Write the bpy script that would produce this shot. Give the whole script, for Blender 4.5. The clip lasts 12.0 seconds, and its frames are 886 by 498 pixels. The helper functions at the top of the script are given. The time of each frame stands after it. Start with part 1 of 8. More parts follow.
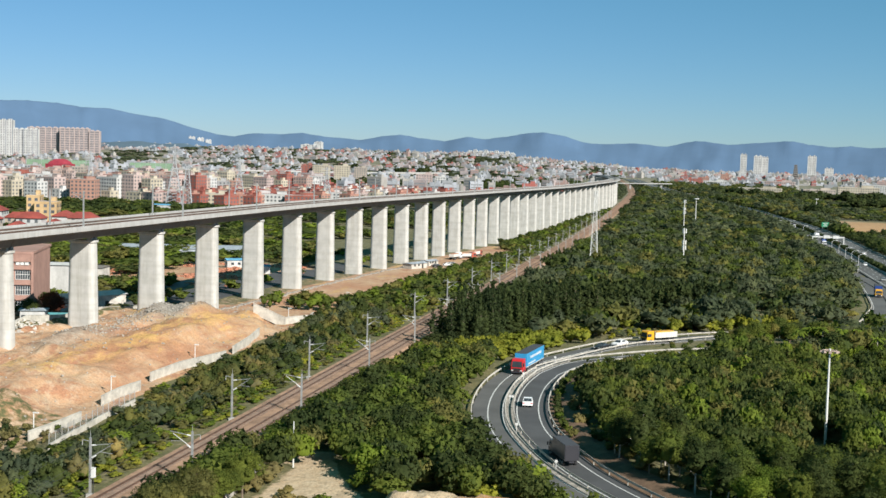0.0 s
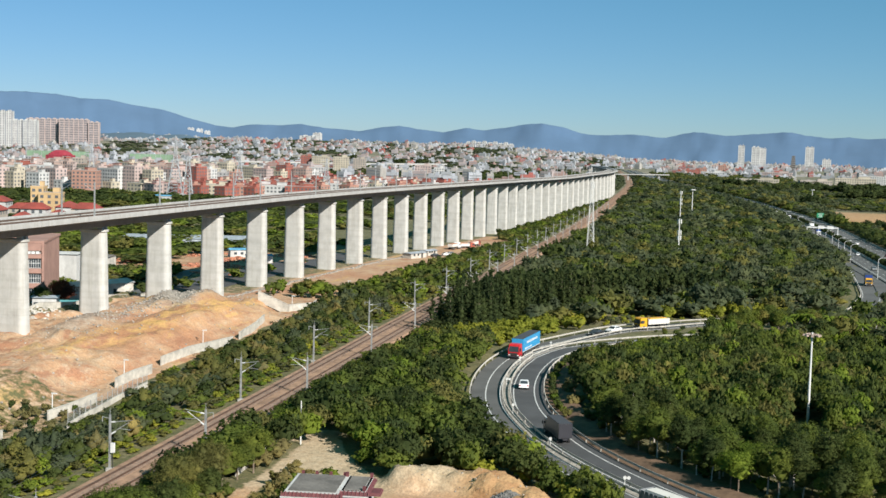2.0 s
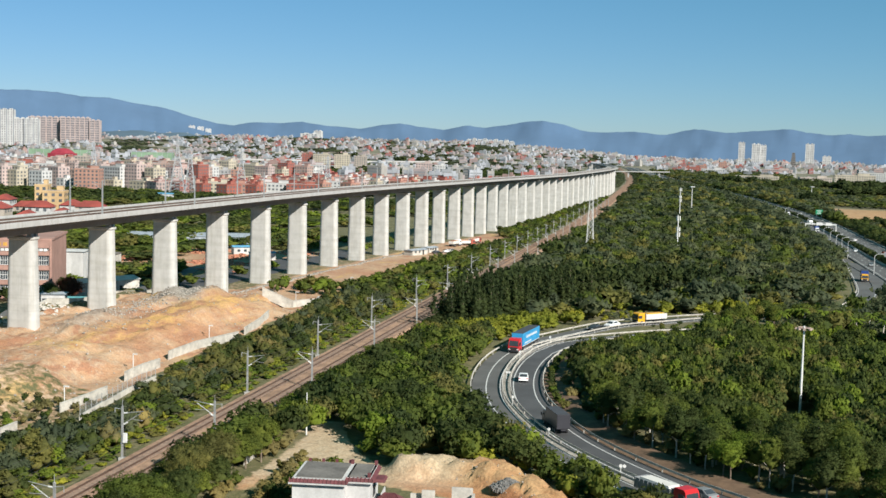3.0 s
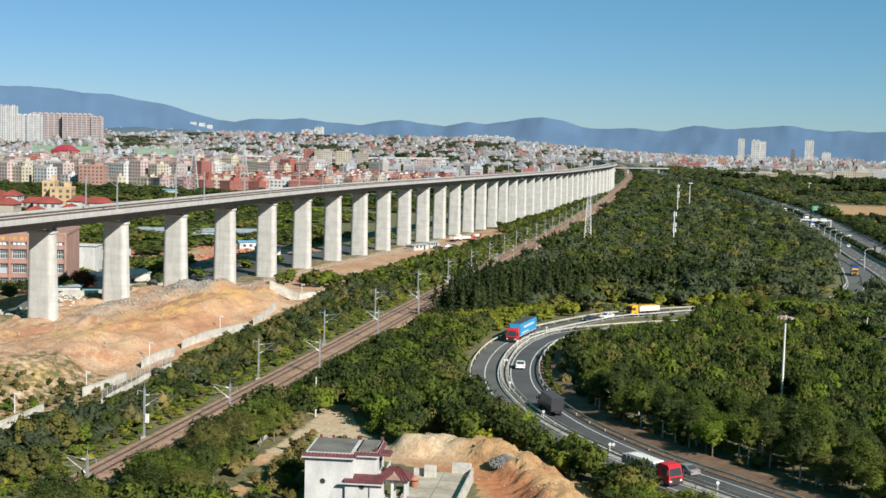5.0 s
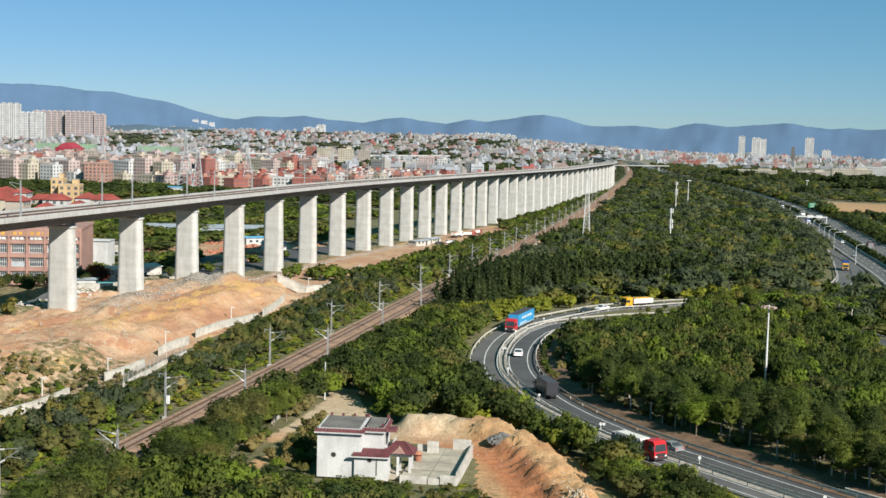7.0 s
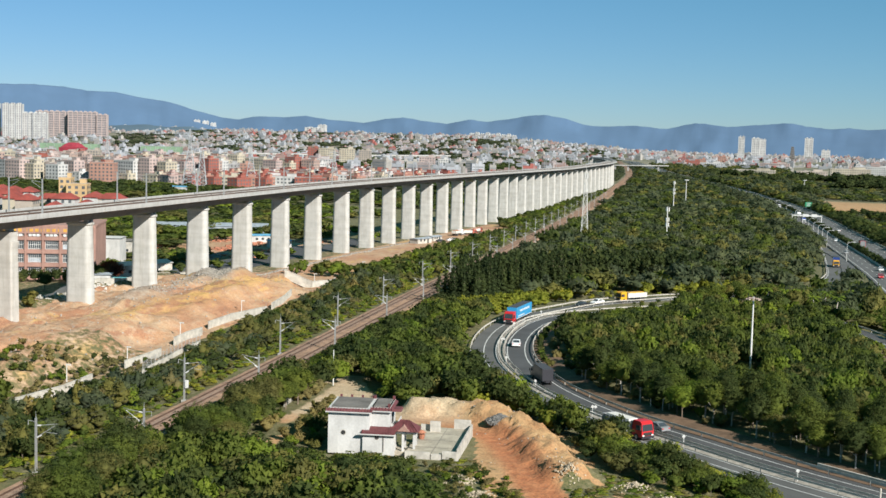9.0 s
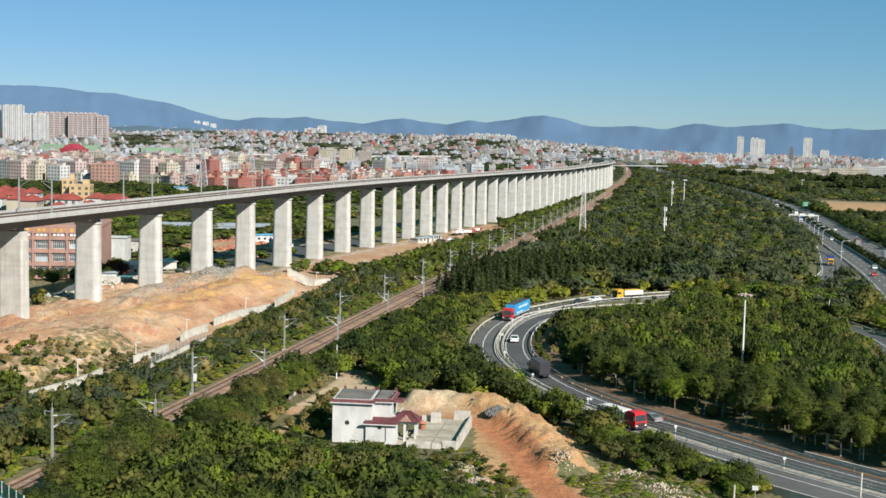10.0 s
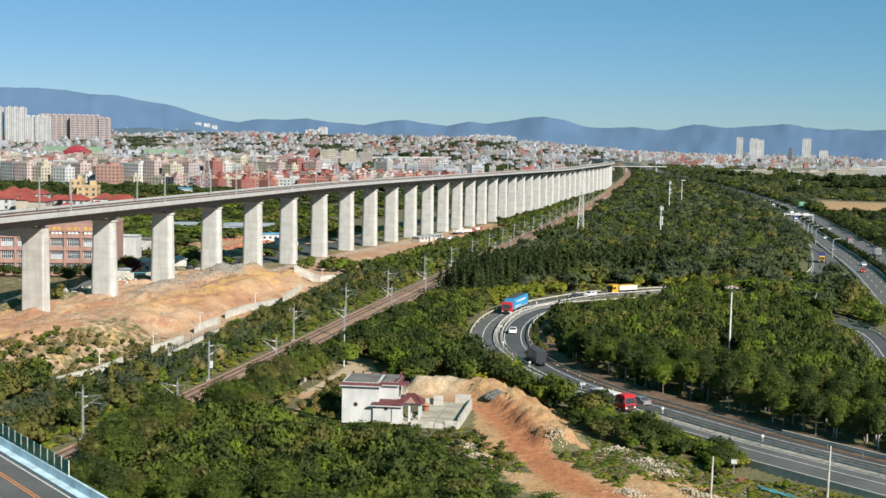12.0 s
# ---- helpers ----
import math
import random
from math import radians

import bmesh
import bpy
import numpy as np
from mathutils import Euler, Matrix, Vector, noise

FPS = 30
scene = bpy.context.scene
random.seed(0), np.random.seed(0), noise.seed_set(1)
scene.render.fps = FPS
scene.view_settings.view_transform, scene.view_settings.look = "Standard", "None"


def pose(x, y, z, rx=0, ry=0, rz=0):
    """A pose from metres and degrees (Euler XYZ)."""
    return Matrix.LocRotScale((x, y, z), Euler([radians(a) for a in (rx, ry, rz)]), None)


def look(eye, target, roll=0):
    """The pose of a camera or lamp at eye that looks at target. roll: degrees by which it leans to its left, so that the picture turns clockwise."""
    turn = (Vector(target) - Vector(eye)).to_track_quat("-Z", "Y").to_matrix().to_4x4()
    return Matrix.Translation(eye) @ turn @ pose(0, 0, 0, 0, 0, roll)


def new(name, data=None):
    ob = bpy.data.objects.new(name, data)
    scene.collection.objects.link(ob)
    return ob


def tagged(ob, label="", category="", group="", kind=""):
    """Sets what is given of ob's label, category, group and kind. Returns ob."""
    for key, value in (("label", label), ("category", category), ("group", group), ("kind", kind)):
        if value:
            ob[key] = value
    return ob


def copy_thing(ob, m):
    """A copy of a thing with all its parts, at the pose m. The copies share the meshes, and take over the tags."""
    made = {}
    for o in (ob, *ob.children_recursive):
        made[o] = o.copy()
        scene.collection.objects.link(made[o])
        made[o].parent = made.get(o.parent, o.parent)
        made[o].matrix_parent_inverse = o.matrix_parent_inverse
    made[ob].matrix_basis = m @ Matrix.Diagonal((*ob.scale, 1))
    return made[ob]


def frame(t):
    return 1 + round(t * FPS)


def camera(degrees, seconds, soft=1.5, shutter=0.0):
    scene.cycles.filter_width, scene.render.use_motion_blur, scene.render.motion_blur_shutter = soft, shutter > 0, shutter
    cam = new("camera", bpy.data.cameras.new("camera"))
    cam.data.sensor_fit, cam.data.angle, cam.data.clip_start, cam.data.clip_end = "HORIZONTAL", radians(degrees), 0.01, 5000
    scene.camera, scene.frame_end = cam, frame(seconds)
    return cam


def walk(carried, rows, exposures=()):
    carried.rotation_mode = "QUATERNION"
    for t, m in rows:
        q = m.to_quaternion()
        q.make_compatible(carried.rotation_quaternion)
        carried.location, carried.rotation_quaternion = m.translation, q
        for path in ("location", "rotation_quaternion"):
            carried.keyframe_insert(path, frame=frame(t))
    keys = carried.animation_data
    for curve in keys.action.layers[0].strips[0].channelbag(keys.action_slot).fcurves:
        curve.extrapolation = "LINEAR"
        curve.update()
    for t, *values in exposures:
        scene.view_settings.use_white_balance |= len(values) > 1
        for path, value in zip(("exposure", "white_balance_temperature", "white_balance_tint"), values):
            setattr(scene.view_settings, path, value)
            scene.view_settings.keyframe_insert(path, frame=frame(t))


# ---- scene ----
cam = camera(38.7, 12.0, soft=1.55)
PATH = [
    (0, (-6.649, 2.87, 44.484), (-7.12, 4.808, 44.329), 1.6),
    (0.5, (-6.197, 0.785, 44.53), (-6.667, 2.723, 44.371), 1.7),
    (1, (-5.707, -1.292, 44.579), (-6.177, 0.645, 44.416), 1.6),
    (1.5, (-5.161, -3.666, 44.64), (-5.63, -1.729, 44.474), 1.7),
    (2, (-4.669, -6.061, 44.735), (-5.137, -4.124, 44.566), 1.6),
    (2.5, (-4.068, -8.717, 44.805), (-4.537, -6.781, 44.634), 1.6),
    (3, (-3.448, -11.401, 44.991), (-3.917, -9.465, 44.818), 1.5),
    (5, (-0.64, -23.124, 45.53), (-1.11, -21.188, 45.351), 1.5),
    (5.5, (0.096, -26.262, 45.644), (-0.375, -24.326, 45.463), 1.5),
    (6, (0.797, -29.231, 45.728), (0.326, -27.296, 45.546), 1.5),
    (6.5, (1.595, -32.385, 45.777), (1.124, -30.449, 45.595), 1.5),
    (7, (2.359, -35.548, 45.873), (1.887, -33.613, 45.69), 1.5),
    (9, (5.342, -48.306, 46.022), (4.869, -46.372, 45.839), 1.5),
    (9.5, (6.151, -51.676, 46.063), (5.679, -49.741, 45.881), 1.4),
    (10, (6.955, -54.915, 46.058), (6.482, -52.98, 45.876), 1.4),
    (10.5, (7.764, -58.298, 46.119), (7.291, -56.363, 45.937), 1.4),
    (11, (8.523, -61.446, 46.09), (8.05, -59.511, 45.909), 1.4),
    (11.5, (9.26, -64.734, 46.013), (8.787, -62.799, 45.832), 1.4),
    (12, (10.01, -68.109, 45.998), (9.536, -66.174, 45.818), 1.3),
]
walk(cam, [(t, look(eye, target, roll)) for t, eye, target, roll in PATH], exposures=((0.0, 0.66), (12.0, 0.66)))

# ---- light ----
SUN_DIR = Vector((0.66, -0.51, 0.53)).normalized()
world = bpy.data.worlds.new("sky")
scene.world = world
world.use_nodes = True
wn = world.node_tree
sky = wn.nodes.new("ShaderNodeTexSky")
sky.sky_type = "NISHITA"
sky.sun_disc = False
sky.sun_elevation = math.asin(SUN_DIR.z)
sky.sun_rotation = math.atan2(SUN_DIR.x, SUN_DIR.y)
sky.altitude = 2500.0
sky.air_density = 1.0
sky.dust_density = 0.7
sky.ozone_density = 4.5
tint = wn.nodes.new("ShaderNodeMix")
tint.data_type, tint.blend_type = "RGBA", "MULTIPLY"
tint.inputs[0].default_value = 1.0
tint.inputs[7].default_value = (0.74, 0.71, 0.96, 1)
wn.links.new(sky.outputs["Color"], tint.inputs[6])
haze = wn.nodes.new("ShaderNodeMix")
haze.data_type, haze.blend_type = "RGBA", "ADD"
haze.inputs[0].default_value = 1.0
haze.inputs[7].default_value = (-0.1, 1.65, 0.85, 1)
wn.links.new(tint.outputs[2], haze.inputs[6])
wn.links.new(haze.outputs[2], wn.nodes["Background"].inputs["Color"])
wn.nodes["Background"].inputs["Strength"].default_value = 0.05
sun_data = bpy.data.lights.new("sun", "SUN")
sun_data.energy = 5.0
sun_data.angle = radians(0.53)
sun_data.color = (1.0, 0.95, 0.87)
sun = new("sun", sun_data)
sun.matrix_world = look((200, -200, 300), Vector((200, -200, 300)) - SUN_DIR * 100)

# ---- materials ----


def nodes_of(name):
    m = bpy.data.materials.new(name)
    m.use_nodes = True
    t = m.node_tree
    return m, t, t.nodes["Principled BSDF"]


def tex_noise(t, scale, detail=4.0, rough=0.6, stretch=None):
    n = t.nodes.new("ShaderNodeTexNoise")
    n.inputs["Scale"].default_value = scale
    n.inputs["Detail"].default_value = detail
    n.inputs["Roughness"].default_value = rough
    c = t.nodes.new("ShaderNodeNewGeometry")
    if stretch:
        mp = t.nodes.new("ShaderNodeMapping")
        mp.inputs["Scale"].default_value = stretch
        t.links.new(c.outputs["Position"], mp.inputs["Vector"])
        t.links.new(mp.outputs["Vector"], n.inputs["Vector"])
    else:
        t.links.new(c.outputs["Position"], n.inputs["Vector"])
    return n.outputs["Fac"]


def ramp(t, fac, lo, hi, a=0.35, b=0.65):
    r = t.nodes.new("ShaderNodeValToRGB")
    r.color_ramp.elements[0].position, r.color_ramp.elements[1].position = a, b
    r.color_ramp.elements[0].color, r.color_ramp.elements[1].color = (*lo, 1), (*hi, 1)
    t.links.new(fac, r.inputs["Fac"])
    return r.outputs["Color"]


def blend(t, fac, a, b, mode="MIX"):
    m = t.nodes.new("ShaderNodeMix")
    m.data_type, m.blend_type = "RGBA", mode
    for sock, v in ((m.inputs[0], fac), (m.inputs[6], a), (m.inputs[7], b)):
        if isinstance(v, (int, float)):
            sock.default_value = v
        elif isinstance(v, tuple):
            sock.default_value = (*v, 1)
        else:
            t.links.new(v, sock)
    return m.outputs[2]


def bump(t, p, fac, strength, dist=0.1):
    b = t.nodes.new("ShaderNodeBump")
    b.inputs["Strength"].default_value, b.inputs["Distance"].default_value = strength, dist
    t.links.new(fac, b.inputs["Height"])
    t.links.new(b.outputs["Normal"], p.inputs["Normal"])


def plain(name, col, rough=0.7, metal=0.0, var=0.25, big=0.3, small=4.0, relief=0.2, stretch=None):
    """A surface of one colour with stains and grain at two scales."""
    m, t, p = nodes_of(name)
    lo = tuple(c * (1 - var) for c in col)
    hi = tuple(min(1.0, c * (1 + var * 0.6)) for c in col)
    c1 = ramp(t, tex_noise(t, big, 5, 0.65, stretch), lo, hi)
    fine = tex_noise(t, small, 3)
    c2 = ramp(t, fine, (1 - var * 0.5,) * 3, (1.0, 1.0, 1.0))
    t.links.new(blend(t, 1.0, c1, c2, "MULTIPLY"), p.inputs["Base Color"])
    p.inputs["Roughness"].default_value, p.inputs["Metallic"].default_value = rough, metal
    if relief:
        bump(t, p, fine, relief, 0.05)
    return m


def foliage(name, dark, light, tint):
    """Leaves: each clump differs a little, each plant a little more."""
    m, t, p = nodes_of(name)
    dark, light, tint = ((1.18 * r, 1.12 * g, 1.17 * b + 0.003) for r, g, b in (dark, light, tint))
    mean = tuple((a + b) / 2 for a, b in zip(dark, light))
    dark, light = (tuple(0.6 * c + 0.4 * m_ for c, m_ in zip(col, mean)) for col in (dark, light))
    g_ = t.nodes.new("ShaderNodeNewGeometry")
    o = t.nodes.new("ShaderNodeObjectInfo")
    c = ramp(t, g_.outputs["Random Per Island"], dark, light, 0.05, 0.95)
    c = blend(t, ramp_value(t, o.outputs["Random"], 0.0, 0.55), c, tint)
    patch = tex_noise(t, 0.05, 3)
    c = blend(t, 1.0, c, ramp(t, patch, (0.78, 0.84, 0.82), (1.18, 1.1, 0.95)), "MULTIPLY")
    crown = tex_noise(t, 0.21, 2, 0.5)
    c = blend(t, 1.0, c, ramp(t, crown, (0.78, 0.82, 0.86), (1.16, 1.15, 1.0), 0.38, 0.62), "MULTIPLY")
    twig = tex_noise(t, 6.0, 3, 0.7)
    c = blend(t, 1.0, c, ramp(t, twig, (0.72, 0.73, 0.74), (1.22, 1.2, 1.17), 0.36, 0.64), "MULTIPLY")
    t.links.new(c, p.inputs["Base Color"])
    p.inputs["Roughness"].default_value = 0.75
    p.inputs["Specular IOR Level"].default_value = 0.08
    tr = t.nodes.new("ShaderNodeBsdfTranslucent")
    t.links.new(c, tr.inputs["Color"])
    mx = t.nodes.new("ShaderNodeMixShader")
    mx.inputs["Fac"].default_value = 0.5
    out = t.nodes["Material Output"]
    t.links.new(p.outputs["BSDF"], mx.inputs[1])
    t.links.new(tr.outputs["BSDF"], mx.inputs[2])
    t.links.new(mx.outputs["Shader"], out.inputs["Surface"])
    return m


def ramp_value(t, fac, lo, hi):
    r = t.nodes.new("ShaderNodeMapRange")
    r.inputs["To Min"].default_value, r.inputs["To Max"].default_value = lo, hi
    t.links.new(fac, r.inputs["Value"])
    return r.outputs["Result"]


def concrete(name, col, var=0.22):
    """Cast concrete: pour bands, drip stains, fine grain."""
    m, t, p = nodes_of(name)
    lo, hi = tuple(c * (1 - var) for c in col), tuple(min(1, c * 1.08) for c in col)
    c = ramp(t, tex_noise(t, 0.35, 5, 0.65), lo, hi, 0.25, 0.6)
    drip = tex_noise(t, 1.0, 4, 0.7, (1.1, 1.1, 0.07))
    c = blend(t, 1.0, c, ramp(t, drip, (0.80, 0.785, 0.75), (1, 1, 1), 0.3, 0.52), "MULTIPLY")
    band = tex_noise(t, 1.0, 2, 0.5, (0.02, 0.02, 0.8))
    c = blend(t, 1.0, c, ramp(t, band, (0.93, 0.925, 0.91), (1, 1, 1), 0.42, 0.52), "MULTIPLY")
    o = t.nodes.new("ShaderNodeObjectInfo")
    c = blend(t, ramp_value(t, o.outputs["Random"], 0.0, 0.16), c, tuple(v * 0.75 for v in col))
    t.links.new(c, p.inputs["Base Color"])
    p.inputs["Roughness"].default_value = 0.85
    bump(t, p, tex_noise(t, 6, 4), 0.25, 0.03)
    return m


M = {}
M["pier"] = concrete("pier_concrete", (0.455, 0.45, 0.425), 0.2)
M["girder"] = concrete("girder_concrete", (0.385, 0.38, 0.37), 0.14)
# pale concrete darkened to stand for the shade under the deck
M["box"] = concrete("shaded_box_concrete", (0.16, 0.158, 0.155), 0.2)
M["deck"] = plain("deck_slab", (0.36, 0.345, 0.325), 0.9)
M["old_concrete"] = concrete("weathered_concrete", (0.46, 0.44, 0.405), 0.22)
M["asphalt"] = plain("asphalt", (0.106, 0.104, 0.101), 0.85, var=0.22, big=0.12, small=9)
M["asphalt_dark"] = plain("asphalt_dark", (0.07, 0.07, 0.073), 0.85, var=0.25, big=0.12, small=9)
M["white_line"] = plain("road_paint", (0.62, 0.62, 0.6), 0.7, var=0.25, big=1.5)
M["orange_line"] = plain("orange_paint", (0.65, 0.25, 0.08), 0.7, var=0.2, big=1.5)
M["ballast"] = plain("ballast", (0.35, 0.215, 0.14), 0.95, var=0.35, big=0.35, small=7, relief=0.8)
M["rail"] = plain("rusty_rail", (0.16, 0.10, 0.075), 0.55, 0.5, var=0.3)
M["sleeper"] = plain("sleeper", (0.27, 0.195, 0.15), 0.9, var=0.3, big=1.0)
M["steel"] = plain("galvanised_steel", (0.5, 0.5, 0.49), 0.5, 0.55, var=0.2, big=0.8)
M["guard"] = plain("guard_rail_zinc", (0.48, 0.455, 0.41), 0.75, 0.0, var=0.25, big=0.8)
M["white_post"] = plain("white_post", (0.66, 0.66, 0.64), 0.6, var=0.15)
M["wire"] = plain("wire", (0.12, 0.12, 0.12), 0.5, 0.6, var=0.1)
M["bark"] = plain("bark", (0.22, 0.17, 0.125), 0.95, var=0.35, big=2, small=14, relief=0.6)
M["pale_bark"] = plain("pale_bark", (0.5, 0.46, 0.4), 0.95, var=0.3, big=2, small=14, relief=0.6)
M["wall_white"] = plain("white_plaster", (0.52, 0.515, 0.50), 0.85, var=0.22, big=0.35, stretch=(1.0, 1.0, 0.45))
M["red_tile"] = plain("red_tile", (0.135, 0.038, 0.042), 0.7, var=0.3, big=1.2)
M["roof_grey"] = plain("roof_screed", (0.165, 0.15, 0.135), 0.9, var=0.35, big=0.5)
M["glass"] = plain("dark_glass", (0.045, 0.055, 0.065), 0.15, var=0.2)
M["dark"] = plain("dark_opening", (0.03, 0.03, 0.03), 0.9, var=0.2)
M["pink_wall"] = plain("pink_plaster", (0.35, 0.205, 0.165), 0.85, var=0.2, big=0.25)
M["brown_bank"] = plain("dry_soil", (0.15, 0.092, 0.055), 0.95, var=0.35, big=0.5, small=4, relief=0.6)
M["rubble"] = plain("grey_rubble", (0.34, 0.31, 0.27), 0.95, var=0.4, big=1.0, small=3, relief=0.8)
M["leaf"] = foliage("broad_leaves", (0.062, 0.094, 0.023), (0.162, 0.203, 0.043), (0.086, 0.116, 0.025))
M["leaf_lime"] = foliage("lime_leaves", (0.158, 0.196, 0.025), (0.321, 0.339, 0.055), (0.243, 0.253, 0.041))
M["leaf_dark"] = foliage("dark_needles", (0.030, 0.046, 0.018), (0.078, 0.105, 0.037), (0.042, 0.062, 0.025))
M["leaf_fresh"] = foliage("fresh_leaves", (0.093, 0.151, 0.021), (0.217, 0.277, 0.044), (0.129, 0.185, 0.030))
M["leaf_olive"] = foliage("olive_leaves", (0.095, 0.107, 0.036), (0.205, 0.204, 0.062), (0.134, 0.134, 0.048))
M["leaf_deep"] = foliage("deep_leaves", (0.037, 0.064, 0.021), (0.106, 0.134, 0.041), (0.052, 0.071, 0.024))
# leaf_far has distance haze mixed into its colour; near dull scrub uses it too
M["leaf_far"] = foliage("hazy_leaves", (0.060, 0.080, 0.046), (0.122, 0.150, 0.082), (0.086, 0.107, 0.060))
M["leaf_dry"] = foliage("dry_leaves", (0.15, 0.135, 0.055), (0.29, 0.255, 0.11), (0.215, 0.185, 0.08))
M["leaf_red"] = foliage("reddish_leaves", (0.068, 0.027, 0.019), (0.161, 0.061, 0.041), (0.094, 0.074, 0.030))
for n_, c_ in dict(yard=(0.40, 0.355, 0.28), stained=(0.5, 0.47, 0.42), teal_roof=(0.10, 0.32, 0.34), blue_roof=(0.12, 0.36, 0.55), pale_roof=(0.34, 0.38, 0.42), green_mesh=(0.02, 0.20, 0.13), pale_blue=(0.50, 0.66, 0.74), brick_heap=(0.42, 0.17, 0.10), site_wall=(0.5, 0.475, 0.42), teal_tarp=(0.07, 0.25, 0.27), gold=(0.55, 0.3, 0.06)).items():
    M[n_] = plain(n_, c_, 0.85, var=0.28, big=0.5, small=3.0)

# ---- shapes ----


class Shape:
    """Collects vertices and faces, then becomes one mesh."""

    def __init__(self):
        self.v, self.f, self.n = [], [], 0

    def add(self, verts, faces):
        b = len(self.v)
        self.v.extend(verts)
        self.f.extend(tuple(b + i for i in f) for f in faces)
        return self

    def box(self, c, s, rz=0.0, taper=1.0):
        cx, cy, cz = c
        hx, hy, hz = s[0] / 2, s[1] / 2, s[2] / 2
        ca, sa = math.cos(rz), math.sin(rz)
        vs = []
        for z, k in ((-hz, 1.0), (hz, taper)):
            for x, y in ((-hx, -hy), (hx, -hy), (hx, hy), (-hx, hy)):
                vs.append((cx + (x * ca - y * sa) * k, cy + (x * sa + y * ca) * k, cz + z))
        return self.add(vs, [(3, 2, 1, 0), (4, 5, 6, 7), (0, 1, 5, 4), (1, 2, 6, 5), (2, 3, 7, 6), (3, 0, 4, 7)])

    def tube(self, a, b, r0, r1=None, sides=8, caps=True):
        a, b = Vector(a), Vector(b)
        r1 = r0 if r1 is None else r1
        d = (b - a).normalized()
        u = d.orthogonal().normalized()
        w = d.cross(u)
        vs = []
        for p, r in ((a, r0), (b, r1)):
            for k in range(sides):
                an = 2 * math.pi * k / sides
                vs.append(tuple(p + (u * math.cos(an) + w * math.sin(an)) * r))
        fs = [(k, (k + 1) % sides, sides + (k + 1) % sides, sides + k) for k in range(sides)]
        if caps:
            fs += [tuple(range(sides - 1, -1, -1)), tuple(range(sides, 2 * sides))]
        return self.add(vs, fs)

    def sweep(self, pts, profile, closed=True, caps=True):
        """profile: (offset to the right, height) swept along points of the plan (x, y, z)."""
        n = len(profile)
        vs = []
        for i, p in enumerate(pts):
            q0, q1 = pts[max(i - 1, 0)], pts[min(i + 1, len(pts) - 1)]
            tx, ty = q1[0] - q0[0], q1[1] - q0[1]
            ln = math.hypot(tx, ty) or 1.0
            rx, ry = ty / ln, -tx / ln
            for o, h in profile:
                vs.append((p[0] + rx * o, p[1] + ry * o, p[2] + h))
        fs = []
        for i in range(len(pts) - 1):
            for k in range(n if closed else n - 1):
                k2 = (k + 1) % n
                fs.append((i * n + k, i * n + k2, (i + 1) * n + k2, (i + 1) * n + k))
        if closed and caps:
            fs += [tuple(range(n)), tuple(range((len(pts) - 1) * n + n - 1, (len(pts) - 1) * n - 1, -1))]
        return self.add(vs, fs)

    def ring(self, sections):
        """Lofts closed sections of equal length, with end caps."""
        n = len(sections[0])
        vs = [p for s in sections for p in s]
        fs = []
        for i in range(len(sections) - 1):
            for k in range(n):
                fs.append((i * n + k, i * n + (k + 1) % n, (i + 1) * n + (k + 1) % n, (i + 1) * n + k))
        b = (len(sections) - 1) * n
        fs += [tuple(range(n - 1, -1, -1)), tuple(range(b, b + n))]
        return self.add(vs, fs)

    def mesh(self, name, smooth=False):
        me = bpy.data.meshes.new(name)
        me.from_pydata(self.v, [], self.f)
        me.update()
        if smooth:
            me.polygons.foreach_set("use_smooth", [True] * len(me.polygons))
        return me


def put_in(me, mat):
    me.materials.append(mat if not isinstance(mat, str) else M[mat])
    return me


def part(name, shape, mat, parent=None, label="", smooth=False):
    """One mesh object under a thing or a part."""
    me = shape if isinstance(shape, bpy.types.Mesh) else shape.mesh(name, smooth)
    if not me.materials:
        put_in(me, mat)
    ob = new(name, me)
    if parent is not None:
        ob.parent = parent
    return tagged(ob, label)


def thing(name, label, category, group="", at=(0, 0, 0), rz=0.0):
    ob = new(name)
    ob.empty_display_size = 0.5
    ob.matrix_basis = pose(*at, 0, 0, rz)
    return tagged(ob, label, category, group)


def solo(name, shape, mat, label, category="", group="", kind="", smooth=False):
    ob = part(name, shape, mat, None, label, smooth)
    return tagged(ob, label, category, group, kind)


# ---- plan ----


def step(a, b, v):
    u = min(1.0, max(0.0, (v - a) / (b - a)))
    return u * u * (3 - 2 * u)


def vale(y):
    """The land sinks gently along the valley and comes up again towards the far town."""
    return -9 * step(260, 850, y) + 9 * step(1300, 3500, y)


def rise(x, y):
    """The town climbs the foot of the mountains to the north-west."""
    return 36 * step(2300, 4100, y) * step(-0.06, -0.22, x / max(y, 1.0))


RAIL_Y = (-200, 141, 265, 339, 425, 575, 772, 1068, 1359, 1750, 2087, 2587)
RAIL_X = (-71.5, -80.4, -84.0, -86.4, -90.2, -100.5, -112, -125, -142, -166, -200, -270)


def rail_x(y):
    """Middle of the old double-track line, smoothed."""
    return float(np.mean([np.interp(y + d, RAIL_Y, RAIL_X) for d in (-60, -40, -20, 0, 20, 40, 60)]))


VIA_X = -149.8


def via_x(y):
    return VIA_X - max(0.0, y - 1270) ** 2 / 3600


def via_z(y):
    """Underside of the girders."""
    drop = 0.0 if y < 330 else (y - 330) ** 2 * 0.0115 / 300 if y < 480 else 0.8625 + (min(y, 1000) - 480) * 0.0115 + max(0, y - 1000) * 0.003
    return 23.3 - drop


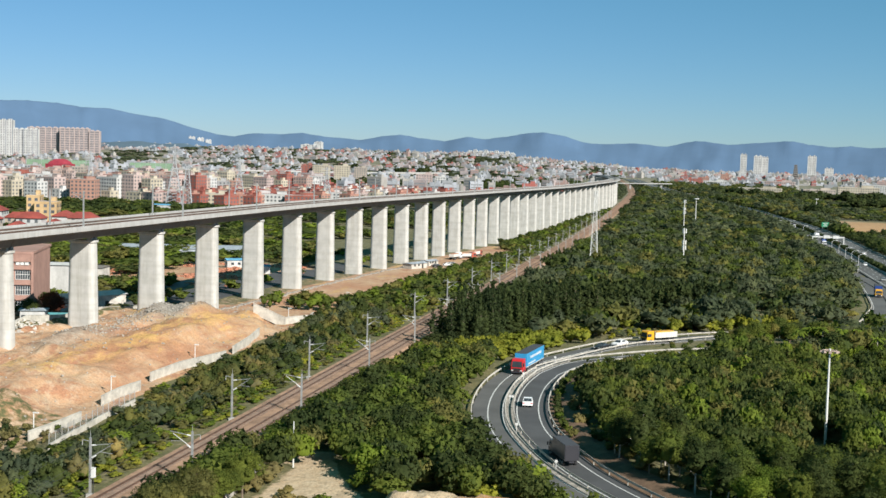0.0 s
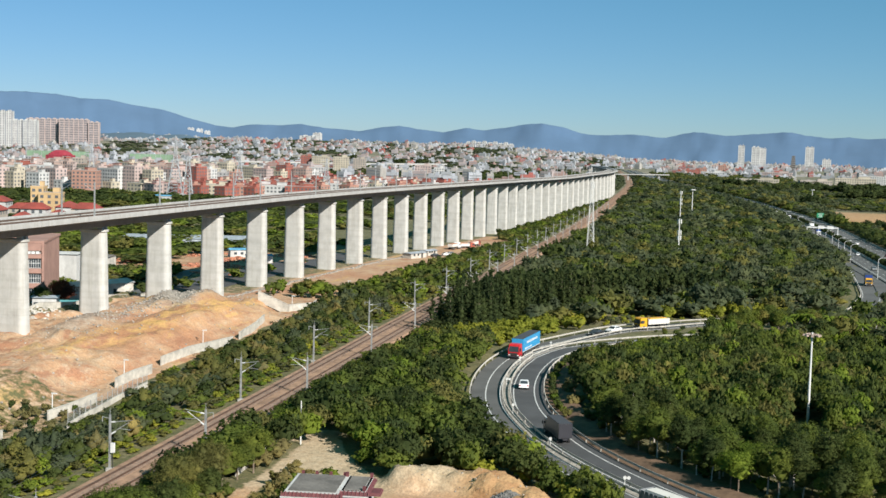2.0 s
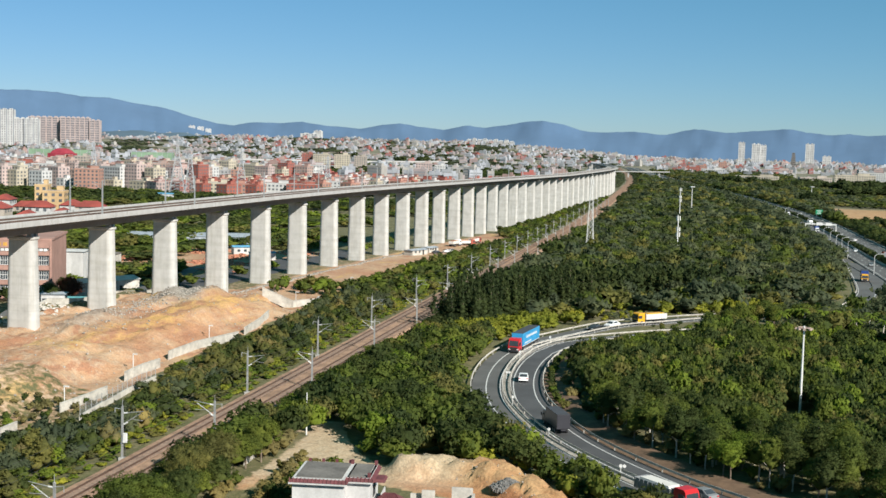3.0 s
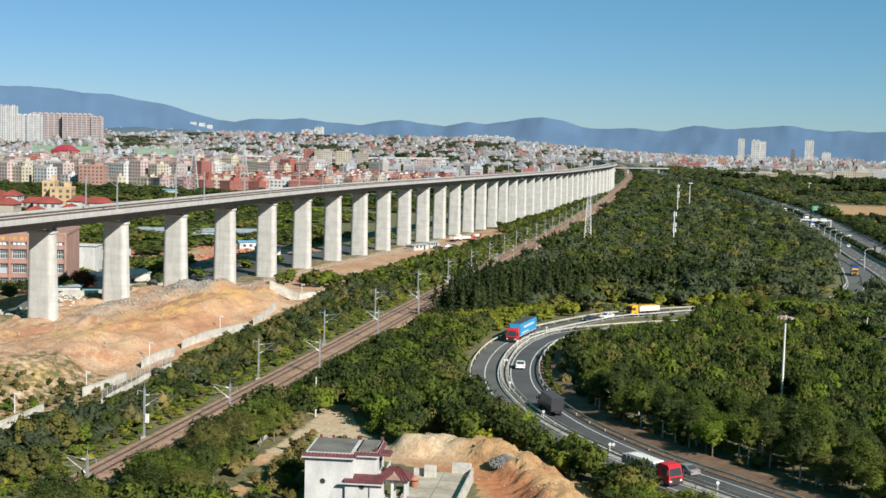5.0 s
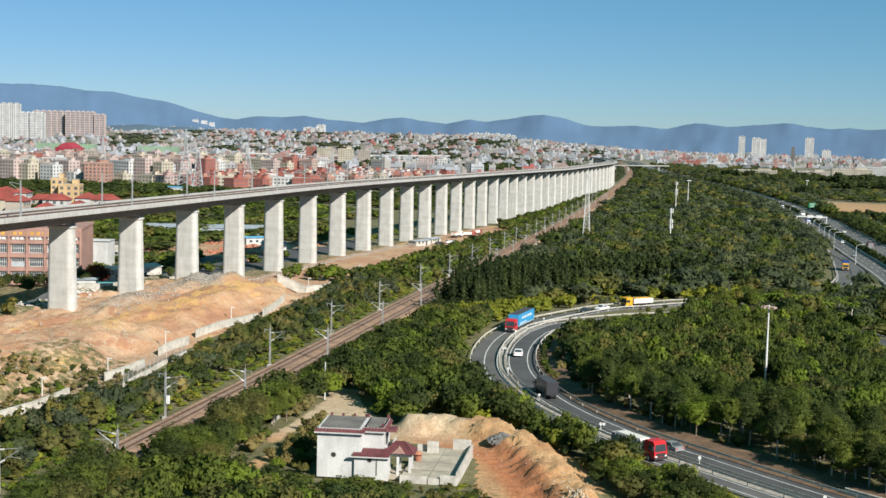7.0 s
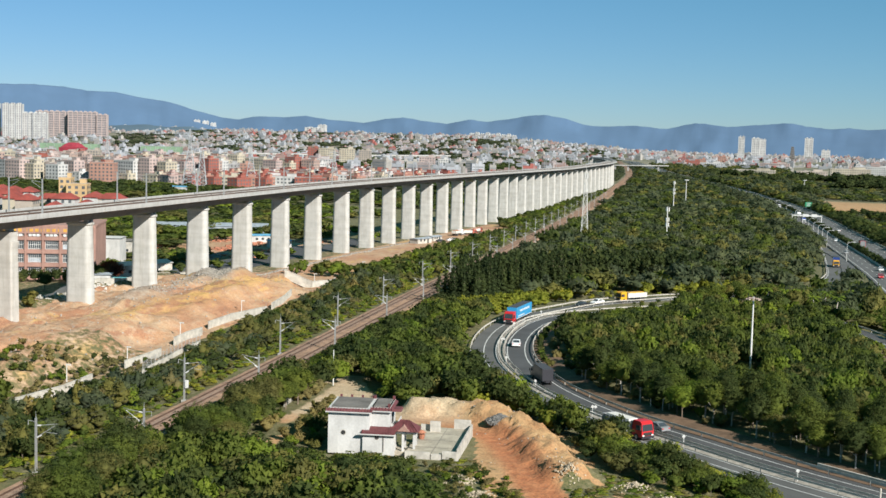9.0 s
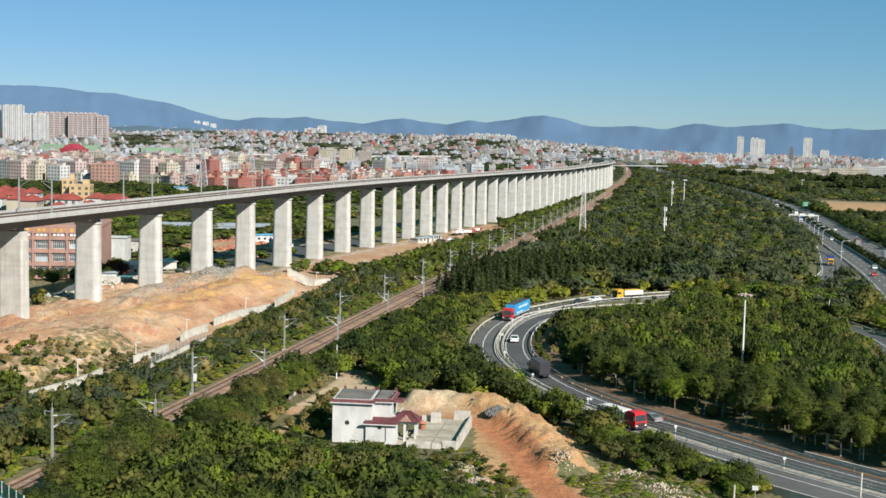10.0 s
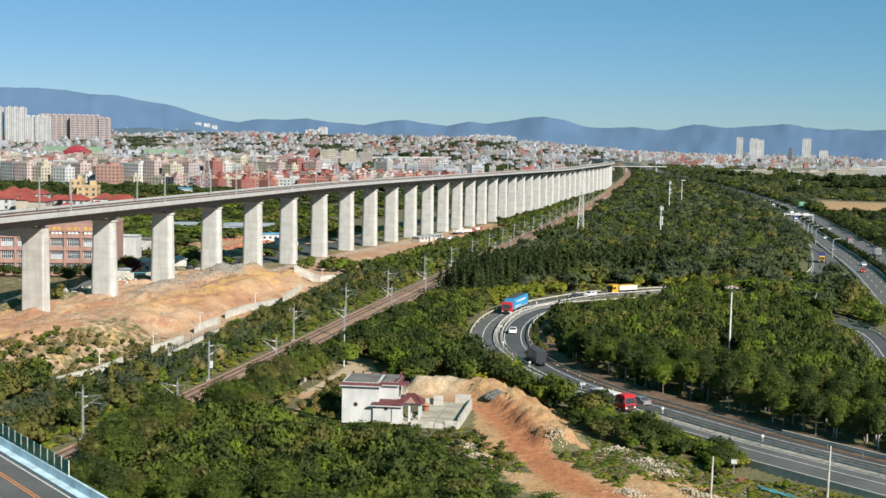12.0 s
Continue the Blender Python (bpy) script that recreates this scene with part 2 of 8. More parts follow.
def smooth_line(pts, gap=3.0):
    """A Catmull-Rom curve through plan points, at even steps."""
    pts = [np.array(p, float) for p in pts]
    pts = [2 * pts[0] - pts[1], *pts, 2 * pts[-1] - pts[-2]]
    out = []
    for i in range(1, len(pts) - 2):
        p0, p1, p2, p3 = pts[i - 1 : i + 3]
        n = max(2, int(np.linalg.norm(p2 - p1) / gap))
        for k in range(n):
            u = k / n
            out.append(0.5 * (2 * p1 + (p2 - p0) * u + (2 * p0 - 5 * p1 + 4 * p2 - p3) * u * u + (3 * p1 - p0 - 3 * p2 + p3) * u**3))
    out.append(pts[-2])
    return [tuple(p) for p in out]


def offset(line, d):
    """The plan line moved to its right by d."""
    out = []
    for i, p in enumerate(line):
        q0, q1 = line[max(i - 1, 0)], line[min(i + 1, len(line) - 1)]
        tx, ty = q1[0] - q0[0], q1[1] - q0[1]
        ln = math.hypot(tx, ty) or 1
        out.append((p[0] + ty / ln * d, p[1] - tx / ln * d))
    return out


def near_line(x, y, line):
    """Distance to a plan line."""
    a = np.asarray(line, float)[:, :2]
    p, q = a[:-1], a[1:]
    d = q - p
    u = np.clip(((x - p[:, 0]) * d[:, 0] + (y - p[:, 1]) * d[:, 1]) / np.maximum((d * d).sum(1), 1e-9), 0, 1)
    return float(np.sqrt(((p[:, 0] + u * d[:, 0] - x) ** 2 + (p[:, 1] + u * d[:, 1] - y) ** 2).min()))


def along_line(x, y, line):
    """Distance to a plan line and how far along it the nearest place lies."""
    a = np.asarray(line, float)
    p, d = a[:-1], a[1:] - a[:-1]
    ln = np.sqrt((d * d).sum(1))
    u = np.clip(((x - p[:, 0]) * d[:, 0] + (y - p[:, 1]) * d[:, 1]) / (ln * ln), 0, 1)
    r = (p[:, 0] + u * d[:, 0] - x) ** 2 + (p[:, 1] + u * d[:, 1] - y) ** 2
    i = int(r.argmin())
    return math.sqrt(r[i]), float(ln[:i].sum() + u[i] * ln[i])


def inside(x, y, poly):
    c, j = False, len(poly) - 1
    for i in range(len(poly)):
        xi, yi = poly[i]
        xj, yj = poly[j]
        if (yi > y) != (yj > y) and x < (xj - xi) * (y - yi) / (yj - yi) + xi:
            c = not c
        j = i
    return c


# the middle strip between the two carriageways of the loop, from the south-east round to the north-east
MEDIAN = smooth_line([(72, 84), (50, 98), (29, 114), (21, 120.2), (13, 126.5), (4, 134.5), (-5.4, 143.6), (-14.6, 152.5), (-25, 165.5), (-33, 178.5), (-40.0, 194.5), (-43.7, 206), (-46.5, 220), (-48.0, 234), (-48.2, 247), (-46.8, 260), (-42.9, 274.5), (-38.5, 285.5)])
OUT_TAIL = [(-33.2, 296.5), (-23, 309), (-13.5, 320.5), (2, 333), (15, 343)]
INN_TAIL = [(-30, 292), (-18, 297), (0, 299), (17, 295), (27, 287.5), (32.8, 280), (38, 266.5), (42, 253), (43.6, 236), (44, 214), (44, 190)]
OUTER = smooth_line([*offset(MEDIAN, -3.55)[:-6:2], *offset(OUT_TAIL, -3.45)])
INNER = smooth_line([*offset(MEDIAN, 3.8)[:-8:2], (-38.2, 272.0), *offset(INN_TAIL, 3.6)[1:]])
MERGE = smooth_line([OUTER[-1], (21, 356), (28, 374), (31.5, 396), (35.8, 428), (38.6, 490), (41, 560), (42, 600)])
HIGHWAY = smooth_line([(58, 100), (57.6, 200), (57.6, 317), (58.0, 414), (56.8, 489), (55, 564), (52.8, 674), (50.4, 760), (46.8, 842), (39.1, 948), (31.9, 1026), (23.4, 1095), (8.4, 1195), (-9.7, 1322), (-37, 1469), (-62, 1590), (-104, 1790), (-145, 2000), (-190, 2250), (-250, 2600)], 20)
DIRT_ROAD = smooth_line([(-66.5, 173.5), (-63, 164), (-57.5, 155), (-51, 148), (-41, 144.5), (-32, 139), (-26, 127), (-20.5, 113), (-13, 98.5), (-5, 90), (4, 83), (14, 74)])
WALL_LINE = [(-107, 110), (-109, 133), (-108.6, 155), (-103.8, 163), (-106.2, 181), (-108.4, 199), (-111.5, 212), (-113, 243), (-117, 272), (-120.5, 296)]
MOUND = [(-45.5, 150.6), (-41.5, 151.4), (-36, 150.3), (-30.5, 146), (-26.5, 140), (-22, 129), (-17, 118.5)]
TERRACE = [(-200, 60), (-104, 60), (-105, 150), (-109, 190), (-113, 240), (-114, 290), (-116, 318), (-150, 330), (-160, 300), (-166, 250), (-172, 200)]

# ---- ground ----
FOOTPATH = [(-60.5, 108), (-62.3, 124), (-64.9, 142), (-65.2, 158), (-63, 168)]
LOT = [(-67.9, 174.5), (-65.9, 172.7), (-61.6, 166), (-57.4, 159), (-53, 154), (-47.9, 149.3), (-42, 146.5), (-38, 144), (-43, 141), (-47, 142.6), (-51.5, 146), (-56, 149), (-62, 153), (-64.7, 160), (-66.5, 167)]
GREENS = ((-15, 112, 4.5), (-8, 106.5, 4.5), (-12, 121, 4), (-1, 115.5, 4.5), (6, 112, 4), (13, 106, 5), (20, 100, 5), (30, 92, 7), (-20, 104, 4))
ROADS = ((OUTER, 3.6), (INNER, 3.8), (MERGE, 4.0))


def earth_height(x, y):
    """Fill beside the piers, spoil heaps and the heap behind the white house."""
    h = 0.0
    if -215 < x < -95 and y < 345:
        top = 3.2 * step(-114.5, -124, x) * step(-178, -160, x) * step(322, 268, y)
        h += top
        h += 3.0 * math.exp(-(((x + 136) / 6.0) ** 4 + ((y - 276) / 19) ** 2)) + 1.7 * math.exp(-(((x + 128) / 5.0) ** 2 + ((y - 262) / 26) ** 2))
        h += 2.0 * math.exp(-(((x + 139) / 4.5) ** 2 + ((y - 232) / 15) ** 2))
        if x > -145:
            h += 0.5 * noise.ridged_multi_fractal(Vector((x * 0.11, y * 0.05, 1.0)), 0.9, 2.0, 4, 1.0, 2.0) * step(-108, -116, x) * step(150, 190, y) - 0.4
        if top > 0.05:
            h += (1.5 * noise.fractal(Vector((x * 0.08, y * 0.05, 3.1)), 0.7, 2.1, 5) + 0.8 * noise.fractal(Vector((x * 0.2, y * 0.12, 6.1)), 0.6, 2.1, 4) + 0.35 * noise.ridged_multi_fractal(Vector((x * 0.32, y * 0.16, 9.1)), 0.8, 2.1, 4, 1.0, 2.0) - 0.3) * min(1, top)
    if -65 < x < -5 and 100 < y < 170:
        d, run = along_line(x, y, MOUND)
        if d < 7:
            gully = abs(math.sin(run * 0.95 + 1.6 * noise.noise(Vector((run * 0.2, d * 0.3, 1.0)))))
            face = step(5.4, 1.5, d)
            h += (2.4 - 0.6 * step(14, 26, run)) * face * (0.92 + 0.22 * noise.noise(Vector((run * 0.13, 0.0, 4.0)))) - 0.42 * gully * 4 * face * (1 - face) + 0.85 * face * noise.fractal(Vector((x * 0.85, y * 0.85, 2.5)), 0.7, 2.1, 4)
    return h


def ground_z(x, y):
    h = vale(y) + earth_height(x, y) + rise(x, y)
    if -260 < x < 120 and 20 < y < 900:
        k = 1.0
        if abs(x - rail_x(y)) < 9:
            k = 0.0
        h += 0.35 * k * noise.fractal(Vector((x * 0.06, y * 0.06, 7.7)), 0.8, 2.1, 3)
    if -4 < x < 80 and y < 126:
        h -= 1.0 * step(3.9, 4.9, near_line(x, y, OUTER)) * step(-2, 9, x) * step(20, 60, y)
    return h


def axis(stops):
    out = []
    for (a, s), (b, _) in zip(stops[:-1], stops[1:]):
        out += list(np.arange(a, b - s * 0.5, s))
    return out + [stops[-1][0]]


GX = axis([(-4700, 600), (-2300, 200), (-900, 60), (-300, 15), (-210, 2.4), (-166, 1.25), (-104, 3.0), (-62, 0.75), (-8, 1.1), (32, 3.0), (75, 12), (200, 60), (900, 250), (2400, 600), (4700, 1)])
GY = axis([(-1500, 300), (-300, 40), (20, 4), (80, 2.0), (98, 0.8), (170, 1.5), (320, 3), (350, 6), (560, 20), (1000, 60), (2200, 200), (4800, 1)])
ROAD_GRID = {}
for line, w in ROADS:
    for p in line:
        for i in range(-1, 2):
            for j in range(-1, 2):
                ROAD_GRID.setdefault((int(p[0] // 12) + i, int(p[1] // 12) + j), []).append((p[0], p[1], w))


def road_gap(x, y):
    """How far a place lies outside the edge of the loop roads."""
    some = ROAD_GRID.get((int(x // 12), int(y // 12)))
    return min((math.hypot(x - a, y - b) - w for a, b, w in some), default=99.0) if some else 99.0


def bare(x, y):
    """How much bare earth shows: fill by the piers, haul roads, yard."""
    e = 0.0
    if x < -95 and y < 345 and inside(x, y, TERRACE):
        e = 1.0
        if x > -128 and y < 185:
            e = 0.5
        if y < 135:
            e = 0.3
    if x < -157 and y < 345:
        e = 0.42
    if -157 < x < -112 and 300 < y < 700:
        e = max(e, (0.95 - 0.3 * step(480, 700, y)) * step(-112 - 0.03 * (y - 300), -122 - 0.03 * (y - 300), x) * (1.0 - 0.55 * step(-144, -149, x)))
    if -235 < x < -165 and 360 < y < 480:
        e = max(e, 0.75 * step(-235, -220, x) * step(360, 385, y))
    if -70 < x < 30 and 60 < y < 190:
        e = max(e, 1.0 - step(2.0, 4.6, near_line(x, y, DIRT_ROAD)))
        e = max(e, 1.0 - step(4.5, 7.0, near_line(x, y, MOUND)))
        if inside(x, y, LOT):
            e = 1.0
        if inside(x, y, [(-35, 141), (-31, 122), (-25, 103), (-16, 90), (10, 76), (24, 84), (8, 103), (-4, 106), (-12, 116), (-17, 126), (-26, 141)]):
            e = max(e, 0.62)
        elif inside(x, y, [(-33, 146), (-31, 112), (-20, 92), (-14, 70), (70, 48), (70, 76), (30, 101), (17, 110), (5, 118), (-6, 122), (-15, 130)]):
            e = max(e, 0.36)
        if near_line(x, y, DIRT_ROAD) > 3:
            e *= min(1.0, 0.25 + 0.75 * min(step(-1.0, 1.0, math.hypot(x - a, y - b) - r) for a, b, r in GREENS))
    if 44 < x < 330 and 960 < y < 1260:
        e = max(e, 0.66 * step(0, 6, x - 56 - (1100 - y) * 0.04) * step(970, 1000, y) * step(1250, 1190, y))
    if -70 < x < -55 and 108 < y < 172:
        e = max(e, 0.85 - 0.85 * step(0.5, 1.8, near_line(x, y, FOOTPATH)))
    return e


def build_ground():
    nx, ny = len(GX), len(GY)
    verts, zone, tone = [], [], []
    for y in GY:
        for x in GX:
            gap = road_gap(x, y) if -90 < x < 110 and 60 < y < 560 else 99.0
            z = ground_z(x, y)
            if gap < 3:
                z = min(z, vale(y) - 0.12) * (1 - step(0, 3, gap)) + z * step(0, 3, gap)
            verts.append((x, y, z))
            red = gravel = 0.0
            if -70 < x < 30 and 60 < y < 190:
                red = (1.0 - step(1.6, 4.2, near_line(x, y, DIRT_ROAD))) * step(152, 136, y) * step(-52, -44, x)
            if -160 < x < -120 and 215 < y < 320:
                gravel = max(math.exp(-(((x + 137) / 5.5) ** 4 + ((y - 276) / 15) ** 4)), 0.75 * math.exp(-(((x + 139.5) / 3.6) ** 2 + ((y - 232) / 14) ** 2)))
            ochre = 0.0
            if -146 < x < -112 and 195 < y < 310:
                ochre = math.exp(-((x + 128 - 0.05 * (y - 240)) / 4.5) ** 2) * step(195, 215, y) * step(310, 285, y)
            if -65 < x < -5 and 100 < y < 170:
                ochre = 0.2 * math.exp(-((near_line(x, y, MOUND) / 5.5) ** 2))
            orange = 0.9 if y > 900 else 0.85 * step(-70, -62, x) * step(194, 176, y) if -70 < x < 75 and 50 < y < 194 else 0.0
            if orange > 0.1 and y > 138 and x < -50:
                orange *= 0.3
            cream = 0.85 * step(-36, -42, x) * step(140, 145, y) if -70 < x < -33 and 138 < y < 186 else 0.0
            tone.append((ochre, orange, cream, 1.0))
            zone.append((bare(x, y), step(1000, 1500, y) * 0.6, red, gravel))
    faces = [(j * nx + i, j * nx + i + 1, (j + 1) * nx + i + 1, (j + 1) * nx + i) for j in range(ny - 1) for i in range(nx - 1)]
    me = bpy.data.meshes.new("ground")
    me.from_pydata(verts, [], faces)
    me.polygons.foreach_set("use_smooth", [True] * len(me.polygons))
    col = me.color_attributes.new("zone", "FLOAT_COLOR", "POINT")
    col.data.foreach_set("color", np.array(zone, np.float32).ravel())
    col2 = me.color_attributes.new("tone", "FLOAT_COLOR", "POINT")
    col2.data.foreach_set("color", np.array(tone, np.float32).ravel())
    m, t, p = nodes_of("ground")
    at = t.nodes.new("ShaderNodeAttribute")
    at.attribute_name = "zone"
    sep = t.nodes.new("ShaderNodeSeparateColor")
    t.links.new(at.outputs["Color"], sep.inputs["Color"])
    n1, n2, n3 = tex_noise(t, 0.09, 6, 0.65), tex_noise(t, 0.6, 5, 0.65), tex_noise(t, 3.0, 4, 0.6)
    grass = ramp(t, n1, (0.071, 0.074, 0.027), (0.160, 0.139, 0.059), 0.3, 0.7)
    grass = blend(t, ramp(t, n2, (0, 0, 0), (0.9, 0.9, 0.9), 0.5, 0.68), grass, (0.227, 0.185, 0.105))
    grass = blend(t, ramp(t, n3, (0, 0, 0), (0.7, 0.7, 0.7), 0.5, 0.62), grass, (0.046, 0.063, 0.018))
    soil = ramp(t, n1, (0.43, 0.24, 0.13), (0.50, 0.34, 0.205), 0.35, 0.65)
    soil = blend(t, ramp(t, n2, (0, 0, 0), (0.9, 0.9, 0.9), 0.45, 0.72), soil, (0.50, 0.41, 0.30))
    soil = blend(t, ramp(t, tex_noise(t, 0.045, 4, 0.6, (1.0, 0.6, 3.0)), (0, 0, 0), (0.75, 0.75, 0.75), 0.5, 0.62), soil, (0.403, 0.202, 0.109))
    soil = blend(t, ramp(t, tex_noise(t, 0.11, 5, 0.7, (1.0, 0.35, 1.0)), (0, 0, 0), (0.8, 0.8, 0.8), 0.56, 0.64), soil, (0.554, 0.370, 0.134))
    at2 = t.nodes.new("ShaderNodeAttribute")
    at2.attribute_name = "tone"
    sep2 = t.nodes.new("ShaderNodeSeparateColor")
    t.links.new(at2.outputs["Color"], sep2.inputs["Color"])
    streak = ramp(t, tex_noise(t, 0.3, 5, 0.7, (1.0, 0.4, 1.0)), (0, 0, 0), (1, 1, 1), 0.4, 0.58)
    soil = blend(t, blend(t, 1.0, streak, sep2.outputs[0], "MULTIPLY"), soil, (0.57, 0.36, 0.125))
    soil = blend(t, ramp(t, tex_noise(t, 0.22, 5, 0.7, (1.0, 0.5, 1.0)), (0, 0, 0), (0.8, 0.8, 0.8), 0.53, 0.62), soil, (0.35, 0.17, 0.095))
    soil = blend(t, 1.0, soil, (1.02, 0.98, 0.97), "MULTIPLY")
    soil = blend(t, sep2.outputs[1], soil, ramp(t, tex_noise(t, 0.25, 6, 0.7), (0.39, 0.195, 0.08), (0.54, 0.345, 0.165), 0.35, 0.65))
    soil = blend(t, sep2.outputs[2], soil, ramp(t, tex_noise(t, 0.5, 5, 0.7), (0.42, 0.32, 0.20), (0.56, 0.46, 0.32), 0.35, 0.65))
    soil = blend(t, sep.outputs[2], soil, ramp(t, n2, (0.38, 0.13, 0.05), (0.49, 0.20, 0.085), 0.35, 0.65))
    soil = blend(t, at.outputs["Alpha"], soil, ramp(t, n2, (0.18, 0.165, 0.14), (0.33, 0.30, 0.255), 0.35, 0.6))
    soil = blend(t, 1.0, soil, ramp(t, n3, (0.63, 0.63, 0.63), (0.97, 0.97, 0.97), 0.3, 0.6), "MULTIPLY")
    mth = t.nodes.new("ShaderNodeMath")
    mth.operation = "MULTIPLY_ADD"
    t.links.new(n2, mth.inputs[0])
    mth.inputs[1].default_value = 0.9
    add = t.nodes.new("ShaderNodeMath")
    add.operation = "ADD"
    add.inputs[1].default_value = -0.45
    t.links.new(sep.outputs[0], add.inputs[0])
    t.links.new(add.outputs[0], mth.inputs[2])
    mask = ramp(t, mth.outputs[0], (0, 0, 0), (1, 1, 1), 0.42, 0.58)
    c = blend(t, mask, grass, soil)
    far = ramp(t, tex_noise(t, 0.012, 6, 0.7), (0.08, 0.095, 0.05), (0.30, 0.26, 0.22), 0.4, 0.6)
    c = blend(t, sep.outputs[1], c, far)
    t.links.new(c, p.inputs["Base Color"])
    p.inputs["Roughness"].default_value = 0.95
    bump(t, p, n2, 0.8, 0.5)
    solo("ground", put_in(me, m), None, "dry grassland with orange bare earth beside a viaduct", "ground", kind="structure")


build_ground()

# ---- viaduct ----
SPAN = 32.7
PIER_Y = [222 + SPAN * k for k in range(-4, 48)]


def loop_section(hx, hy, r, z, n=4):
    """A rounded rectangle, as points."""
    pts = []
    for cx, cy, a0 in ((hx - r, hy - r, 0), (-hx + r, hy - r, 90), (-hx + r, -hy + r, 180), (hx - r, -hy + r, 270)):
        for k in range(n + 1):
            a = radians(a0 + 90 * k / n)
            pts.append((cx + r * math.cos(a), cy + r * math.sin(a), z))
    return pts


def build_pier_at(y, base):
    top = via_z(y)
    x = via_x(y)
    h = top - base
    root = thing("viaduct_pier", "tall pale concrete bridge pier with a flat cap", "bridge pier", "viaduct piers", (x, y, base))
    shaft = Shape().ring([loop_section(3.4, 1.75, 1.35, 0, 7), loop_section(3.06, 1.5, 1.2, h - 4.0, 7), loop_section(2.98, 1.45, 1.15, h - 1.3, 7)])
    part("shaft", shaft, "pier", root)
    cap = Shape().ring([loop_section(2.98, 1.45, 1.15, h - 1.3, 7), loop_section(3.25, 1.7, 1.2, h - 1.1, 7), loop_section(3.25, 1.7, 1.2, h - 0.6, 7)])
    part("cap", cap, "pier", root)
    for sx in (-2.1, 2.1):
        for sy in (-0.85, 0.85):
            part("bearing_block", Shape().box((sx, sy, h - 0.295), (1.1, 0.8, 0.63)), "girder", root)
    return root


for y in PIER_Y:
    if abs(y - (222 - SPAN)) < 1:
        # the older portal pier with a crossbeam
        root = thing("portal_pier", "stained concrete portal pier with a long crossbeam", "bridge pier", "viaduct piers", (VIA_X, y, 0.5))
        h = via_z(y) - 0.5
        part("shaft", Shape().ring([[(x + 0.6, y, z) for x, y, z in loop_section(2.95, 1.5, 0.4, 0)], [(x + 0.6, y, z) for x, y, z in loop_section(2.8, 1.45, 0.4, h - 4.2)], [(x + 0.5, y, z) for x, y, z in loop_section(3.1, 1.5, 0.4, h - 2.6)]]), "old_concrete", root)
        part("crossbeam", Shape().box((-4.0, 0, h - 1.55), (14.2, 3.0, 2.1)), "old_concrete", root)
        for sx in (-2.1, 2.1):
            part("bearing_block", Shape().box((sx, 0, h - 0.24), (1.1, 1.6, 0.53)), "girder", root)
        continue
    build_pier_at(y, ground_z(VIA_X, y) - 1.5)

GIRDER = [(-2.6, 0), (2.6, 0), (2.85, 0.15), (3.3, 1.4), (4.0, 1.8), (6.2, 2.12), (6.2, 2.4), (-6.2, 2.4), (-6.2, 2.12), (-4.0, 1.8), (-3.3, 1.4), (-2.85, 0.15)]
for k in range(len(PIER_Y) - 1):
    y0, y1 = PIER_Y[k] + 0.05, PIER_Y[k + 1] - 0.05
    line = [(via_x(y), y, via_z(y)) for y in (y0, y1)]
    root = thing("viaduct_span", "pale concrete box girder span with parapets", "bridge span", "viaduct spans", line[0])
    here = [tuple(np.subtract(p, line[0])) for p in line]
    # this material carries the shade below the parapets in its colour
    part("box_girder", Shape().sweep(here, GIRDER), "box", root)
    for s in (-1, 1):
        part("parapet", Shape().sweep(here, [(s * 6.34 - 0.12, 2.08), (s * 6.34 + 0.12, 2.08), (s * 6.34 + 0.1, 3.2), (s * 6.34 - 0.1, 3.2)]), "girder", root)
        part("cable_trough", Shape().sweep(here, [(s * 4.7 - 0.9, 2.4), (s * 4.7 + 0.9, 2.4), (s * 4.7 + 0.9, 2.75), (s * 4.7 - 0.9, 2.75)]), "deck", root)
        part("track_slab", Shape().sweep(here, [(s * 2.4 - 1.4, 2.4), (s * 2.4 + 1.4, 2.4), (s * 2.4 + 1.25, 2.8), (s * 2.4 - 1.25, 2.8)]), "deck", root)
        for r in (-0.75, 0.75):
            part("running_rail", Shape().sweep(here, [(s * 2.4 + r - 0.05, 2.8), (s * 2.4 + r + 0.05, 2.8), (s * 2.4 + r + 0.04, 2.98), (s * 2.4 + r - 0.04, 2.98)]), "rail", root)

# ---- old railway ----
RAIL_LINE = [(rail_x(y), y, vale(y)) for y in (*range(-120, 700, 12), *range(700, 2600, 40))]
solo("ballast_bed", Shape().sweep(RAIL_LINE, [(-5.9, -0.4), (-4.3, 0.55), (4.3, 0.55), (5.9, -0.4)]), "ballast", "brown ballast bed of a double-track railway", "railway", kind="structure")
for c in (-2.1, 2.1):
    for r in (-0.76, 0.76):
        o = c + r
        solo("rail", Shape().sweep(RAIL_LINE, [(o - 0.07, 0.62), (o + 0.07, 0.62), (o + 0.04, 0.86), (o - 0.04, 0.86)]), "rail", "rusty steel rail on the ballast bed", "rail", "rails of the old line", "structure")
tie = Shape()
for i in range(700):
    y = 40 + i * 0.62
    for c in (-2.1, 2.1):
        tie.box((rail_x(y) + c, y, vale(y) + 0.59), (2.5, 0.26, 0.12))
solo("sleepers", tie, "sleeper", "row of concrete sleepers under the rails", "sleepers", kind="stuff")

# ---- roads ----


def strip(line, half, z0=0.0, top=0.12, depth=0.6):
    pts = [(p[0], p[1], vale(p[1]) + z0) for p in line]
    return Shape().sweep(pts, [(-half, top - depth), (-half, top), (half, top), (half, top - depth)])


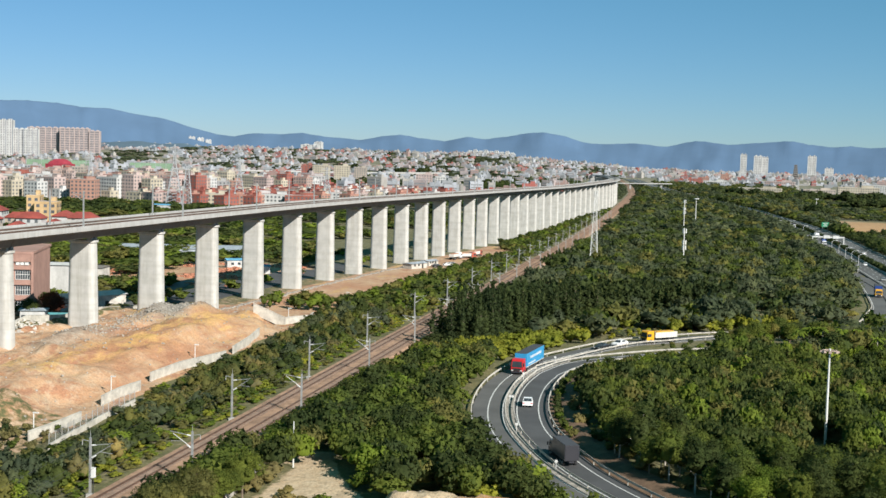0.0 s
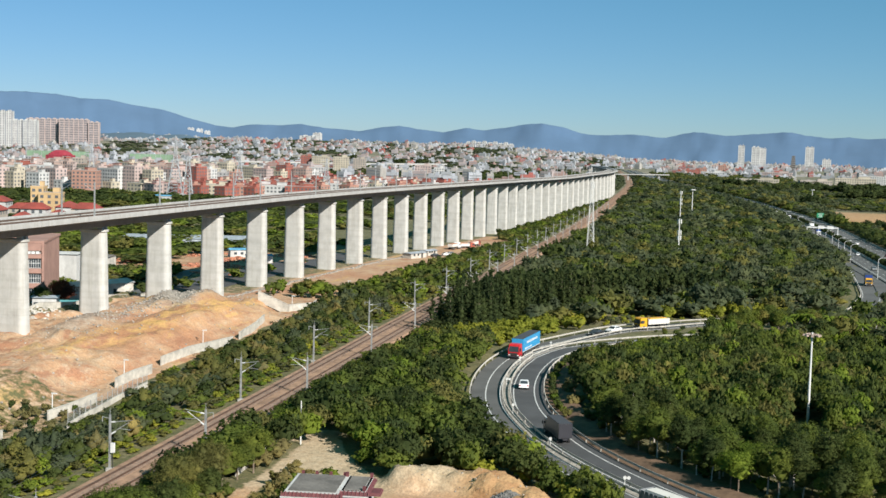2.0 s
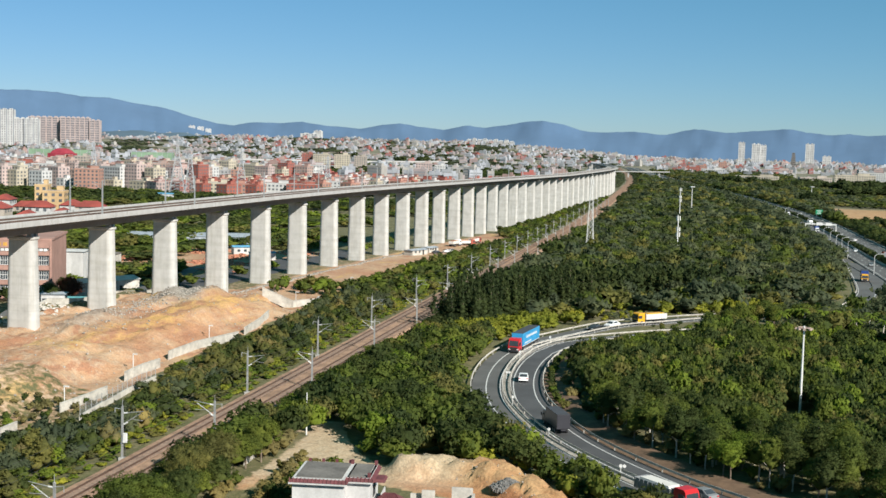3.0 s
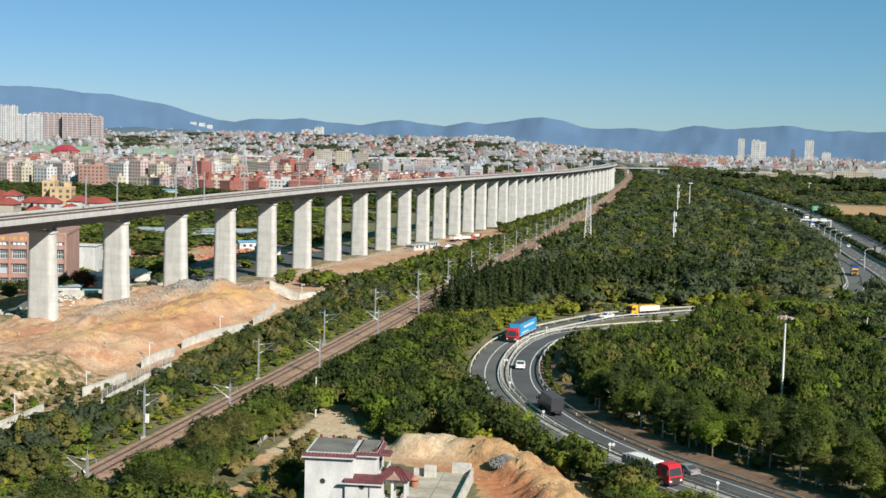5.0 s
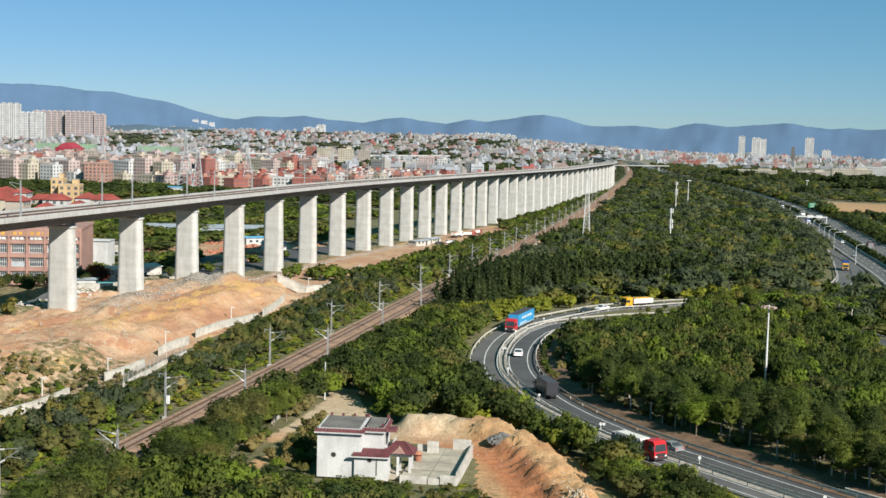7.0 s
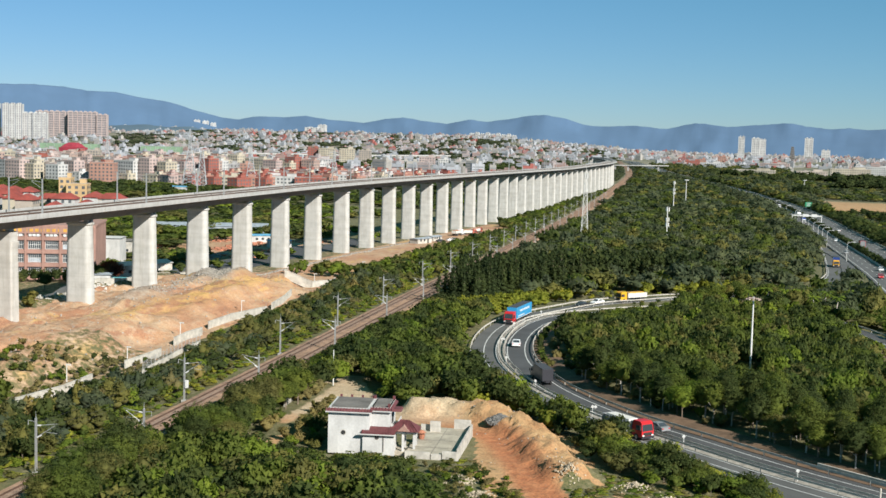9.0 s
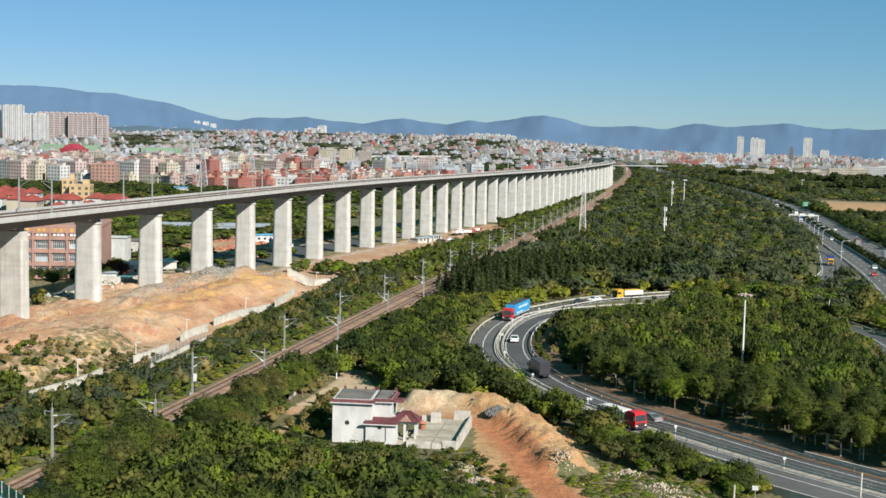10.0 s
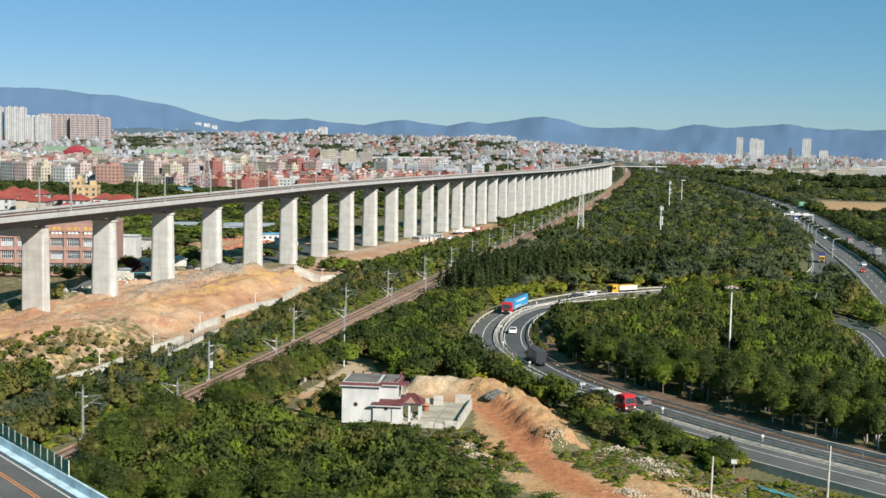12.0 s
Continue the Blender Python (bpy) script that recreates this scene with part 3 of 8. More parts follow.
def line_on(line, off, width=0.2, dash=None, z=0.135, z0=0.0):
    """Road paint, whole or dashed."""
    ed = offset(line, off)
    pts = [(p[0], p[1], vale(p[1]) + z + z0) for p in ed]
    sh = Shape()
    if not dash:
        return sh.sweep(pts, [(-width / 2, -0.01), (-width / 2, 0.004), (width / 2, 0.004), (width / 2, -0.01)])
    for i in range(0, len(pts) - dash[0], dash[0] + dash[1]):
        sh.sweep(pts[i : i + dash[0] + 1], [(-width / 2, -0.01), (-width / 2, 0.004), (width / 2, 0.004), (width / 2, -0.01)])
    return sh


solo("road", strip(OUTER, 2.8), "asphalt", "worn grey asphalt outer carriageway of a loop road", "road", kind="structure")
solo("road", strip(INNER, 3.0), "asphalt_dark", "dark asphalt inner carriageway of a loop road", "road", kind="structure")
solo("road", strip(MERGE, 3.4), "asphalt", "grey asphalt slip road joining a motorway", "road", kind="structure")
for line, offs in ((OUTER, (-0.1, 2.45)), (INNER, (-2.45, 1.3)), (MERGE, (-2.7, 2.7))):
    for o in offs:
        solo("edge_line", line_on(line, o, 0.19), "white_line", "white line painted along the road", "road marking", kind="structure")
HW = [(p[0], p[1]) for p in HIGHWAY]
solo("road", strip(smooth_line([(40.2, 425), (42.6, 465), (43.3, 515), (41, 565)]), 2.6, 0.2, 0.12, 0.7), "asphalt", "paved wedge between slip road and motorway", "road", kind="structure")
solo("motorway", strip(offset(HW, 2.2), 13.6, 0.5, 0.12, 1.6), "asphalt", "wide dark asphalt motorway with two carriageways", "road", kind="structure")
for off in (-10.3, -1.7, 1.7, 14.4):
    solo("edge_line", line_on(HW, off, 0.22, z0=0.5), "white_line", "white edge line of the motorway", "road marking", kind="structure")
HW_FINE = smooth_line(HW, 5.0)
for off in (-7.4, -4.5, 5.0, 8.2, 11.4):
    solo("lane_line", line_on(HW_FINE, off, 0.2, (1, 2), z0=0.5), "white_line", "dashed white lane line of the motorway", "road marking", kind="structure")

# ---- overhead line of the old railway ----


def build_mast(side, height=7.6, box=False):
    """A steel mast with a hinged cantilever, insulators and a back bracket. side: +1 when the track lies to its right."""
    root = thing("catenary_mast", "grey steel overhead-line mast with bracket arm", "railway mast", "masts of the old line")
    post = Shape()
    post.box((0, 0, height / 2 - 0.2), (0.30, 0.26, height + 0.4), 0, 0.8)
    part("post", post, "steel", root)
    part("footing", Shape().box((0, 0, 0.1), (0.8, 0.8, 0.7)), "old_concrete", root)
    arm = Shape()
    arm.tube((0, 0, 6.6), (side * 2.5, 0, 6.95), 0.05, None, 6)
    arm.tube((0, 0, 5.0), (side * 2.7, 0, 6.75), 0.055, None, 6)
    arm.tube((side * 1.2, 0, 5.85), (side * 3.0, 0, 5.75), 0.04, None, 6)
    arm.tube((side * 2.5, 0, 6.95), (side * 3.1, 0, 7.05), 0.035, None, 6)
    part("bracket_arm", arm, "steel", root)
    for z0, z1 in ((6.6, 6.66), (5.0, 5.2)):
        part("insulator", Shape().tube((side * 0.2, 0, z0 + 0.02), (side * 0.75, 0, z0 + (0.09 if z1 < 6.7 and z0 > 6 else 0.38)), 0.10, None, 8), "white_post", root)
    back = Shape().tube((0, 0, height - 0.5), (-side * 1.1, 0, height - 0.35), 0.05, None, 6)
    back.tube((-side * 1.1, 0, height - 0.35), (-side * 1.1, 0, height - 1.0), 0.05, None, 6)
    part("feeder_bracket", back, "steel", root)
    part("top_spike", Shape().tube((0, 0, height), (0, 0, height + 0.9), 0.04, 0.015, 6), "steel", root)
    if box:
        part("switch_box", Shape().box((side * 0.45, -0.1, 3.2), (0.5, 0.4, 1.3)), "white_post", root)
        part("conduit", Shape().tube((side * 0.45, -0.1, 2.5), (side * 0.45, -0.1, 0.2), 0.06, None, 6), "dark", root)
    return root


LEFT_Y = [96.4, 143.4, 190.8, 230.8, 272.6, 319.5, 362.8, *[406 + 44 * k for k in range(16)]]
RIGHT_Y = [108, 152.5, 197, 239, 278, 316, 359, *[402 + 44 * k for k in range(16)]]
first = {1: build_mast(1, 7.6), -1: build_mast(-1, 7.2)}
used = set()
for ys, side in ((LEFT_Y, 1), (RIGHT_Y, -1)):
    for y in ys:
        m = pose(rail_x(y) - side * 4.9, y, vale(y), 0, 0, 1.5)
        if abs(y - 143.4) < 1:
            build_mast(1, 7.6, True).matrix_basis = m
        elif side not in used:
            first[side].matrix_basis = m
            used.add(side)
        else:
            copy_thing(first[side], m)
for ys, side in ((LEFT_Y, 1), (RIGHT_Y, -1)):
    for z, dx in ((5.75, 2.9), (7.0, 2.9), (6.7, -1.1)):
        w = Shape()
        for a, b in zip(ys[:-1], ys[1:]):
            prev = None
            for k in range(7):
                u = k / 6
                y = a + (b - a) * u
                sag = 0 if z < 6 else 0.9 * 4 * u * (1 - u)
                p = (rail_x(y) - side * 4.9 + side * dx, y, vale(y) + z - sag)
                if prev:
                    w.tube(prev, p, 0.018, None, 3, False)
                prev = p
        solo("overhead_wire", w, "wire", "thin dark overhead wire above the old railway", "wire", "overhead wires")

# ---- masts on the viaduct ----


def build_deck_mast(side):
    root = thing("viaduct_mast", "slim grey overhead-line mast standing on the viaduct", "railway mast", "masts on the viaduct")
    part("post", Shape().box((0, 0, 3.9), (0.3, 0.3, 7.8), 0, 0.75), "steel", root)
    part("base_plate", Shape().box((0, 0, 0.1), (0.7, 0.7, 0.2)), "girder", root)
    a = Shape().tube((0, 0, 7.0), (-side * 2.6, 0, 7.4), 0.05, None, 5).tube((0, 0, 5.6), (-side * 2.6, 0, 7.2), 0.05, None, 5)
    part("bracket_arm", a, "steel", root)
    return root


# fixed to the outer cable trough of the deck
kinds = {1: build_deck_mast(1), -1: build_deck_mast(-1)}
seen = set()
for s, ys in ((1, [197.5 - 49, 197.5, 246, 294.5, 343, *[392 + 49 * k for k in range(16)]]), (-1, [151, 200, 249, 297.5, 346, *[395 + 49 * k for k in range(16)]])):
    for y in ys:
        m = pose(via_x(y) + s * 4.9, y, via_z(y) + 2.75)
        if s in seen:
            copy_thing(kinds[s], m)
        else:
            kinds[s].matrix_basis = m
            seen.add(s)

# ---- tall masts and pylons ----


def lattice(sh, base, top, h, bays, z0=0.0, r=0.07, plan=(0, 0)):
    """A square lattice tower: four legs with crossing braces."""
    def corner(k, u):
        w = base + (top - base) * u
        sx, sy = ((-1, -1), (1, -1), (1, 1), (-1, 1))[k % 4]
        return (plan[0] + sx * w / 2, plan[1] + sy * w / 2, z0 + h * u)
    for k in range(4):
        sh.tube(corner(k, 0), corner(k, 1), r * 1.5, r, 5, False)
        for i in range(bays):
            u0, u1 = i / bays, (i + 1) / bays
            sh.tube(corner(k, u0), corner(k + 1, u1), r * 0.7, None, 4, False)
            sh.tube(corner(k + 1, u0), corner(k, u1), r * 0.7, None, 4, False)
            sh.tube(corner(k, u1), corner(k + 1, u1), r * 0.7, None, 4, False)
    return sh


x, y = -74, 566
root = thing("lattice_mast", "slender pale steel lattice mast beside the railway", "lattice mast", "", (x, y, vale(y) - 0.3))
part("tower", lattice(Shape(), 3.4, 0.7, 34, 13, 0, 0.065), "white_post", root)
part("platform", Shape().box((0, 0, 24), (2.3, 2.3, 0.2)), "steel", root)
for k in range(3):
    a = 2.1 * k
    part("antenna", Shape().box((0.8 * math.cos(a), 0.8 * math.sin(a), 32.4), (0.35, 0.35, 2.4), a), "white_post", root)
part("tip", Shape().tube((0, 0, 34), (0, 0, 37), 0.12, 0.04, 6), "white_post", root)


M["pylon"] = plain("pylon_steel", (0.36, 0.375, 0.39), 0.6, 0.1, var=0.15)


def build_pylon(x, y, h, w, rz, split):
    root = thing("power_pylon", "tall grey steel lattice power pylon before the town", "pylon", "power pylons", (x, y, vale(y) - 0.5), rz)
    tower = lattice(Shape(), w, 2.2, h * 0.72, 8, 0, 0.21)
    if split:
        lattice(tower, w * 0.62, 2.0, h * 0.66, 8, 0, 0.21, (w * 0.75, 0))
    part("tower", tower, "pylon", root)
    part("top", lattice(Shape(), 2.2, 0.9, h * 0.28, 6, h * 0.72, 0.17), "pylon", root)
    for z, span in ((0.74, 7.5), (0.85, 6.5), (0.95, 5)):
        arm = Shape()
        for s in (-1, 1):
            arm.tube((0, 0, h * z + 1.0), (s * span, 0, h * z), 0.24, 0.15, 4, False).tube((0, 0, h * z - 0.4), (s * span, 0, h * z), 0.24, 0.15, 4, False)
            arm.tube((s * span, 0, h * z), (s * span, 0, h * z - 2.2), 0.12, None, 4, False)
        part("cross_arm", arm, "pylon", root)


build_pylon(-475, 974, 53, 14, 20, True)
build_pylon(-449, 1050, 43, 11, 20, False)
build_pylon(-404, 1157, 35, 10, 25, False)
build_pylon(-640, 1130, 44, 9, 20, False)


def build_pole(name, label, cat, x, y, h, r, z=None, lean=0.0):
    root = thing(name, label, cat, "", (x, y, ground_z(x, y) if z is None else z))
    part("shaft", Shape().tube((0, 0, -0.5), (lean, 0, h), r, r * 0.55, 10), "white_post", root)
    return root


for x, y, h in ((-35.5, 585, 18), (-52, 905, 24)):
    root = build_pole("antenna_pole", "tall white tubular antenna pole among trees", "mast", x, y, h, 0.34)
    for k in range(3):
        a = 2.1 * k + 0.4
        for zz in (h - 1.4, h - 6.5, h - 9):
            part("antenna", Shape().box((0.85 * math.cos(a), 0.85 * math.sin(a), zz), (0.38, 0.38, 2.0), a), "white_post", root)
root = build_pole("floodlight_mast", "tall white floodlight mast with a ring of lamps", "light mast", 6.4, 208, 15.2, 0.24)
ring = Shape()
for k in range(12):
    a0, a1 = k * math.pi / 6, (k + 1) * math.pi / 6
    ring.tube((1.0 * math.cos(a0), 1.0 * math.sin(a0), 14.9), (1.0 * math.cos(a1), 1.0 * math.sin(a1), 14.9), 0.07, None, 5)
    if k % 3 == 0:
        ring.tube((0, 0, 14.9), (1.0 * math.cos(a0), 1.0 * math.sin(a0), 14.9), 0.06, None, 5)
M["lamp_rust"] = plain("weathered_lamp_ring", (0.36, 0.27, 0.23), 0.8, var=0.3)
part("lamp_ring", ring, "lamp_rust", root)
for k in range(8):
    a = k * math.pi / 4
    part("lamp", Shape().box((1.25 * math.cos(a), 1.25 * math.sin(a), 14.75), (0.55, 0.5, 0.26), a, 0.7), "lamp_rust", root)
for x, y, h in ((-48, 1000, 22), (55, 1280, 17)):
    root = build_pole("floodlight_mast", "distant tall floodlight mast beside the motorway", "light mast", x, y, h, 0.4)
    part("lamp_ring", Shape().box((0, 0, h), (3.6, 3.6, 0.5), 0.4, 0.8), "steel", root)

# ---- guard rails and road furniture ----
BEAM = [(-0.04, 0.50), (0.05, 0.54), (-0.03, 0.60), (0.05, 0.66), (-0.03, 0.72), (0.05, 0.78), (-0.04, 0.83), (-0.07, 0.82), (-0.07, 0.51)]
POST_ME = put_in(Shape().box((0, 0, 0.3), (0.14, 0.14, 0.9)).mesh("post"), "guard")


def guard_rail(line, off, label, gap=4.0):
    ed = [p for p in offset(line, off)]
    pts = [(p[0], p[1], vale(p[1]) + 0.12) for p in ed]
    root = thing("guard_rail", label, "guard rail", "guard rails of the loop")
    part("beam", Shape().sweep(pts, BEAM), "guard", root)
    run = 0.0
    for a, b in zip(pts[:-1], pts[1:]):
        run += math.dist(a, b)
        if run >= gap:
            run = 0.0
            o = part("post", POST_ME, None, root)
            o.location = b


guard_rail([p for p in OUTER if p[1] > 125.5], -2.92, "weathered steel guard rail on the outer road edge")
guard_rail(OUTER, 2.87, "weathered steel guard rail beside the median")
guard_rail(INNER, -3.0, "weathered steel guard rail beside the median")
guard_rail(INNER, 3.05, "weathered steel guard rail on the inner road edge")
guard_rail(MERGE, -3.3, "weathered steel guard rail of the slip road")
low_edge = [p for p in OUTER if p[1] < 127]
solo("shoulder", strip(offset(low_edge, -3.82), 1.0, 0.0, 0.116, 0.5), "asphalt", "worn grey paved shoulder along the outer road", "shoulder", kind="structure")
edge_wall = thing("retaining_wall", "low dark stained concrete wall holding up the road edge", "wall")
edge_pts = [(p[0], p[1], 0.0) for p in offset(low_edge, -4.98)]
for a, b in zip(edge_pts[:-1], edge_pts[1:]):
    part("wall_panel", Shape().sweep([a, b], [(-0.15, -1.6), (0.15, -1.6), (0.15, 0.14), (-0.15, 0.14)]), "old_concrete", edge_wall)
# soil in the median and on the bank inside the loop
solo("median_strip", strip(MEDIAN[:-4], 0.75, 0.05, 0.1, 0.5), "rubble", "gravelly median strip between the carriageways", "median", kind="structure")
bank = [p for p in offset(INNER, 3.2) if p[1] < 262 and p[0] < 60][: int(len(INNER) * 0.72)]
ramp_wall = thing("retaining_wall", "low concrete retaining wall beside the inner road", "wall")
for a, b in zip([p for p in offset(INNER, 4.3) if 14 < p[0] < 62 and p[1] < 140][:-1], [p for p in offset(INNER, 4.3) if 14 < p[0] < 62 and p[1] < 140][1:]):
    part("wall_panel", Shape().sweep([(a[0], a[1], 0), (b[0], b[1], 0)], [(-0.15, -0.4), (0.15, -0.4), (0.15, 0.95), (-0.15, 0.95)]), "site_wall", ramp_wall)
solo("bank", Shape().sweep([(p[0], p[1], vale(p[1])) for p in bank], [(0.0, -0.4), (0.0, 0.1), (1.6, 0.16), (3.6, 0.6), (5.2, 0.6), (6.0, -0.4)]), "brown_bank", "bare brown soil bank along the inner road", "bank", kind="structure")


def delineator(x, y, two=False):
    root = thing("road_marker", "small white round-topped road marker on a post", "road marker", "road markers", (x, y, vale(y) + 0.1))
    part("stem", Shape().tube((0, 0, 0), (0, 0, 1.3), 0.05, None, 6), "white_post", root)
    for k in range(2 if two else 1):
        part("panel", Shape().tube((k * 0.5, -0.03, 1.5), (k * 0.5, 0.03, 1.5), 0.24, None, 10), "white_post", root)


for i in range(8, len(MEDIAN) - 6, 7):
    delineator(MEDIAN[i][0], MEDIAN[i][1], i % 3 == 0)

# ---- motorway furniture ----


def street_lamp(x, y, z, h, arm, rz):
    root = thing("street_lamp", "grey curved street lamp beside the motorway", "street lamp", "street lamps", (x, y, z), rz)
    part("pole", Shape().tube((0, 0, -0.6), (0, 0, h - 0.8), 0.12, 0.08, 8), "white_post", root)
    part("arm", Shape().tube((0, 0, h - 0.85), (arm * 0.35, 0, h - 0.15), 0.09, None, 6).tube((arm * 0.35, 0, h - 0.15), (arm, 0, h), 0.08, 0.06, 6), "white_post", root)
    part("lamp_head", Shape().box((arm + 0.4, 0, h), (1.2, 0.4, 0.2), 0, 0.7), "white_post", root)


hw_y = lambda y: float(np.interp(y, [p[1] for p in HW], [p[0] for p in HW]))
for y in (500, 604, 636, 668, 704, 745, 792, 850, 915, 990):
    street_lamp(hw_y(y) - 12.2, y, vale(y), 8.6, 2.4, 0)
y = 806
root = thing("sign_gantry", "white steel sign gantry across the motorway", "gantry", "", (hw_y(y), y, vale(y)))
for s in (-17.7, 0.6):
    part("leg", Shape().box((s, 0, 3.8), (0.45, 0.45, 7.8)), "white_post", root)
part("beam", Shape().box((-8.5, 0, 7.4), (19.0, 0.6, 0.7)), "white_post", root)
for s in (-9.5, -4):
    part("sign_panel", Shape().box((s, -0.42, 7.6), (3.6, 0.2, 1.8)), "white_post", root)
M["green_sign"] = plain("green_sign", (0.02, 0.26, 0.13), 0.5, var=0.1)
root = thing("direction_sign", "green motorway direction sign on two posts", "road sign", "", (48.7, 1000, vale(1000)))
part("panel", Shape().box((0, 0, 5.8), (5.2, 0.25, 3.6)), "green_sign", root)
for s in (-1.8, 1.8):
    part("post", Shape().tube((s, 0.25, -0.5), (s, 0.25, 7.5), 0.18, None, 8), "steel", root)
for k, w in enumerate((3.6, 2.5, 3.0)):
    part("lettering_bar", Shape().box((0, -0.15, 6.8 - k * 1.0), (w, 0.06, 0.36)), "white_post", root)
hedge = []
for p in smooth_line(HW, 3.0):
    if 230 < p[1] < 1250:
        hedge.append((p[0], p[1], 3.3, 3.2))
# filled in with the plants below
solo("barrier", Shape().sweep([(p[0] - 1.6, p[1], vale(p[1]) + 0.6) for p in HW], [(-0.06, 0), (0.06, 0), (0.06, 0.85), (-0.06, 0.85)]), "guard", "steel crash barrier in the motorway median", "barrier", kind="structure")
solo("barrier", Shape().sweep([(p[0] + 1.6, p[1], vale(p[1]) + 0.6) for p in HW], [(-0.06, 0), (0.06, 0), (0.06, 0.85), (-0.06, 0.85)]), "guard", "steel crash barrier in the motorway median", "barrier", kind="structure")
solo("barrier", Shape().sweep([(p[0] + 15.6, p[1], vale(p[1]) + 0.6) for p in HW], [(-0.06, 0), (0.06, 0), (0.06, 0.85), (-0.06, 0.85)]), "guard", "steel crash barrier on the motorway edge", "barrier", kind="structure")
solo("barrier", Shape().sweep([(p[0] - 11.2, p[1], vale(p[1]) + 0.6) for p in HW if p[1] > 620], [(-0.06, 0), (0.06, 0), (0.06, 0.85), (-0.06, 0.85)]), "guard", "steel crash barrier on the motorway edge", "barrier", kind="structure")

# ---- vehicles ----
for n_, c_ in dict(car_white=(0.8, 0.8, 0.8), car_black=(0.02, 0.02, 0.022), car_grey=(0.22, 0.23, 0.24), car_red=(0.5, 0.02, 0.025), car_teal=(0.03, 0.2, 0.22), truck_blue=(0.03, 0.27, 0.52), truck_navy=(0.02, 0.06, 0.25), truck_dark=(0.035, 0.035, 0.042), truck_yellow=(0.65, 0.33, 0.02), tarp=(0.045, 0.05, 0.06), pale_load=(0.6, 0.58, 0.54)).items():
    M[n_] = plain(n_, c_, 0.35 if n_ not in ("tarp", "pale_load") else 0.9, var=0.08, big=0.6, small=5, relief=0.05)
M["tyre"] = plain("tyre", (0.025, 0.025, 0.027), 0.9, var=0.2)
M["rim"] = plain("rim", (0.4, 0.4, 0.41), 0.35, 0.7, var=0.1)


def wheel(root, x, y, r, w, z=None):
    s = 1 if y > 0 else -1
    t = part("wheel", Shape().tube((x, y - w / 2, r), (x, y + w / 2, r), r, None, 14), "tyre", root)
    part("rim", Shape().tube((x, y + s * (w / 2 - 0.02), r), (x, y + s * (w / 2 + 0.02), r), r * 0.6, None, 10), "rim", t)


def side_loft(profile, width, inset=0.0, z_in=1.0):
    """A side outline (x, z) given width; points above z_in lean inwards."""
    sh = Shape()
    def half(x, z):
        return width / 2 - (inset * min(1, max(0, (z - z_in) / 0.5)))
    n = len(profile)
    vs = [(x, -half(x, z), z) for x, z in profile] + [(x, half(x, z), z) for x, z in profile]
    fs = [tuple(range(n)), tuple(range(2 * n - 1, n - 1, -1))]
    fs += [(k, n + k, n + (k + 1) % n, (k + 1) % n) for k in range(n)]
    return sh.add(vs, fs)


def build_car(paint, label, van=False):
    """Points along +x."""
    root = thing("van" if van else "car", label, "car", "vehicles")
    if van:
        L, W = 4.9, 1.8
        prof = [(2.35, 0.35), (2.45, 0.7), (2.3, 1.0), (1.5, 1.85), (1.2, 1.95), (-2.2, 1.95), (-2.42, 1.6), (-2.45, 0.35)]
    else:
        L, W = 4.5, 1.78
        prof = [(2.15, 0.32), (2.25, 0.55), (2.1, 0.78), (1.15, 0.92), (0.35, 1.42), (-0.9, 1.46), (-1.75, 1.02), (-2.2, 0.95), (-2.25, 0.4)]
    part("body", side_loft(prof, W, 0.16, 0.95), paint, root)
    if van:
        part("windscreen", side_loft([(2.22, 1.08), (1.55, 1.83), (1.48, 1.8), (2.1, 1.08)], W - 0.2, 0.16, 0.95), "glass", root)
        part("side_glass", side_loft([(1.55, 1.1), (1.25, 1.75), (-2.0, 1.75), (-2.1, 1.1)], W + 0.02, 0.16, 0.95), "glass", root)
    else:
        part("windscreen", side_loft([(1.14, 0.95), (0.42, 1.41), (0.3, 1.41), (0.9, 0.95)], W - 0.14, 0.16, 0.95), "glass", root)
        part("side_glass", side_loft([(0.85, 0.98), (0.25, 1.36), (-0.85, 1.38), (-1.4, 1.02)], W + 0.02, 0.16, 0.95), "glass", root)
        part("rear_window", side_loft([(-1.0, 1.44), (-1.7, 1.06), (-1.74, 1.04), (-1.78, 1.06), (-1.06, 1.46)], W - 0.2, 0.16, 0.95), "glass", root)
    for s in (-1, 1):
        part("headlight", Shape().box((L / 2 - 0.14, s * 0.62, 0.66), (0.22, 0.4, 0.16)), "white_post", root)
        part("tail_light", Shape().box((-L / 2 + 0.06, s * 0.68, 0.78), (0.16, 0.3, 0.16)), "car_red", root)
        for x in (1.35, -1.35):
            wheel(root, x, s * (W / 2 - 0.1), 0.32, 0.22)
    return root


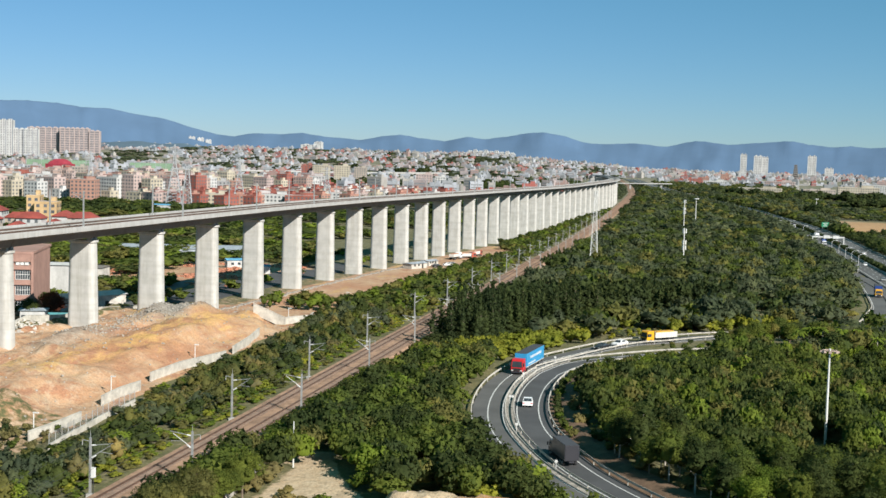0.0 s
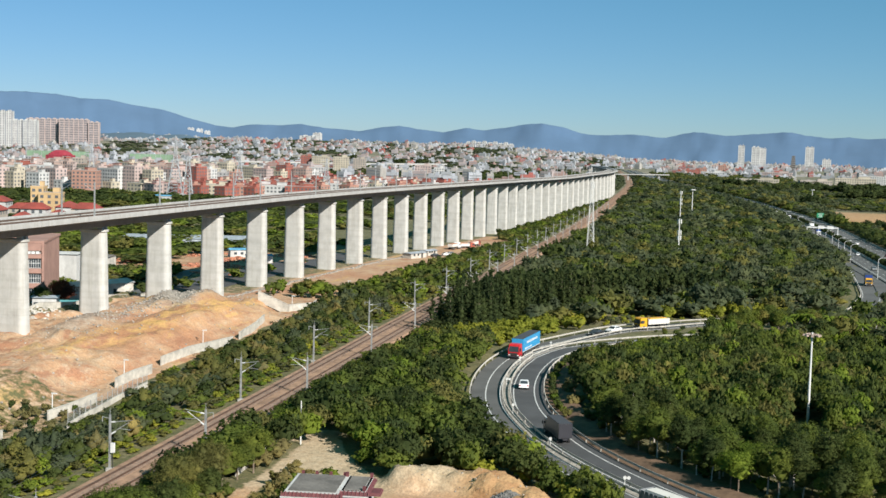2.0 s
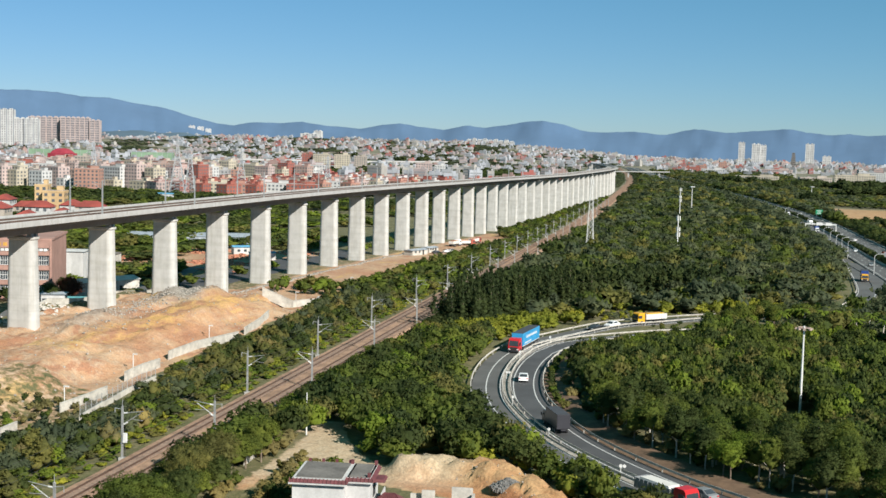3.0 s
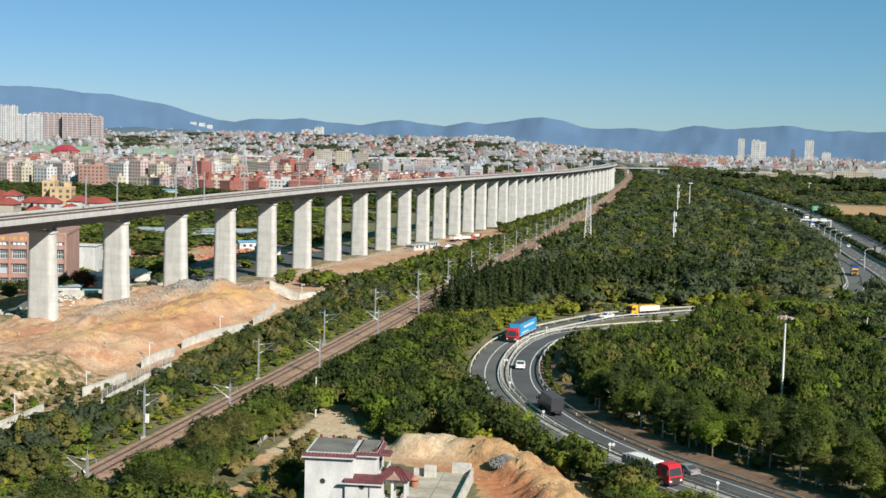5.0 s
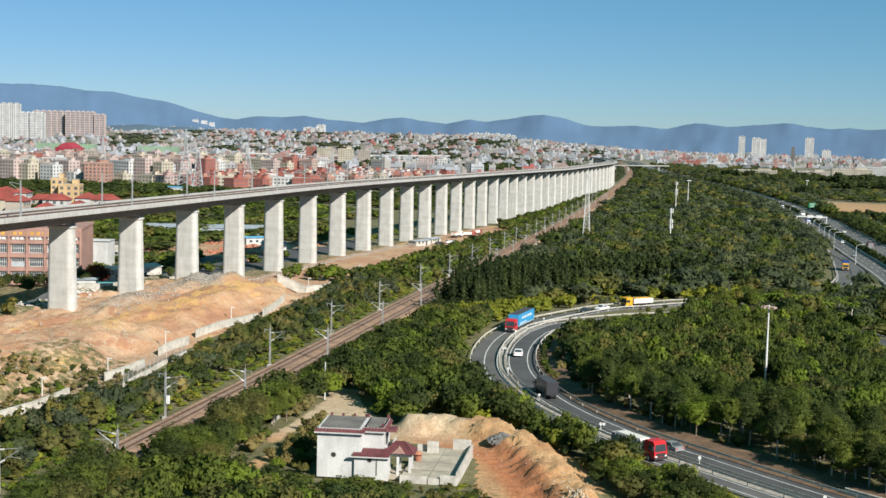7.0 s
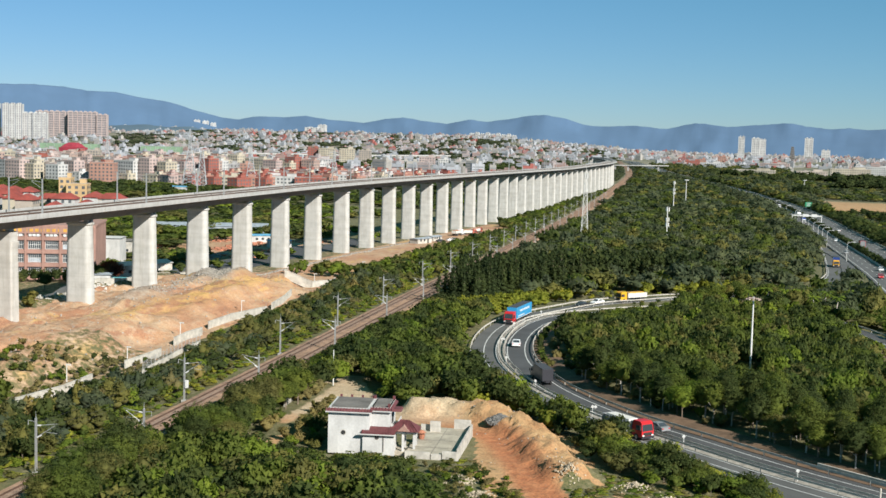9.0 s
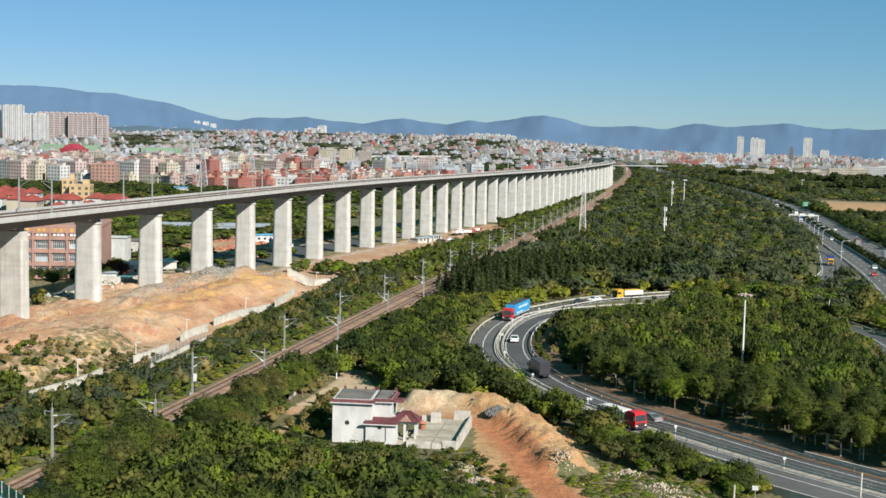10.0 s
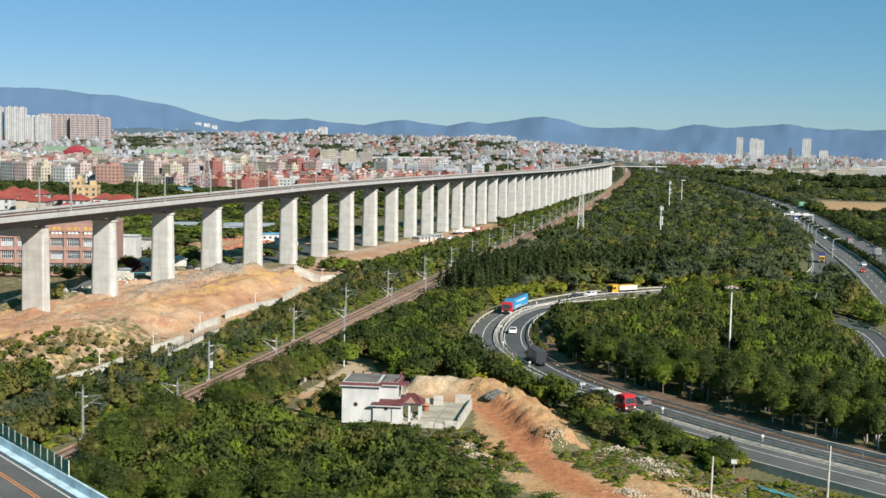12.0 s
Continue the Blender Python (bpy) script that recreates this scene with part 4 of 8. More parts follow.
def cab(root, paint, x, h=3.0, w=2.4, ln=2.2):
    c = part("cab", side_loft([(x, 0.55), (x + ln, 0.5), (x + ln + 0.05, 1.4), (x + ln - 0.18, h - 0.25), (x + ln - 0.5, h), (x + 0.1, h), (x, h - 0.2)], w, 0.1, 1.6), paint, root)
    part("windscreen", side_loft([(x + ln + 0.05, 1.5), (x + ln - 0.14, h - 0.45), (x + ln - 0.3, h - 0.45), (x + ln - 0.1, 1.5)], w - 0.25, 0.1, 1.6), "glass", c)
    part("side_glass", Shape().box((x + ln * 0.6, 0, 1.95), (0.9, w + 0.02, 0.75)), "glass", c)
    part("grille", Shape().box((x + ln + 0.03, 0, 1.05), (0.12, w - 0.7, 0.5)), "dark", c)
    part("bumper", Shape().box((x + ln + 0.05, 0, 0.55), (0.2, w, 0.35)), "truck_dark", c)
    for s in (-1, 1):
        part("headlight", Shape().box((x + ln + 0.07, s * (w / 2 - 0.3), 0.85), (0.1, 0.4, 0.2)), "white_post", c)
        part("mirror", Shape().box((x + ln - 0.1, s * (w / 2 + 0.2), 2.0), (0.12, 0.2, 0.6)), "dark", c)


def build_semi():
    root = thing("articulated_lorry", "red lorry cab with long blue curtain trailer", "lorry", "vehicles")
    part("chassis", Shape().box((-4.6, 0, 0.95), (16, 0.9, 0.3)), "truck_dark", root)
    cab(root, "car_red", 1.6, 3.1)
    tr = part("trailer", Shape().box((-5.6, 0, 2.55), (13.4, 2.5, 2.7)), "truck_blue", root, "blue curtain-sided trailer with pale lettering")
    part("roof_tarp", Shape().box((-5.6, 0, 3.93), (13.3, 2.3, 0.08)), "tarp", tr)
    for k in range(9):
        for s in (-1, 1):
            part("lettering_bar", Shape().box((-9.6 + k * 0.95, s * 1.26, 2.9), (0.6, 0.03, 0.5)), "white_post", tr)
    for k in range(6):
        for s in (-1, 1):
            part("lettering_bar", Shape().box((-3.2 + k * 0.9 - 2, s * 1.26, 1.7), (0.6, 0.03, 0.3)), "white_post", tr)
    part("side_rail", Shape().box((-5.6, 0, 1.2), (13.4, 2.52, 0.12)), "pale_load", tr)
    for x in (2.7, -0.2, -1.4, -9.2, -10.4, -11.6):
        for s in (-1, 1):
            wheel(root, x, s * 1.05, 0.5, 0.36)
    return root


def build_tipper(paint="car_red", load="pale_load"):
    root = thing("tipper_lorry", "red tipper lorry with a ribbed load bed", "lorry", "vehicles")
    part("chassis", Shape().box((-0.4, 0, 0.9), (9.0, 0.9, 0.3)), "truck_dark", root)
    cab(root, paint, 2.2, 2.95)
    bed = Shape()
    for s in (-1, 1):
        bed.box((-1.6, s * 1.2, 1.9), (6.8, 0.1, 1.3))
        for k in range(9):
            bed.box((-4.8 + k * 0.8, s * 1.28, 1.9), (0.12, 0.1, 1.3))
    bed.box((-1.6, 0, 1.28), (6.8, 2.4, 0.12)).box((1.8, 0, 2.0), (0.1, 2.4, 1.5)).box((-5.0, 0, 1.9), (0.1, 2.4, 1.3))
    b = part("load_bed", bed, "pale_load" if paint != "car_red" else "car_grey", root)
    part("load", Shape().box((-1.6, 0, 2.35), (6.4, 2.2, 0.7), 0, 0.8), load, b)
    for x in (3.2, 1.7, -2.6, -3.9):
        for s in (-1, 1):
            wheel(root, x, s * 1.05, 0.5, 0.36)
    return root


def build_box_truck(paint, cabin, label):
    root = thing("box_lorry", label, "lorry", "vehicles")
    part("chassis", Shape().box((-1, 0, 0.9), (9.2, 0.9, 0.3)), "truck_dark", root)
    cab(root, cabin, 2.6, 2.9)
    b = part("cargo_box", Shape().box((-1.6, 0, 2.5), (7.8, 2.5, 2.8)), paint, root)
    part("rear_door", Shape().box((-5.52, 0, 2.5), (0.06, 2.3, 2.6)), "truck_dark" if paint == "truck_dark" else "car_grey", b)
    part("roof_tarp", Shape().box((-1.6, 0, 3.92), (7.7, 2.4, 0.06)), "tarp", b)
    for x in (3.6, -2.8, -4.0):
        for s in (-1, 1):
            wheel(root, x, s * 1.05, 0.5, 0.36)
    return root


def on_road(root, line, x, y, back=False, off=0.0, z=0.125):
    """Sets a vehicle on a road line near a place, along the road."""
    a = np.asarray([p[:2] for p in line])
    i = int(np.argmin((a[:, 0] - x) ** 2 + (a[:, 1] - y) ** 2))
    i = min(max(i, 1), len(a) - 2)
    tx, ty = a[i + 1] - a[i - 1]
    n = math.hypot(tx, ty)
    rx, ry = ty / n, -tx / n
    root.matrix_basis = pose(a[i][0] + rx * off, a[i][1] + ry * off, vale(a[i][1]) + z, 0, 0, math.degrees(math.atan2(ty, tx)) + (180 if back else 0))
    return root


on_road(build_semi(), OUTER, -53, 254, True, 0.9)
on_road(build_tipper(), OUTER, -13, 147, True, 0.9)
on_road(build_car("car_black", "black saloon car on the loop road"), OUTER, -40.5, 290, True, 0.9)
on_road(build_car("car_white", "white saloon car on the loop road"), OUTER, -34.5, 297, True, 0.9)
on_road(build_tipper("truck_yellow", "truck_yellow"), OUTER, -26.5, 307, True, 0.9)
on_road(build_car("car_white", "white saloon car on the inner carriageway"), INNER, -44, 220, False, -0.6)
on_road(build_box_truck("truck_dark", "truck_dark", "dark grey box lorry on the inner carriageway"), INNER, -31, 182, False, -0.6).scale = (0.8, 0.85, 0.8)
on_road(build_car("car_grey", "grey saloon car on the inner carriageway"), INNER, -6, 150, False, -0.6)
on_road(build_box_truck("truck_navy", "truck_yellow", "blue box lorry on the slip road"), MERGE, 38.4, 470, True, 0.5)
for y, off, back, kind in ((395, 7, False, "car_black"), (420, -7.5, True, "car_red"), (450, -4, True, "car_white"), (520, 8, False, "box_white"), (545, -8, True, "car_grey"), (600, 4, False, "box_red"), (655, -4, True, "car_white"), (705, -9, True, "car_black"), (760, 7, False, "car_white"), (835, -8, True, "box_blue"), (870, 4, False, "car_grey"), (905, -4, True, "box_white"), (960, -9, True, "car_white"), (1030, -5, True, "box_dark"), (1075, -8, True, "box_white"), (1130, 6, False, "car_white"), (1180, -5, True, "box_red"), (1240, -8, True, "box_white")):
    if kind.startswith("box"):
        v = build_box_truck({"box_white": "car_white", "box_red": "car_red", "box_blue": "truck_navy", "box_dark": "truck_dark"}[kind], "car_white" if kind != "box_red" else "car_red", f"{kind[4:]} box lorry on the motorway")
    else:
        v = build_car(kind, f"{kind[4:]} saloon car on the motorway")
    on_road(v, HW_FINE, hw_y(y), y, back, off, 0.63)

# ---- white house and yard ----


def eave(sh, x0, y0, x1, y1, z, out=0.38, rise=0.42):
    """A tiled skirt roof round a flat roof: slopes outwards and down, closed underneath."""
    a = [(x0 - out, y0 - out, z), (x1 + out, y0 - out, z), (x1 + out, y1 + out, z), (x0 - out, y1 + out, z)]
    b = [(x0 + 0.05, y0 + 0.05, z + rise), (x1 - 0.05, y0 + 0.05, z + rise), (x1 - 0.05, y1 - 0.05, z + rise), (x0 + 0.05, y1 - 0.05, z + rise)]
    c = [(x0 + 0.3, y0 + 0.3, z + rise), (x1 - 0.3, y0 + 0.3, z + rise), (x1 - 0.3, y1 - 0.3, z + rise), (x0 + 0.3, y1 - 0.3, z + rise)]
    d = [(x0 + 0.3, y0 + 0.3, z + 0.1), (x1 - 0.3, y0 + 0.3, z + 0.1), (x1 - 0.3, y1 - 0.3, z + 0.1), (x0 + 0.3, y1 - 0.3, z + 0.1)]
    fs = []
    for r in range(3):
        for k in range(4):
            fs.append((r * 4 + k, r * 4 + (k + 1) % 4, r * 4 + 4 + (k + 1) % 4, r * 4 + 4 + k))
    fs += [(k, (k + 1) % 4, 12 + (k + 1) % 4, 12 + k) for k in range(4)]
    return sh.add(a + b + c + d, fs)


def tile_ribs(x0, x1, y, z, out, rise, gap=0.42):
    """Raised tile rolls on the front of a skirt roof."""
    sh = Shape()
    n = int((x1 - x0) / gap)
    for k in range(n + 1):
        x = x0 + (x1 - x0) * k / max(n, 1)
        sh.tube((x, y - out, z + 0.03), (x, y, z + rise + 0.03), 0.06, None, 5)
    return sh


HZ = 0.5
house = thing("house", "white two-storey house with dark red tiled eaves", "house", "", (-52.0, 119.9, HZ), 8.5)
wall = Shape()
wall.box((2.95, 3.75, 2.9), (5.9, 7.5, 6.6))
wall.box((7.3, 4.4, 2.9), (2.8, 6.2, 6.6))
wall.box((7.3, 0.75, 1.2), (4.5, 2.3, 3.4))
part("wall", wall, "wall_white", house)
r1 = part("roof_eave", eave(Shape(), 0, 0, 5.9, 7.5, 5.75), "red_tile", house)
part("tile_course", tile_ribs(-0.3, 6.2, 0.0, 5.75, 0.38, 0.42), "red_tile", r1)
part("tile_course", tile_ribs(5.9, 9.0, 1.3, 5.78, 0.38, 0.42), "red_tile", r1)
part("roof_eave", eave(Shape(), 5.95, 1.3, 8.7, 7.5, 5.78), "red_tile", house)
part("roof_slab", Shape().box((2.95, 3.75, 6.235), (5.2, 6.8, 0.1)), "roof_grey", house, "stained grey flat roof")
part("roof_slab", Shape().box((7.3, 4.4, 6.24), (2.1, 5.5, 0.1)), "roof_grey", house)
part("white_band", Shape().box((2.95, -0.28, 5.66), (6.6, 0.5, 0.14)), "wall_white", house)
part("white_band", Shape().box((7.4, 1.05, 5.69), (3.2, 0.5, 0.14)), "wall_white", house)
for x in (0.6, 2.2, 3.8, 5.4):
    part("parapet_post", Shape().box((x, 7.35, 6.4), (0.3, 0.3, 0.4)), "red_tile", house)
for x, y in ((5.7, 7.2), (8.5, 1.6), (8.5, 7.2)):
    part("parapet_post", Shape().box((x, y, 6.45), (0.35, 0.35, 0.5)), "red_tile", house)
low = part("lean_to_roof", Shape().add([(4.9, -0.85, 2.95), (9.7, -0.85, 2.95), (9.7, 1.5, 3.45), (4.9, 1.5, 3.45), (4.9, -0.85, 2.78), (9.7, -0.85, 2.78), (9.7, 1.5, 3.1), (4.9, 1.5, 3.1)], [(0, 1, 2, 3), (7, 6, 5, 4), (0, 4, 5, 1), (1, 5, 6, 2), (2, 6, 7, 3), (3, 7, 4, 0)]), "red_tile", house)
lr = Shape()
for k in range(13):
    x = 5.0 + k * 0.383
    lr.tube((x, -0.87, 2.98), (x, 1.48, 3.48), 0.05, None, 5)
part("tile_course", lr, "red_tile", low)
part("white_band", Shape().box((7.15, -0.7, 2.7), (5.4, 0.4, 0.16)), "wall_white", house)
for x, z in ((2.2, 2.65), (7.1, 2.25)):
    v = part("round_window", Shape().tube((x, (-0.03 if x < 3 else -0.43), z), (x, (0.1 if x < 3 else -0.3), z), 0.33, None, 16), "dark", house)
    part("rim", Shape().tube((x, (-0.01 if x < 3 else -0.41), z), (x, (0.1 if x < 3 else -0.3), z), 0.42, None, 16), "stained", v)
part("downpipe", Shape().tube((8.05, -0.46, 0.2), (8.05, -0.46, 2.6), 0.06, None, 6), "roof_grey", house)
for z0, hgt in ((1.5, 2.0), (4.3, 1.4)):
    part("doorway", Shape().box((8.72, 4.2, z0 - 0.2), (0.08, 1.6, hgt)), "dark", house)
part("balcony", Shape().box((9.3, 3.6, 3.3), (1.2, 3.0, 0.25)).box((9.85, 3.6, 3.8), (0.12, 3.0, 0.9)), "wall_white", house)
part("balcony_eave", Shape().box((9.4, 3.6, 5.6), (1.6, 2.6, 0.3), 0, 0.8), "red_tile", house)

porch = thing("porch", "open porch with white columns and red hipped roof", "porch", "", (-43.2, 122.3, HZ), 8.5)
for x in (0.2, 1.6, 3.2):
    for y in (0.2, 2.6):
        part("column", Shape().box((x, y, 1.25), (0.32, 0.32, 2.9)), "wall_white", porch)
part("beam", Shape().box((1.7, 1.4, 2.75), (3.6, 3.0, 0.3)), "wall_white", porch)
hip = Shape().add([(-0.5, -0.5, 2.95), (3.9, -0.5, 2.95), (3.9, 3.3, 2.95), (-0.5, 3.3, 2.95), (1.1, 1.4, 4.3), (2.3, 1.4, 4.3)], [(3, 2, 1, 0), (0, 1, 5, 4), (1, 2, 5), (2, 3, 4, 5), (3, 0, 4)])
hp = part("roof", hip, "red_tile", porch)
part("gable", Shape().add([(0.8, -0.62, 3.05), (2.6, -0.62, 3.05), (1.7, -0.62, 3.85), (0.8, 0.5, 3.05), (2.6, 0.5, 3.05), (1.7, 0.8, 3.85)], [(0, 1, 2), (5, 4, 3), (0, 2, 5, 3), (2, 1, 4, 5), (1, 0, 3, 4)]), "pink_wall", hp)
rolls = Shape()
for k in range(10):
    u = k / 9
    rolls.tube((-0.4 + 4.2 * u, -0.5, 3.0), (1.1 + 1.2 * u, 1.35, 4.32), 0.06, None, 5)
part("tile_course", rolls, "red_tile", hp)
part("floor", Shape().box((1.7, 1.4, -0.25), (4.0, 3.6, 0.5)), "yard", porch)

yard = thing("yard_terrace", "cracked concrete yard with white retaining wall", "yard", "", (-40.8, 120.9, 0), 5)
part("slab", Shape().box((3.7, 8.0, 0.35), (7.4, 16.0, 1.1)), "yard", yard)
for k in range(3):
    part("slab_joint", Shape().box((3.7, 3.5 + 4.2 * k, 0.905), (7.2, 0.07, 0.02)), "roof_grey", yard)
part("slab_joint", Shape().box((3.7, 8.0, 0.906), (0.07, 15.6, 0.02)), "roof_grey", yard)
for x0, x1, h in ((0.0, 3.6, 1.3), (3.75, 5.2, 1.1), (5.35, 7.4, 1.6)):
    part("retaining_wall", Shape().box(((x0 + x1) / 2, -0.16, h / 2 - 0.4), (x1 - x0, 0.3, h + 0.4)), "stained", yard)
part("side_wall", Shape().box((7.52, 7.6, 0.7), (0.24, 15.6, 2.3)), "stained", yard)
part("gate_wall", Shape().box((6.0, 15.9, 1.5), (2.6, 0.3, 1.7)), "stained", yard)
part("gate_wall", Shape().box((2.2, 13.2, 1.5), (1.6, 0.3, 2.0)), "stained", yard)
part("gate_wall", Shape().box((0.9, 13.9, 1.2), (2.0, 0.25, 1.2)), "stained", yard)
urn = thing("garden_urn", "round reddish stone pavilion urn in the yard", "urn", "", (-40.6, 129.2, 0.9))
part("bowl", Shape().tube((0, 0, 0), (0, 0, 0.7), 0.4, 0.55, 12).tube((0, 0, 0.95), (0, 0, 1.3), 0.7, 0.25, 12), "brick_heap", urn)
part("stem", Shape().tube((0, 0, 0.65), (0, 0, 1.0), 0.22, None, 8), "brick_heap", urn)
gravel = Shape()
for k in range(260):
    a, r = random.uniform(0, 6.28), 2.3 * math.sqrt(random.random())
    gravel.box((-31.6 + r * math.cos(a), 143.6 + 0.8 * r * math.sin(a), ground_z(-31.6, 143.6) - 0.5 + (2.3 - r) * 0.55 + random.uniform(0, 0.15)), (random.uniform(0.2, 0.55), random.uniform(0.2, 0.5), random.uniform(0.2, 0.5)), random.uniform(0, 3))
M["dark_gravel"] = plain("dark_gravel", (0.19, 0.185, 0.175), 0.95, var=0.3, big=0.8, small=4)
solo("gravel_heap", gravel, "dark_gravel", "heap of grey gravel on the orange earth bank", "gravel", kind="stuff")

# ---- boundary walls along the site ----


def site_wall(pts, h, mat, label, caps=True):
    line = [(x, y, ground_z(x, y)) for x, y in pts]
    root = thing("boundary_wall", label, "wall", "boundary walls")
    for a, b in zip(line[:-1], line[1:]):
        part("wall_panel", Shape().sweep([a, b], [(-0.12, -0.8), (0.12, -0.8), (0.12, h), (-0.12, h)]), mat, root)
        part("coping", Shape().sweep([a, b], [(-0.18, h + 0.002), (0.18, h + 0.002), (0.18, h + 0.1), (-0.18, h + 0.1)]), mat, root)
    return root


for pts, h in (([(-109.2, 131), (-108.7, 145), (-109, 155)], 1.5), ([(-109.4, 168), (-109.2, 176), (-109.6, 183.5)], 1.5), ([(-112.3, 195), (-112.4, 202), (-112.3, 209)], 1.7), ([(-114.4, 217), (-113.6, 228), (-111.8, 246)], 1.7), ([(-112.8, 252), (-114.6, 266), (-116.5, 276)], 1.6), ([(-126, 295.5), (-118, 296.5)], 1.9), ([(-118, 296.5), (-114.5, 305), (-116, 312)], 1.9)):
    site_wall(pts, h, "site_wall", "low whitewashed concrete boundary wall")
site_wall([(-70.7, 177), (-69.8, 162), (-69.0, 147)], 1.3, "stained", "low weathered wall beside a footpath")
build_pole("utility_pole", "slim pale utility pole beside a footpath", "pole", -66.9, 166, 6.5, 0.12)
fence = thing("site_fence", "grey steel mesh fence on a concrete footing", "fence")
fl = [(-103.6, 164), (-104.8, 173), (-106.2, 181), (-107.3, 190), (-108.2, 199)]
fp = [(x, y, ground_z(x, y)) for x, y in smooth_line(fl, 2.2)]
part("footing", Shape().sweep(fp, [(-0.16, -0.8), (0.16, -0.8), (0.16, 0.9), (-0.16, 0.9)]), "site_wall", fence)
for p in fp:
    part("post", Shape().tube((p[0], p[1], p[2] + 0.8), (p[0], p[1], p[2] + 2.5), 0.06, None, 6), "steel", fence)
mesh_ = Shape()
for k in range(6):
    mesh_.sweep(fp, [(-0.02, 1.0 + 0.26 * k), (0.02, 1.0 + 0.26 * k), (0.02, 1.05 + 0.26 * k), (-0.02, 1.05 + 0.26 * k)])
part("wire_mesh", mesh_, "steel", fence)
for x, y, h in ((-113.5, 154, 3.2), (-111, 172, 3.4), (-113.5, 200.5, 3.6), (-116, 240, 3.2), (-119.5, 303, 3.0), (-119.5, 330, 3.0), (-120, 352, 3.2)):
    root = thing("site_lamp", "small white lamp post on the building site", "lamp post", "site lamp posts", (x, y, ground_z(x, y)))
    part("pole", Shape().tube((0, 0, -0.3), (0, 0, h), 0.09, 0.07, 8), "white_post", root)
    part("lamp_head", Shape().box((0.35, 0, h), (0.9, 0.25, 0.16)), "white_post", root)

# ---- buildings beyond the piers ----
fac = thing("factory", "pink four-storey factory with rows of windows", "factory", "", (-182.4, 287.0, 0), math.degrees(math.atan2(0.37, 0.93)))
FW, FD, FH, ST = 68.8, 26.0, 15.6, 3.9
part("wall", Shape().box((-FW / 2, FD / 2 + 0.4, FH / 2), (FW - 0.1, FD, FH)), "pink_wall", fac)
part("roof", Shape().box((-FW / 2, FD / 2 + 0.4, FH + 0.3), (FW + 0.5, FD + 0.9, 0.6)), "roof_pale" if "roof_pale" in M else "pink_wall", fac)
part("sign_band", Shape().box((-FW / 2, 0.1, FH - 1.0), (FW - 0.2, 0.7, 1.9)), "pink_wall", fac)
for k in range(18):
    part("lettering_bar", Shape().box((-34 + k * 1.6, -0.27, FH - 1.0), (1.0, 0.06, 0.9)), "gold", fac)
for s in range(4):
    part("floor_band", Shape().box((-FW / 2, 0.12, s * ST + 0.55), (FW - 0.2, 0.62, 1.2)), "pink_wall", fac)
bays = 14
PILL = put_in(Shape().box((0, 0.05, FH / 2), (0.6, 0.9, FH)).mesh("pilaster"), "pink_wall")
ring_o = [(-1.8, 0, -0.06), (1.8, 0, -0.06), (1.8, 0, 2.36), (-1.8, 0, 2.36)]
ring_i = [(-1.7, 0, 0.04), (1.7, 0, 0.04), (1.7, 0, 2.26), (-1.7, 0, 2.26)]
fr = Shape().add([(x, dy, z) for dy in (-0.05, 0.05) for r in (ring_o, ring_i) for x, _, z in r], [(k, (k + 1) % 4, 4 + (k + 1) % 4, 4 + k) for k in range(4)] + [(8 + k, 12 + k, 12 + (k + 1) % 4, 8 + (k + 1) % 4) for k in range(4)] + [(k, 8 + k, 8 + (k + 1) % 4, (k + 1) % 4) for k in range(4)] + [(4 + k, 4 + (k + 1) % 4, 12 + (k + 1) % 4, 12 + k) for k in range(4)])
FRAME = put_in(fr.mesh("frame"), "white_post")
TRANSOM = put_in(Shape().box((0, 0, 1.25), (3.4, 0.08, 0.1)).mesh("transom"), "white_post")
MULLION = put_in(Shape().box((0, 0, 1.15), (0.09, 0.09, 2.2)).mesh("mullion"), "white_post")
PANE = put_in(Shape().box((0, 0.08, 1.15), (3.55, 0.06, 2.3)).mesh("pane"), "glass")
BLIND = put_in(Shape().box((0, 0.03, 0.62), (3.5, 0.04, 1.2)).mesh("blind"), "pale_roof")
ACU = put_in(Shape().box((0, -0.45, 0.15), (0.85, 0.5, 0.65)).mesh("air_conditioner"), "white_post")
for b in range(bays + 1):
    o = part("pilaster", PILL, None, fac)
    o.location = (-b * FW / bays, 0, 0)
for b in range(bays):
    for s in range(4):
        w = part("window", PANE, None, fac)
        w.location = (-(b + 0.5) * FW / bays, 0.32, s * ST + 1.3)
        part("frame", FRAME, None, w)
        part("transom", TRANSOM, None, w)
        for k in range(1, 6):
            part("mullion", MULLION, None, w).location = (-1.75 + k * 0.583, 0, 0)
        if (b * 3 + s) % 5 == 0 or s == 2 and b % 4 == 1:
            part("blind", BLIND, None, w)
        if s == 3:
            for k in (-1.1, 0, 1.1):
                a = part("air_conditioner", ACU, None, w)
                a.location = (k, 0, 0)


